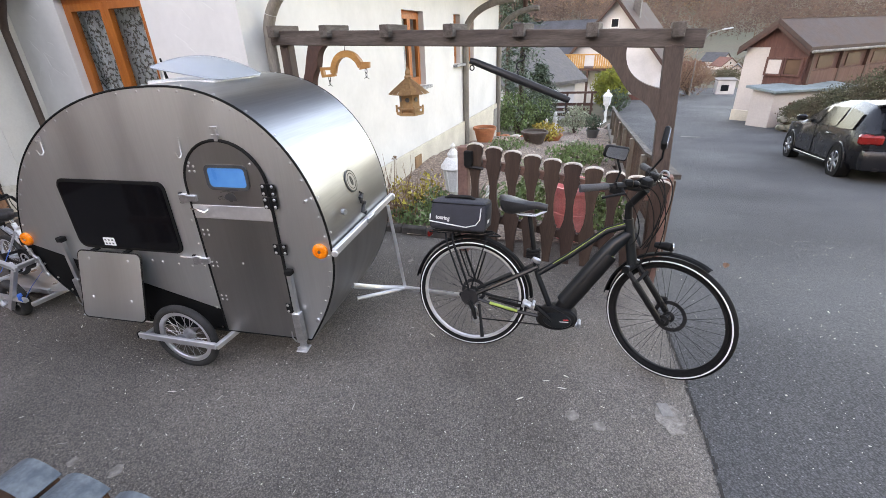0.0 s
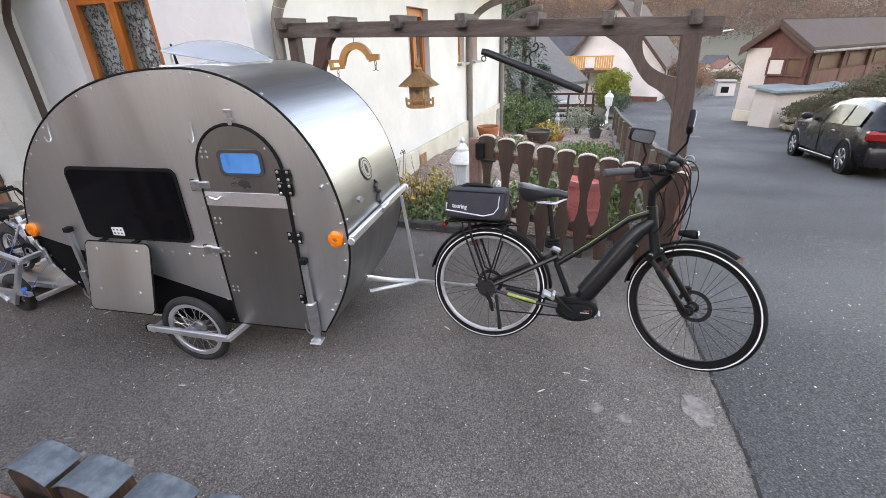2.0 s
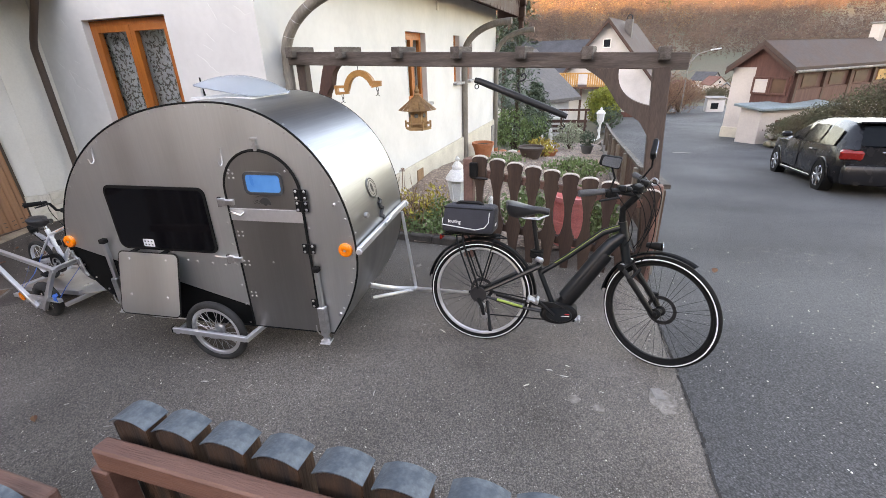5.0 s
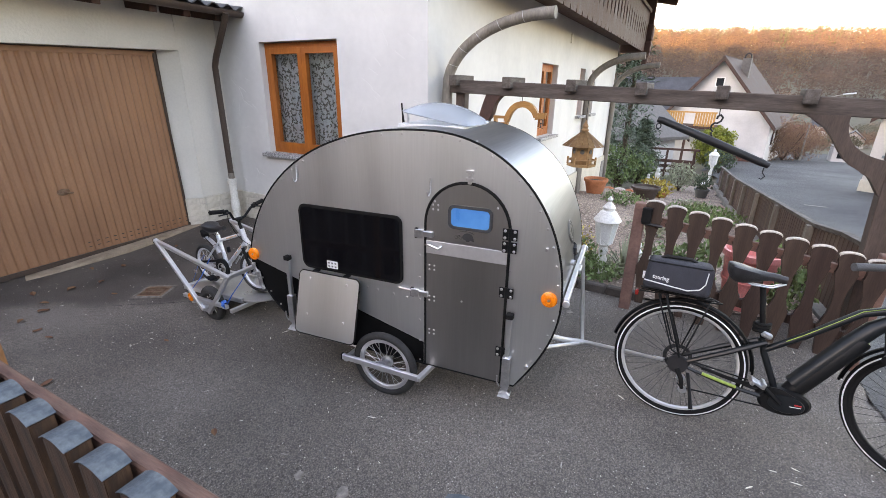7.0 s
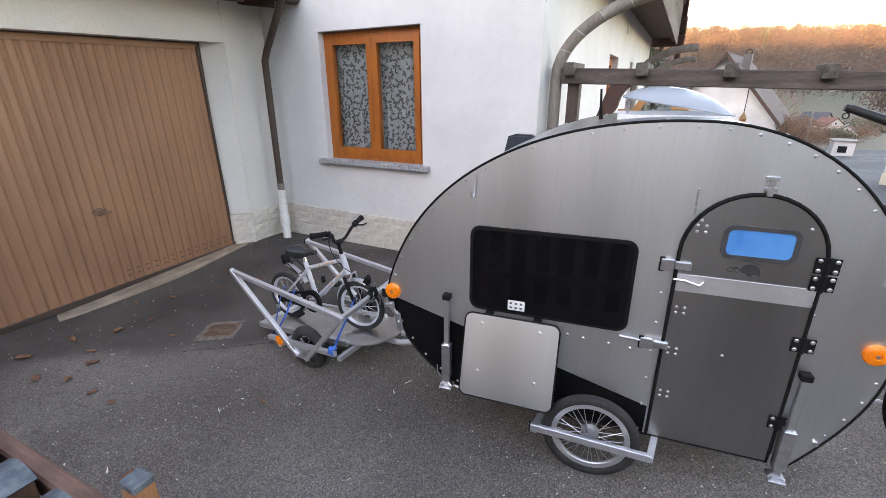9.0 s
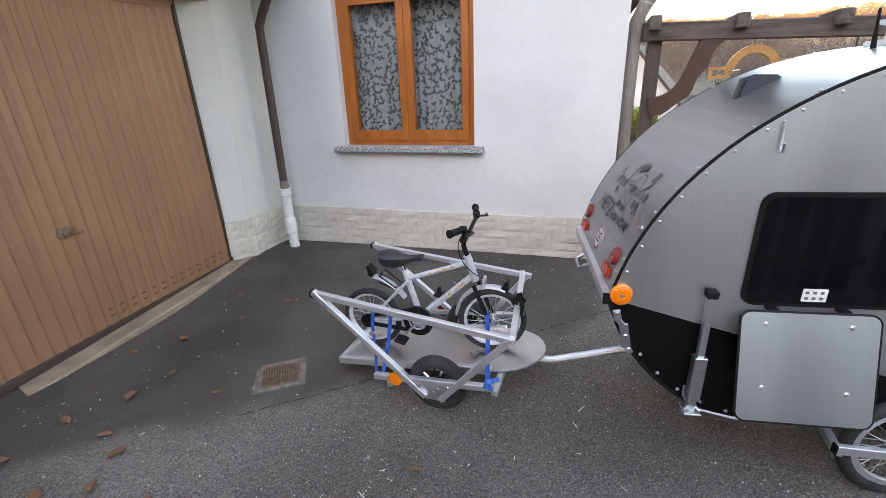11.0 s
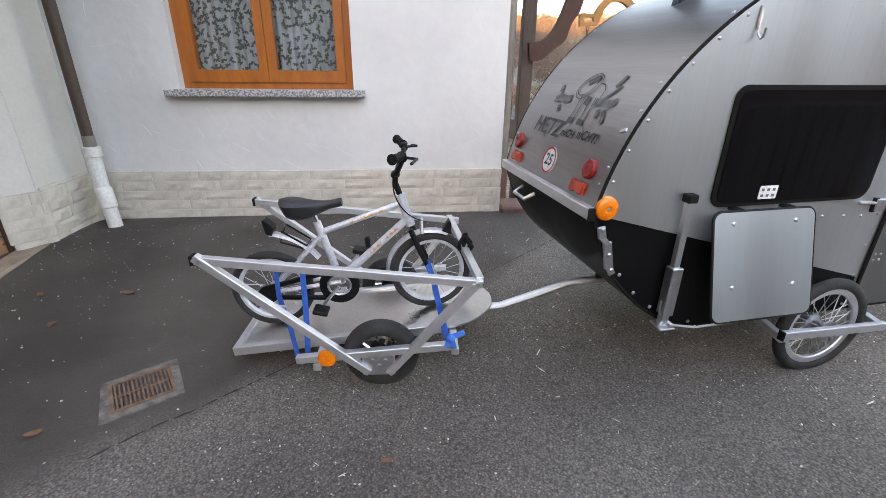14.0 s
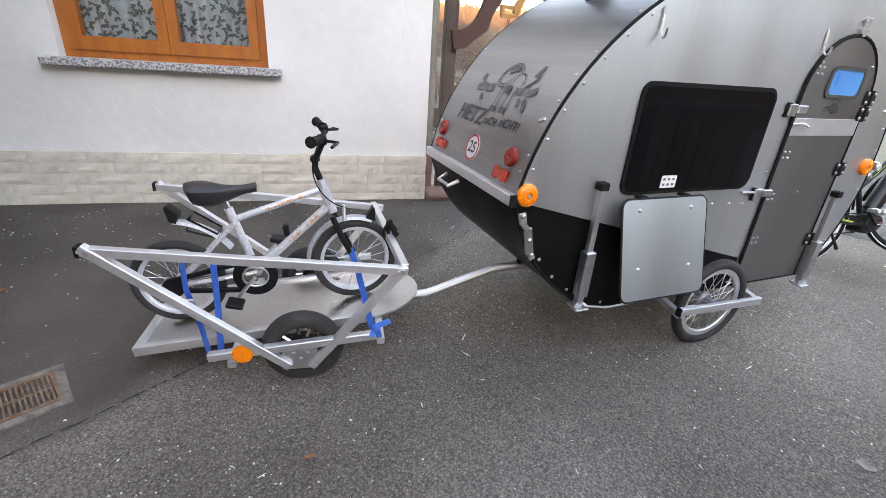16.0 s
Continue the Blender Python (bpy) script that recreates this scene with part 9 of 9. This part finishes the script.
ROOF_RED = mat("faded_red_roof_tile", (0.16, 0.062, 0.043), 0.85, col2=(0.12, 0.05, 0.037), scale=1.5, fine=9, bump=0.3, grain=0.12)
spots = ((17.8, 60.5, 40, ROOF_RED, 0.30), (19.8, 57, -20, ROOF_DARK, 0.28), (22.5, 67, 10, ROOF_RED, 0.34), (26, 78, 40, ROOF_DARK, 0.40), (50, 92, -10, ROOF_BROWN, 0.5), (62, 104, 15, ROOF_DARK, 0.6))
for x, y, a, rm, s in spots:
    tagged(house("village_house", VALLEY @ pose(x, y, ground_z(x, y), 0, 0, a) @ Matrix.Scale(s, 4), 6.5, 8.0, 2.6, 5.4, PALE_WALL, rm, "pale village house in the valley", 0.4, None, ((1.6, 1.6, 0.9, 1.1), (4.6, 1.6, 0.9, 1.1), (3.2, 3.6, 0.7, 0.8))), group="village houses")
wg = thing("white_garage", VALLEY @ pose(14.0, 41.4, -3.25, 0, 0, -12) @ Matrix.Scale(0.66, 4), "small white flat garage at the bend", "garage")
part("wall", box(B(), (0.9, 1.4, 0.95), (1.9, 2.8, 2.1)), FAR_WHITE, wg, smooth=False)
part("roof", box(B(), (0.9, 1.4, 2.05), (2.2, 3.1, 0.12), bevel=0.01), CONCRETE, wg)
part("window", box(B(), (0.8, -0.02, 1.15), (0.8, 0.06, 0.7)), CAR_GLASS, wg, "dark garage window")

sl = thing("street_lamp", VALLEY @ pose(11.2, 38.5, road_z(38)) @ Matrix.Scale(0.86, 4), "grey street lamp with a curved arm", "street lamp")
part("mast", tube(B(), [(0, 0, 0), (0, 0, 3.6), (0.15, 0, 4.3), (0.7, 0, 4.9), (1.6, 0, 5.15)], [0.07, 0.055, 0.05, 0.045, 0.04], 8), CONCRETE, sl)
part("lamp_head", box(B(), (1.95, 0, 5.2), (0.8, 0.22, 0.10), (0, -8, 0), bevel=0.03), ALU_BRIGHT, sl, "pale lamp head")

# ---- trees ----
def spruce(x, y, h, r, seed):
    rs = random.Random(seed)
    ob = thing("spruce", VALLEY @ pose(x, y, ground_z(x, y)), "dark green spruce tree", "tree")
    part("trunk", tube(B(), [(0, 0, -0.2), (0, 0, h * 0.6), (0, 0, h)], [0.12, 0.07, 0.01], 7), BARK, ob)
    bm = B()
    for k in range(84):
        t = (k + rs.random()) / 84
        z = h * (0.08 + 0.9 * t)
        l = r * (1 - t) * rs.uniform(0.75, 1.15) + 0.1
        a = rs.uniform(0, 6.28)
        d = Vector((math.cos(a), math.sin(a), 0))
        for j in range(46):
            u = rs.random() ** 0.7
            c = d * l * u + Vector((rs.gauss(0, 0.10), rs.gauss(0, 0.10), z - 0.25 * l * u * u + rs.gauss(0, 0.05)))
            q = Euler((rs.uniform(-0.7, 0.7), rs.uniform(-0.7, 0.7), a + rs.uniform(-0.9, 0.9))).to_matrix()
            s = rs.uniform(0.06, 0.15)
            bm.faces.new([bm.verts.new(c + q @ Vector(v)) for v in ((-s, 0, 0), (0, -s * 0.22, 0.02), (s, 0, -0.03), (0, s * 0.22, 0.02))])
    part("crown", bm, NEEDLE, ob, smooth=False)


spruce(-0.55, 17.8, 6.5, 1.6, 4)
spruce(0.15, 19.6, 2.6, 0.85, 6)
spruce(-1.3, 21.0, 7.5, 1.7, 9)


def bare_tree(x, y, h, seed, material=TWIG):
    rs = random.Random(seed)
    ob = thing("bare_tree", VALLEY @ pose(x, y, ground_z(x, y)), "leafless brown tree at the roadside", "tree", group="bare trees")
    bm, tw = B(), B()

    def grow(p, d, l, r, depth):
        q = p + d * l
        tube(bm if depth < 2 else tw, [p, (p + q) / 2 + Vector((rs.gauss(0, 0.04), rs.gauss(0, 0.04), 0)) * l, q], [r, r * 0.8, r * 0.6], 5 if depth < 2 else 3)
        if depth < 4:
            for _ in range(3 if depth < 3 else 2):
                nd = (d + Vector((rs.gauss(0, 0.45), rs.gauss(0, 0.45), rs.gauss(0.12, 0.25)))).normalized()
                grow(q, nd, l * rs.uniform(0.6, 0.8), r * 0.55, depth + 1)
    grow(Vector((0, 0, -0.1)), Vector((0, 0, 1)), h * 0.3, h * 0.018, 0)
    part("trunk", bm, BARK, ob)
    part("crown", tw, material, ob, smooth=False)


for k, (x, y, h) in enumerate(((8.5, 41, 5.5), (9.6, 44, 5), (6.9, 46, 6), (12.0, 52, 6), (10.5, 48, 6.5), (14, 55, 6))):
    bare_tree(x, y, h, 30 + k)
for x, y, r, h, m_, lab in ((7.4, 39.0, 1.5, 2.2, NEEDLE, "dark green roadside bush"), (9.0, 38.5, 1.6, 2.7, TWIG, "brown leafless hedge bush at the bend"), (10.3, 39.5, 1.7, 2.9, TWIG, "brown leafless hedge bush at the bend"), (11.8, 41.5, 1.8, 2.5, TWIG, "brown leafless hedge bush at the bend"), (14.6, 50.5, 1.7, 1.7, TWIG, "brown leafless hedge bush below the meadow"), (18.4, 53.5, 1.6, 1.3, HEDGE, "dull green hedge bush below the meadow"), (21.5, 58.0, 2.2, 1.5, TWIG, "brown leafless hedge bush below the meadow"), (27.0, 70.0, 3.0, 2.0, HEDGE, "dull green hedge bush in the meadow"), (32.0, 76.0, 3.2, 2.2, TWIG, "brown hedge bush in the meadow")):
    shrub("roadside_bush", x, y, r, h, 3600, 0.16, m_, lab, "bush", stretch=4.0)

# the wooded hill: many small trees, bare and autumn beeches below, pines along the crest
def forest(name, count, y0, y1, material, size, label, shape, seed, xr=(-120, 190), bits=60, grainy=(0.03, 0.06), trunks=0, gap=0.0, turn=(0.5, 1.5), clearing=None):
    """A wood of many crowns, each a clump of small leaf tufts on a rounded or pointed shape."""
    rs = random.Random(seed)
    verts, faces = [], []
    for _ in range(count):
        y = rs.uniform(y0, y1)
        x = rs.uniform(*xr)
        yy = y + 0.16 * x
        if noise.noise(Vector((x * 0.03, yy * 0.03, seed))) < gap - 0.5:
            continue
        edge = 0.05 * noise.noise(Vector((x * 0.05, yy * 0.05, 4)))
        if clearing and clearing[0] < x / yy + edge < clearing[1] and yy < clearing[2] + 300 * edge:
            continue
        z = ground_z(x, yy)
        h = size * rs.uniform(0.65, 1.3)
        r = h * rs.uniform(0.24, 0.36)
        low = 0.2 if shape == "round" else 0.05
        for k in range(bits):
            u, v = rs.uniform(-0.35, 1), rs.uniform(0, math.tau)
            w = math.sqrt(1 - u * u) * rs.uniform(0.75, 1.05)
            lump = 1 + 0.3 * noise.noise(Vector((math.cos(v) * 2 + x, math.sin(v) * 2 + yy, u * 2)))
            cx, cy, cz = x + r * w * lump * math.cos(v), yy + r * w * lump * math.sin(v), z + h * (low + (1 - low) * (u + 0.35) / 1.35 * lump)
            s = h * rs.uniform(*grainy)
            q = Euler((rs.uniform(*turn), rs.uniform(-0.4, 0.4), rs.uniform(-0.9, 0.9))).to_matrix()
            n = len(verts)
            for p in ((-s, -s * 0.4, 0), (0.3 * s, -s * 0.8, 0), (s, 0.3 * s, 0), (-0.3 * s, s * 0.8, 0)):
                p = q @ Vector(p)
                verts.append((cx + p.x, cy + p.y, cz + p.z))
            faces.append((n, n + 1, n + 2, n + 3))
        for j in range(trunks):
            w, sx, lean = h * rs.uniform(0.006, 0.012), rs.uniform(-1, 1) * h * 0.25, rs.uniform(-0.06, 0.06) * h
            n = len(verts)
            for dx, dz in ((-w, -0.5), (w, -0.5), (w * 0.5 + lean, h * 0.8), (-w * 0.5 + lean, h * 0.8)):
                verts.append((x + sx + dx, yy - 0.2, z + dz))
            faces.append((n, n + 1, n + 2, n + 3))
    me = bpy.data.meshes.new("mesh")
    me.from_pydata(verts, [], faces)
    me.materials.append(material)
    return solo(name, me, None, label, "forest", kind="stuff")


AUTUMN = mat("autumn_beech_leaves", (0.150, 0.082, 0.038), 0.85, col2=(0.100, 0.062, 0.034), scale=0.05, fine=1.0, island=0.28, bump=0)
PINE = mat("pine_crowns", (0.056, 0.078, 0.036), 0.85, col2=(0.10, 0.098, 0.042), scale=0.05, fine=1.0, island=0.28, bump=0)
BARE_WOOD = mat("bare_woodland", (0.104, 0.064, 0.044), 0.95, col2=(0.068, 0.044, 0.034), scale=0.04, fine=1.0, island=0.12, bump=0)
forest("bare_woodland", 3000, 94, 240, BARE_WOOD, 6.5, "bare brown woodland low on the hillside", "round", 1, bits=90, grainy=(0.018, 0.045), trunks=1, turn=(0.7, 1.25), clearing=(0.26, 0.40, 128))
forest("autumn_woodland", 1100, 165, 245, AUTUMN, 6.5, "orange autumn beech wood on the hillside", "round", 2, (-120, 50), bits=90, grainy=(0.016, 0.036), gap=0.35)
forest("autumn_woodland", 450, 190, 240, AUTUMN, 6.0, "orange autumn beech wood near the crest", "round", 5, (30, 190), bits=90, grainy=(0.016, 0.036), gap=0.35)
forest("pine_woodland", 2400, 214, 300, PINE, 7.0, "yellow-green pine wood along the hill crest", "cone", 3, bits=84, grainy=(0.018, 0.040))

# ---- small things on the yard ----
dn_ = thing("yard_drain", pose(-4.70, 2.43, ground_z(-4.70, 2.43) + 0.016, 0, 0, 26) @ Matrix.Diagonal((0.84, 0.94, 1, 1)), "rusty cast-iron drain grate in a worn concrete surround", "drain")
part("surround", ring_prism(B(), [(-0.185, -0.150), (0.160, -0.142), (0.178, 0.150), (-0.158, 0.138)], [(-0.135, -0.11), (0.135, -0.11), (0.135, 0.11), (-0.135, 0.11)], -0.03, 0.003, "xy"), DRAIN_STONE, dn_, "worn concrete surround", smooth=False)
part("grate_frame", ring_prism(B(), [(-0.134, -0.109), (0.134, -0.109), (0.134, 0.109), (-0.134, 0.109)], [(-0.118, -0.093), (0.118, -0.093), (0.118, 0.093), (-0.118, 0.093)], -0.02, 0.006, "xy"), RUST_IRON, dn_, smooth=False)
for k in range(13):
    part("grate_bar", box(B(), (-0.108 + 0.018 * k, 0, -0.004), (0.008, 0.19, 0.016)), RUST_IRON, dn_)
part("grate_bar", box(B(), (0, 0, -0.004), (0.24, 0.012, 0.014)), RUST_IRON, dn_)
part("pit", box(B(), (0, 0, -0.03), (0.25, 0.2, 0.01)), SIGN_INK, dn_)

rs = random.Random(77)
GRAVEL_STONE = mat("reddish_gravel_stone", (0.50, 0.37, 0.30), 0.9, col2=(0.36, 0.265, 0.215), scale=20, island=0.4, bump=0.2)


def scatter(name, count, area, size, material, label, category, thick=0.35, dens=None, slim=1.0):
    bm = B()
    made = 0
    while made < count:
        x, y = rs.uniform(area[0], area[1]), rs.uniform(area[2], area[3])
        if dens and rs.random() > dens(x, y):
            continue
        made += 1
        s = size * rs.choice((0.5, 0.7, 0.8, 1.0, 1.5))
        c = Vector((x, y, ground_z(x, y) + 0.0135 + (0.003 if x > 1.15 else 0)))
        q = Euler((rs.uniform(-0.3, 0.3), rs.uniform(-0.3, 0.3), rs.uniform(0, 6.28))).to_matrix()
        k = rs.randint(4, 6)
        base = [Vector((slim * s * rs.uniform(0.6, 1.1) * math.cos(j * math.tau / k), s * rs.uniform(0.4, 0.8) / slim ** 0.5 * math.sin(j * math.tau / k), 0)) for j in range(k)]
        lo = [bm.verts.new(c + q @ p) for p in base]
        hi = [bm.verts.new(c + q @ (p * 0.6) + Vector((0, 0, s * thick))) for p in base]
        bm.faces.new(hi)
        for j in range(k):
            bm.faces.new((lo[j], lo[(j + 1) % k], hi[(j + 1) % k], hi[j]))
    return solo(name, bm, material, label, category, kind="stuff", smooth=False)


scatter("pale_grit", 3800, (-6.0, 1.05, 0.7, 4.2), 0.0042, CHIP, "pale grit and crumbs scattered on the yard asphalt", "grit", dens=lambda x, y: 0.15 + 0.85 * max(0.0, min(1.0, 0.35 + 1.6 * noise.noise(Vector((x * 0.7, y * 0.9, 2))))))
scatter("straw_bits", 170, (-6.0, 1.0, 0.75, 4.1), 0.0075, CHIP, "pale straw and wood slivers strewn on the yard asphalt", "straw", thick=0.2, slim=3.2, dens=lambda x, y: 0.2 + 0.8 * max(0.0, min(1.0, 0.3 + 1.8 * noise.noise(Vector((x * 0.9, y * 1.1, 7))))))
scatter("gravel_stones", 2600, (-1.6, 3.0, 4.6, 19.0), 0.030, GRAVEL_STONE, "loose reddish gravel stones in the garden bed", "gravel", thick=0.6, dens=lambda x, y: 1.0 if -2.75 + 0.185 * (y - 4.2) < x < fence_x(y) - 0.25 else 0.0)
scatter("road_grit", 1500, (1.15, 4.5, 0.5, 5.5), 0.005, CHIP, "pale grit on the road", "grit")


def leaf(x, y, s, seed):
    r_ = random.Random(seed)
    bm = B()
    n = 7
    rows = []
    for i in range(n):
        t = i / (n - 1)
        w = s * 0.32 * math.sin(math.pi * min(0.98, 0.06 + t * 0.92)) ** 0.8
        rows.append([bm.verts.new(((t - 0.5) * s, k * w, 0.008 + s * 0.14 * (k * k) + 0.10 * s * math.sin(t * 3 + seed))) for k in (-1, 0, 1)])
    for a, b in zip(rows, rows[1:]):
        for k in range(2):
            bm.faces.new((a[k], a[k + 1], b[k + 1], b[k]))
    solo("dry_leaf", bm, LEAF_BROWN, "curled dry brown leaf on the asphalt", "leaf", pose(x, y, ground_z(x, y) + 0.013, 0, 0, r_.uniform(0, 360)), group="dry leaves")


for k, (x, y, s) in enumerate(((-5.09, 1.56, 0.07), (-5.64, 1.61, 0.09), (-5.29, 1.49, 0.07), (-4.81, 1.53, 0.06), (-3.96, 1.15, 0.07), (-5.31, 1.84, 0.06), (-5.42, 2.12, 0.09), (-5.35, 2.35, 0.07), (-5.15, 1.75, 0.08), (-5.55, 2.7, 0.08), (-4.98, 2.23, 0.055), (-5.6, 1.9, 0.07), (-5.75, 2.5, 0.06), (-5.3, 3.0, 0.06), (-4.6, 1.5, 0.05), (-5.05, 3.25, 0.06), (-5.5, 3.3, 0.055), (-3.75, 1.83, 0.04), (1.96, 4.45, 0.09), (-4.2, 3.9, 0.05), (-2.6, 1.25, 0.05))):
    leaf(x, y, s, k)


def stain(x, y, r, seed, material, label, stretch_=1.0):
    r_ = random.Random(seed)
    bm = B()
    n = 18
    pts = [(r * stretch_ * r_.uniform(0.65, 1.1) * math.cos(k * math.tau / n), r * r_.uniform(0.55, 1.0) * math.sin(k * math.tau / n)) for k in range(n)]
    prism(bm, pts, -0.004, 0.0035, "xy")
    solo("asphalt_patch", bm, material, label, "patch", pose(x, y, ground_z(x, y) + 0.0125, 0, 0, r_.uniform(0, 360)), kind="structure", smooth=False)


for k, (x, y, r) in enumerate(((-1.978, 1.205, 0.03), (-1.875, 1.055, 0.03), (-1.717, 1.204, 0.04), (-1.70, 1.02, 0.035), (0.391, 1.95, 0.04), (0.521, 1.90, 0.038), (-0.95, 3.55, 0.035), (0.70, 2.0, 0.014))):
    stain(x, y, r, 50 + k, PATCH, "pale flattened lump pressed on the asphalt")
pl = thing("survey_plate", pose(0.872, 2.045, ground_z(0.87, 2.04) + 0.014, 0, 0, 12), "small pale metal cover set in a concrete patch", "cover")
bm = B()
r_ = random.Random(5)
prism(bm, [(0.075 * r_.uniform(0.7, 1.2) * math.cos(k * math.tau / 14), -0.04 + 0.12 * r_.uniform(0.7, 1.1) * math.sin(k * math.tau / 14)) for k in range(14)], -0.01, 0.003, "xy")
part("concrete_patch", bm, PATCH, pl, "rough concrete patch", smooth=False)
part("cover", box(B(), (0.0, 0.03, 0.004), (0.06, 0.09, 0.008), (4, 0, 0), bevel=0.003), CONCRETE, pl, "pale metal cover")
# rough seam between yard and road
bm = B()
for k in range(150):
    y = -1.5 + 0.036 * k
    x = 1.0 + 0.05 * (y - 1.66) + 0.02 * noise.noise(Vector((y * 3, 0, 0))) + 0.012 * noise.noise(Vector((y * 14, 7, 0)))
    z = ground_z(x, y) + 0.0165
    w = 0.006 + 0.008 * noise.noise(Vector((y * 9, 4, 0)))
    if k % 17 != 3:
        bm.faces.new([bm.verts.new(p) for p in ((x - w, y, z), (x + w, y, z), (x + w + 0.004, y + 0.036, z), (x - w, y + 0.036, z))])
solo("asphalt_seam", bm, CRACK, "dark broken tar seam between yard and road", "seam", kind="structure", smooth=False)
solo("road_mark", box(B(), (0, 0, 0), (0.55, 0.09, 0.004)), CONCRETE, "faint worn white mark on the road", "road mark", pose(4.88, 16.4, road_z(16.4) + 0.022, 0, 0, -10), kind="structure")

# split stones last: plinth courses
stones(plinth, pose(0.0, -0.012, 0.085), 3.12, 0.375, 3)
stones(pier, pose(G_FACE + 0.01, -0.522, 0.06, 0, 0, 90), 0.512, 0.385, 4)
stones(pier, pose(G_DOOR + 0.005, -0.685, 0.06, 0, 0, 46), 0.240, 0.385, 6)
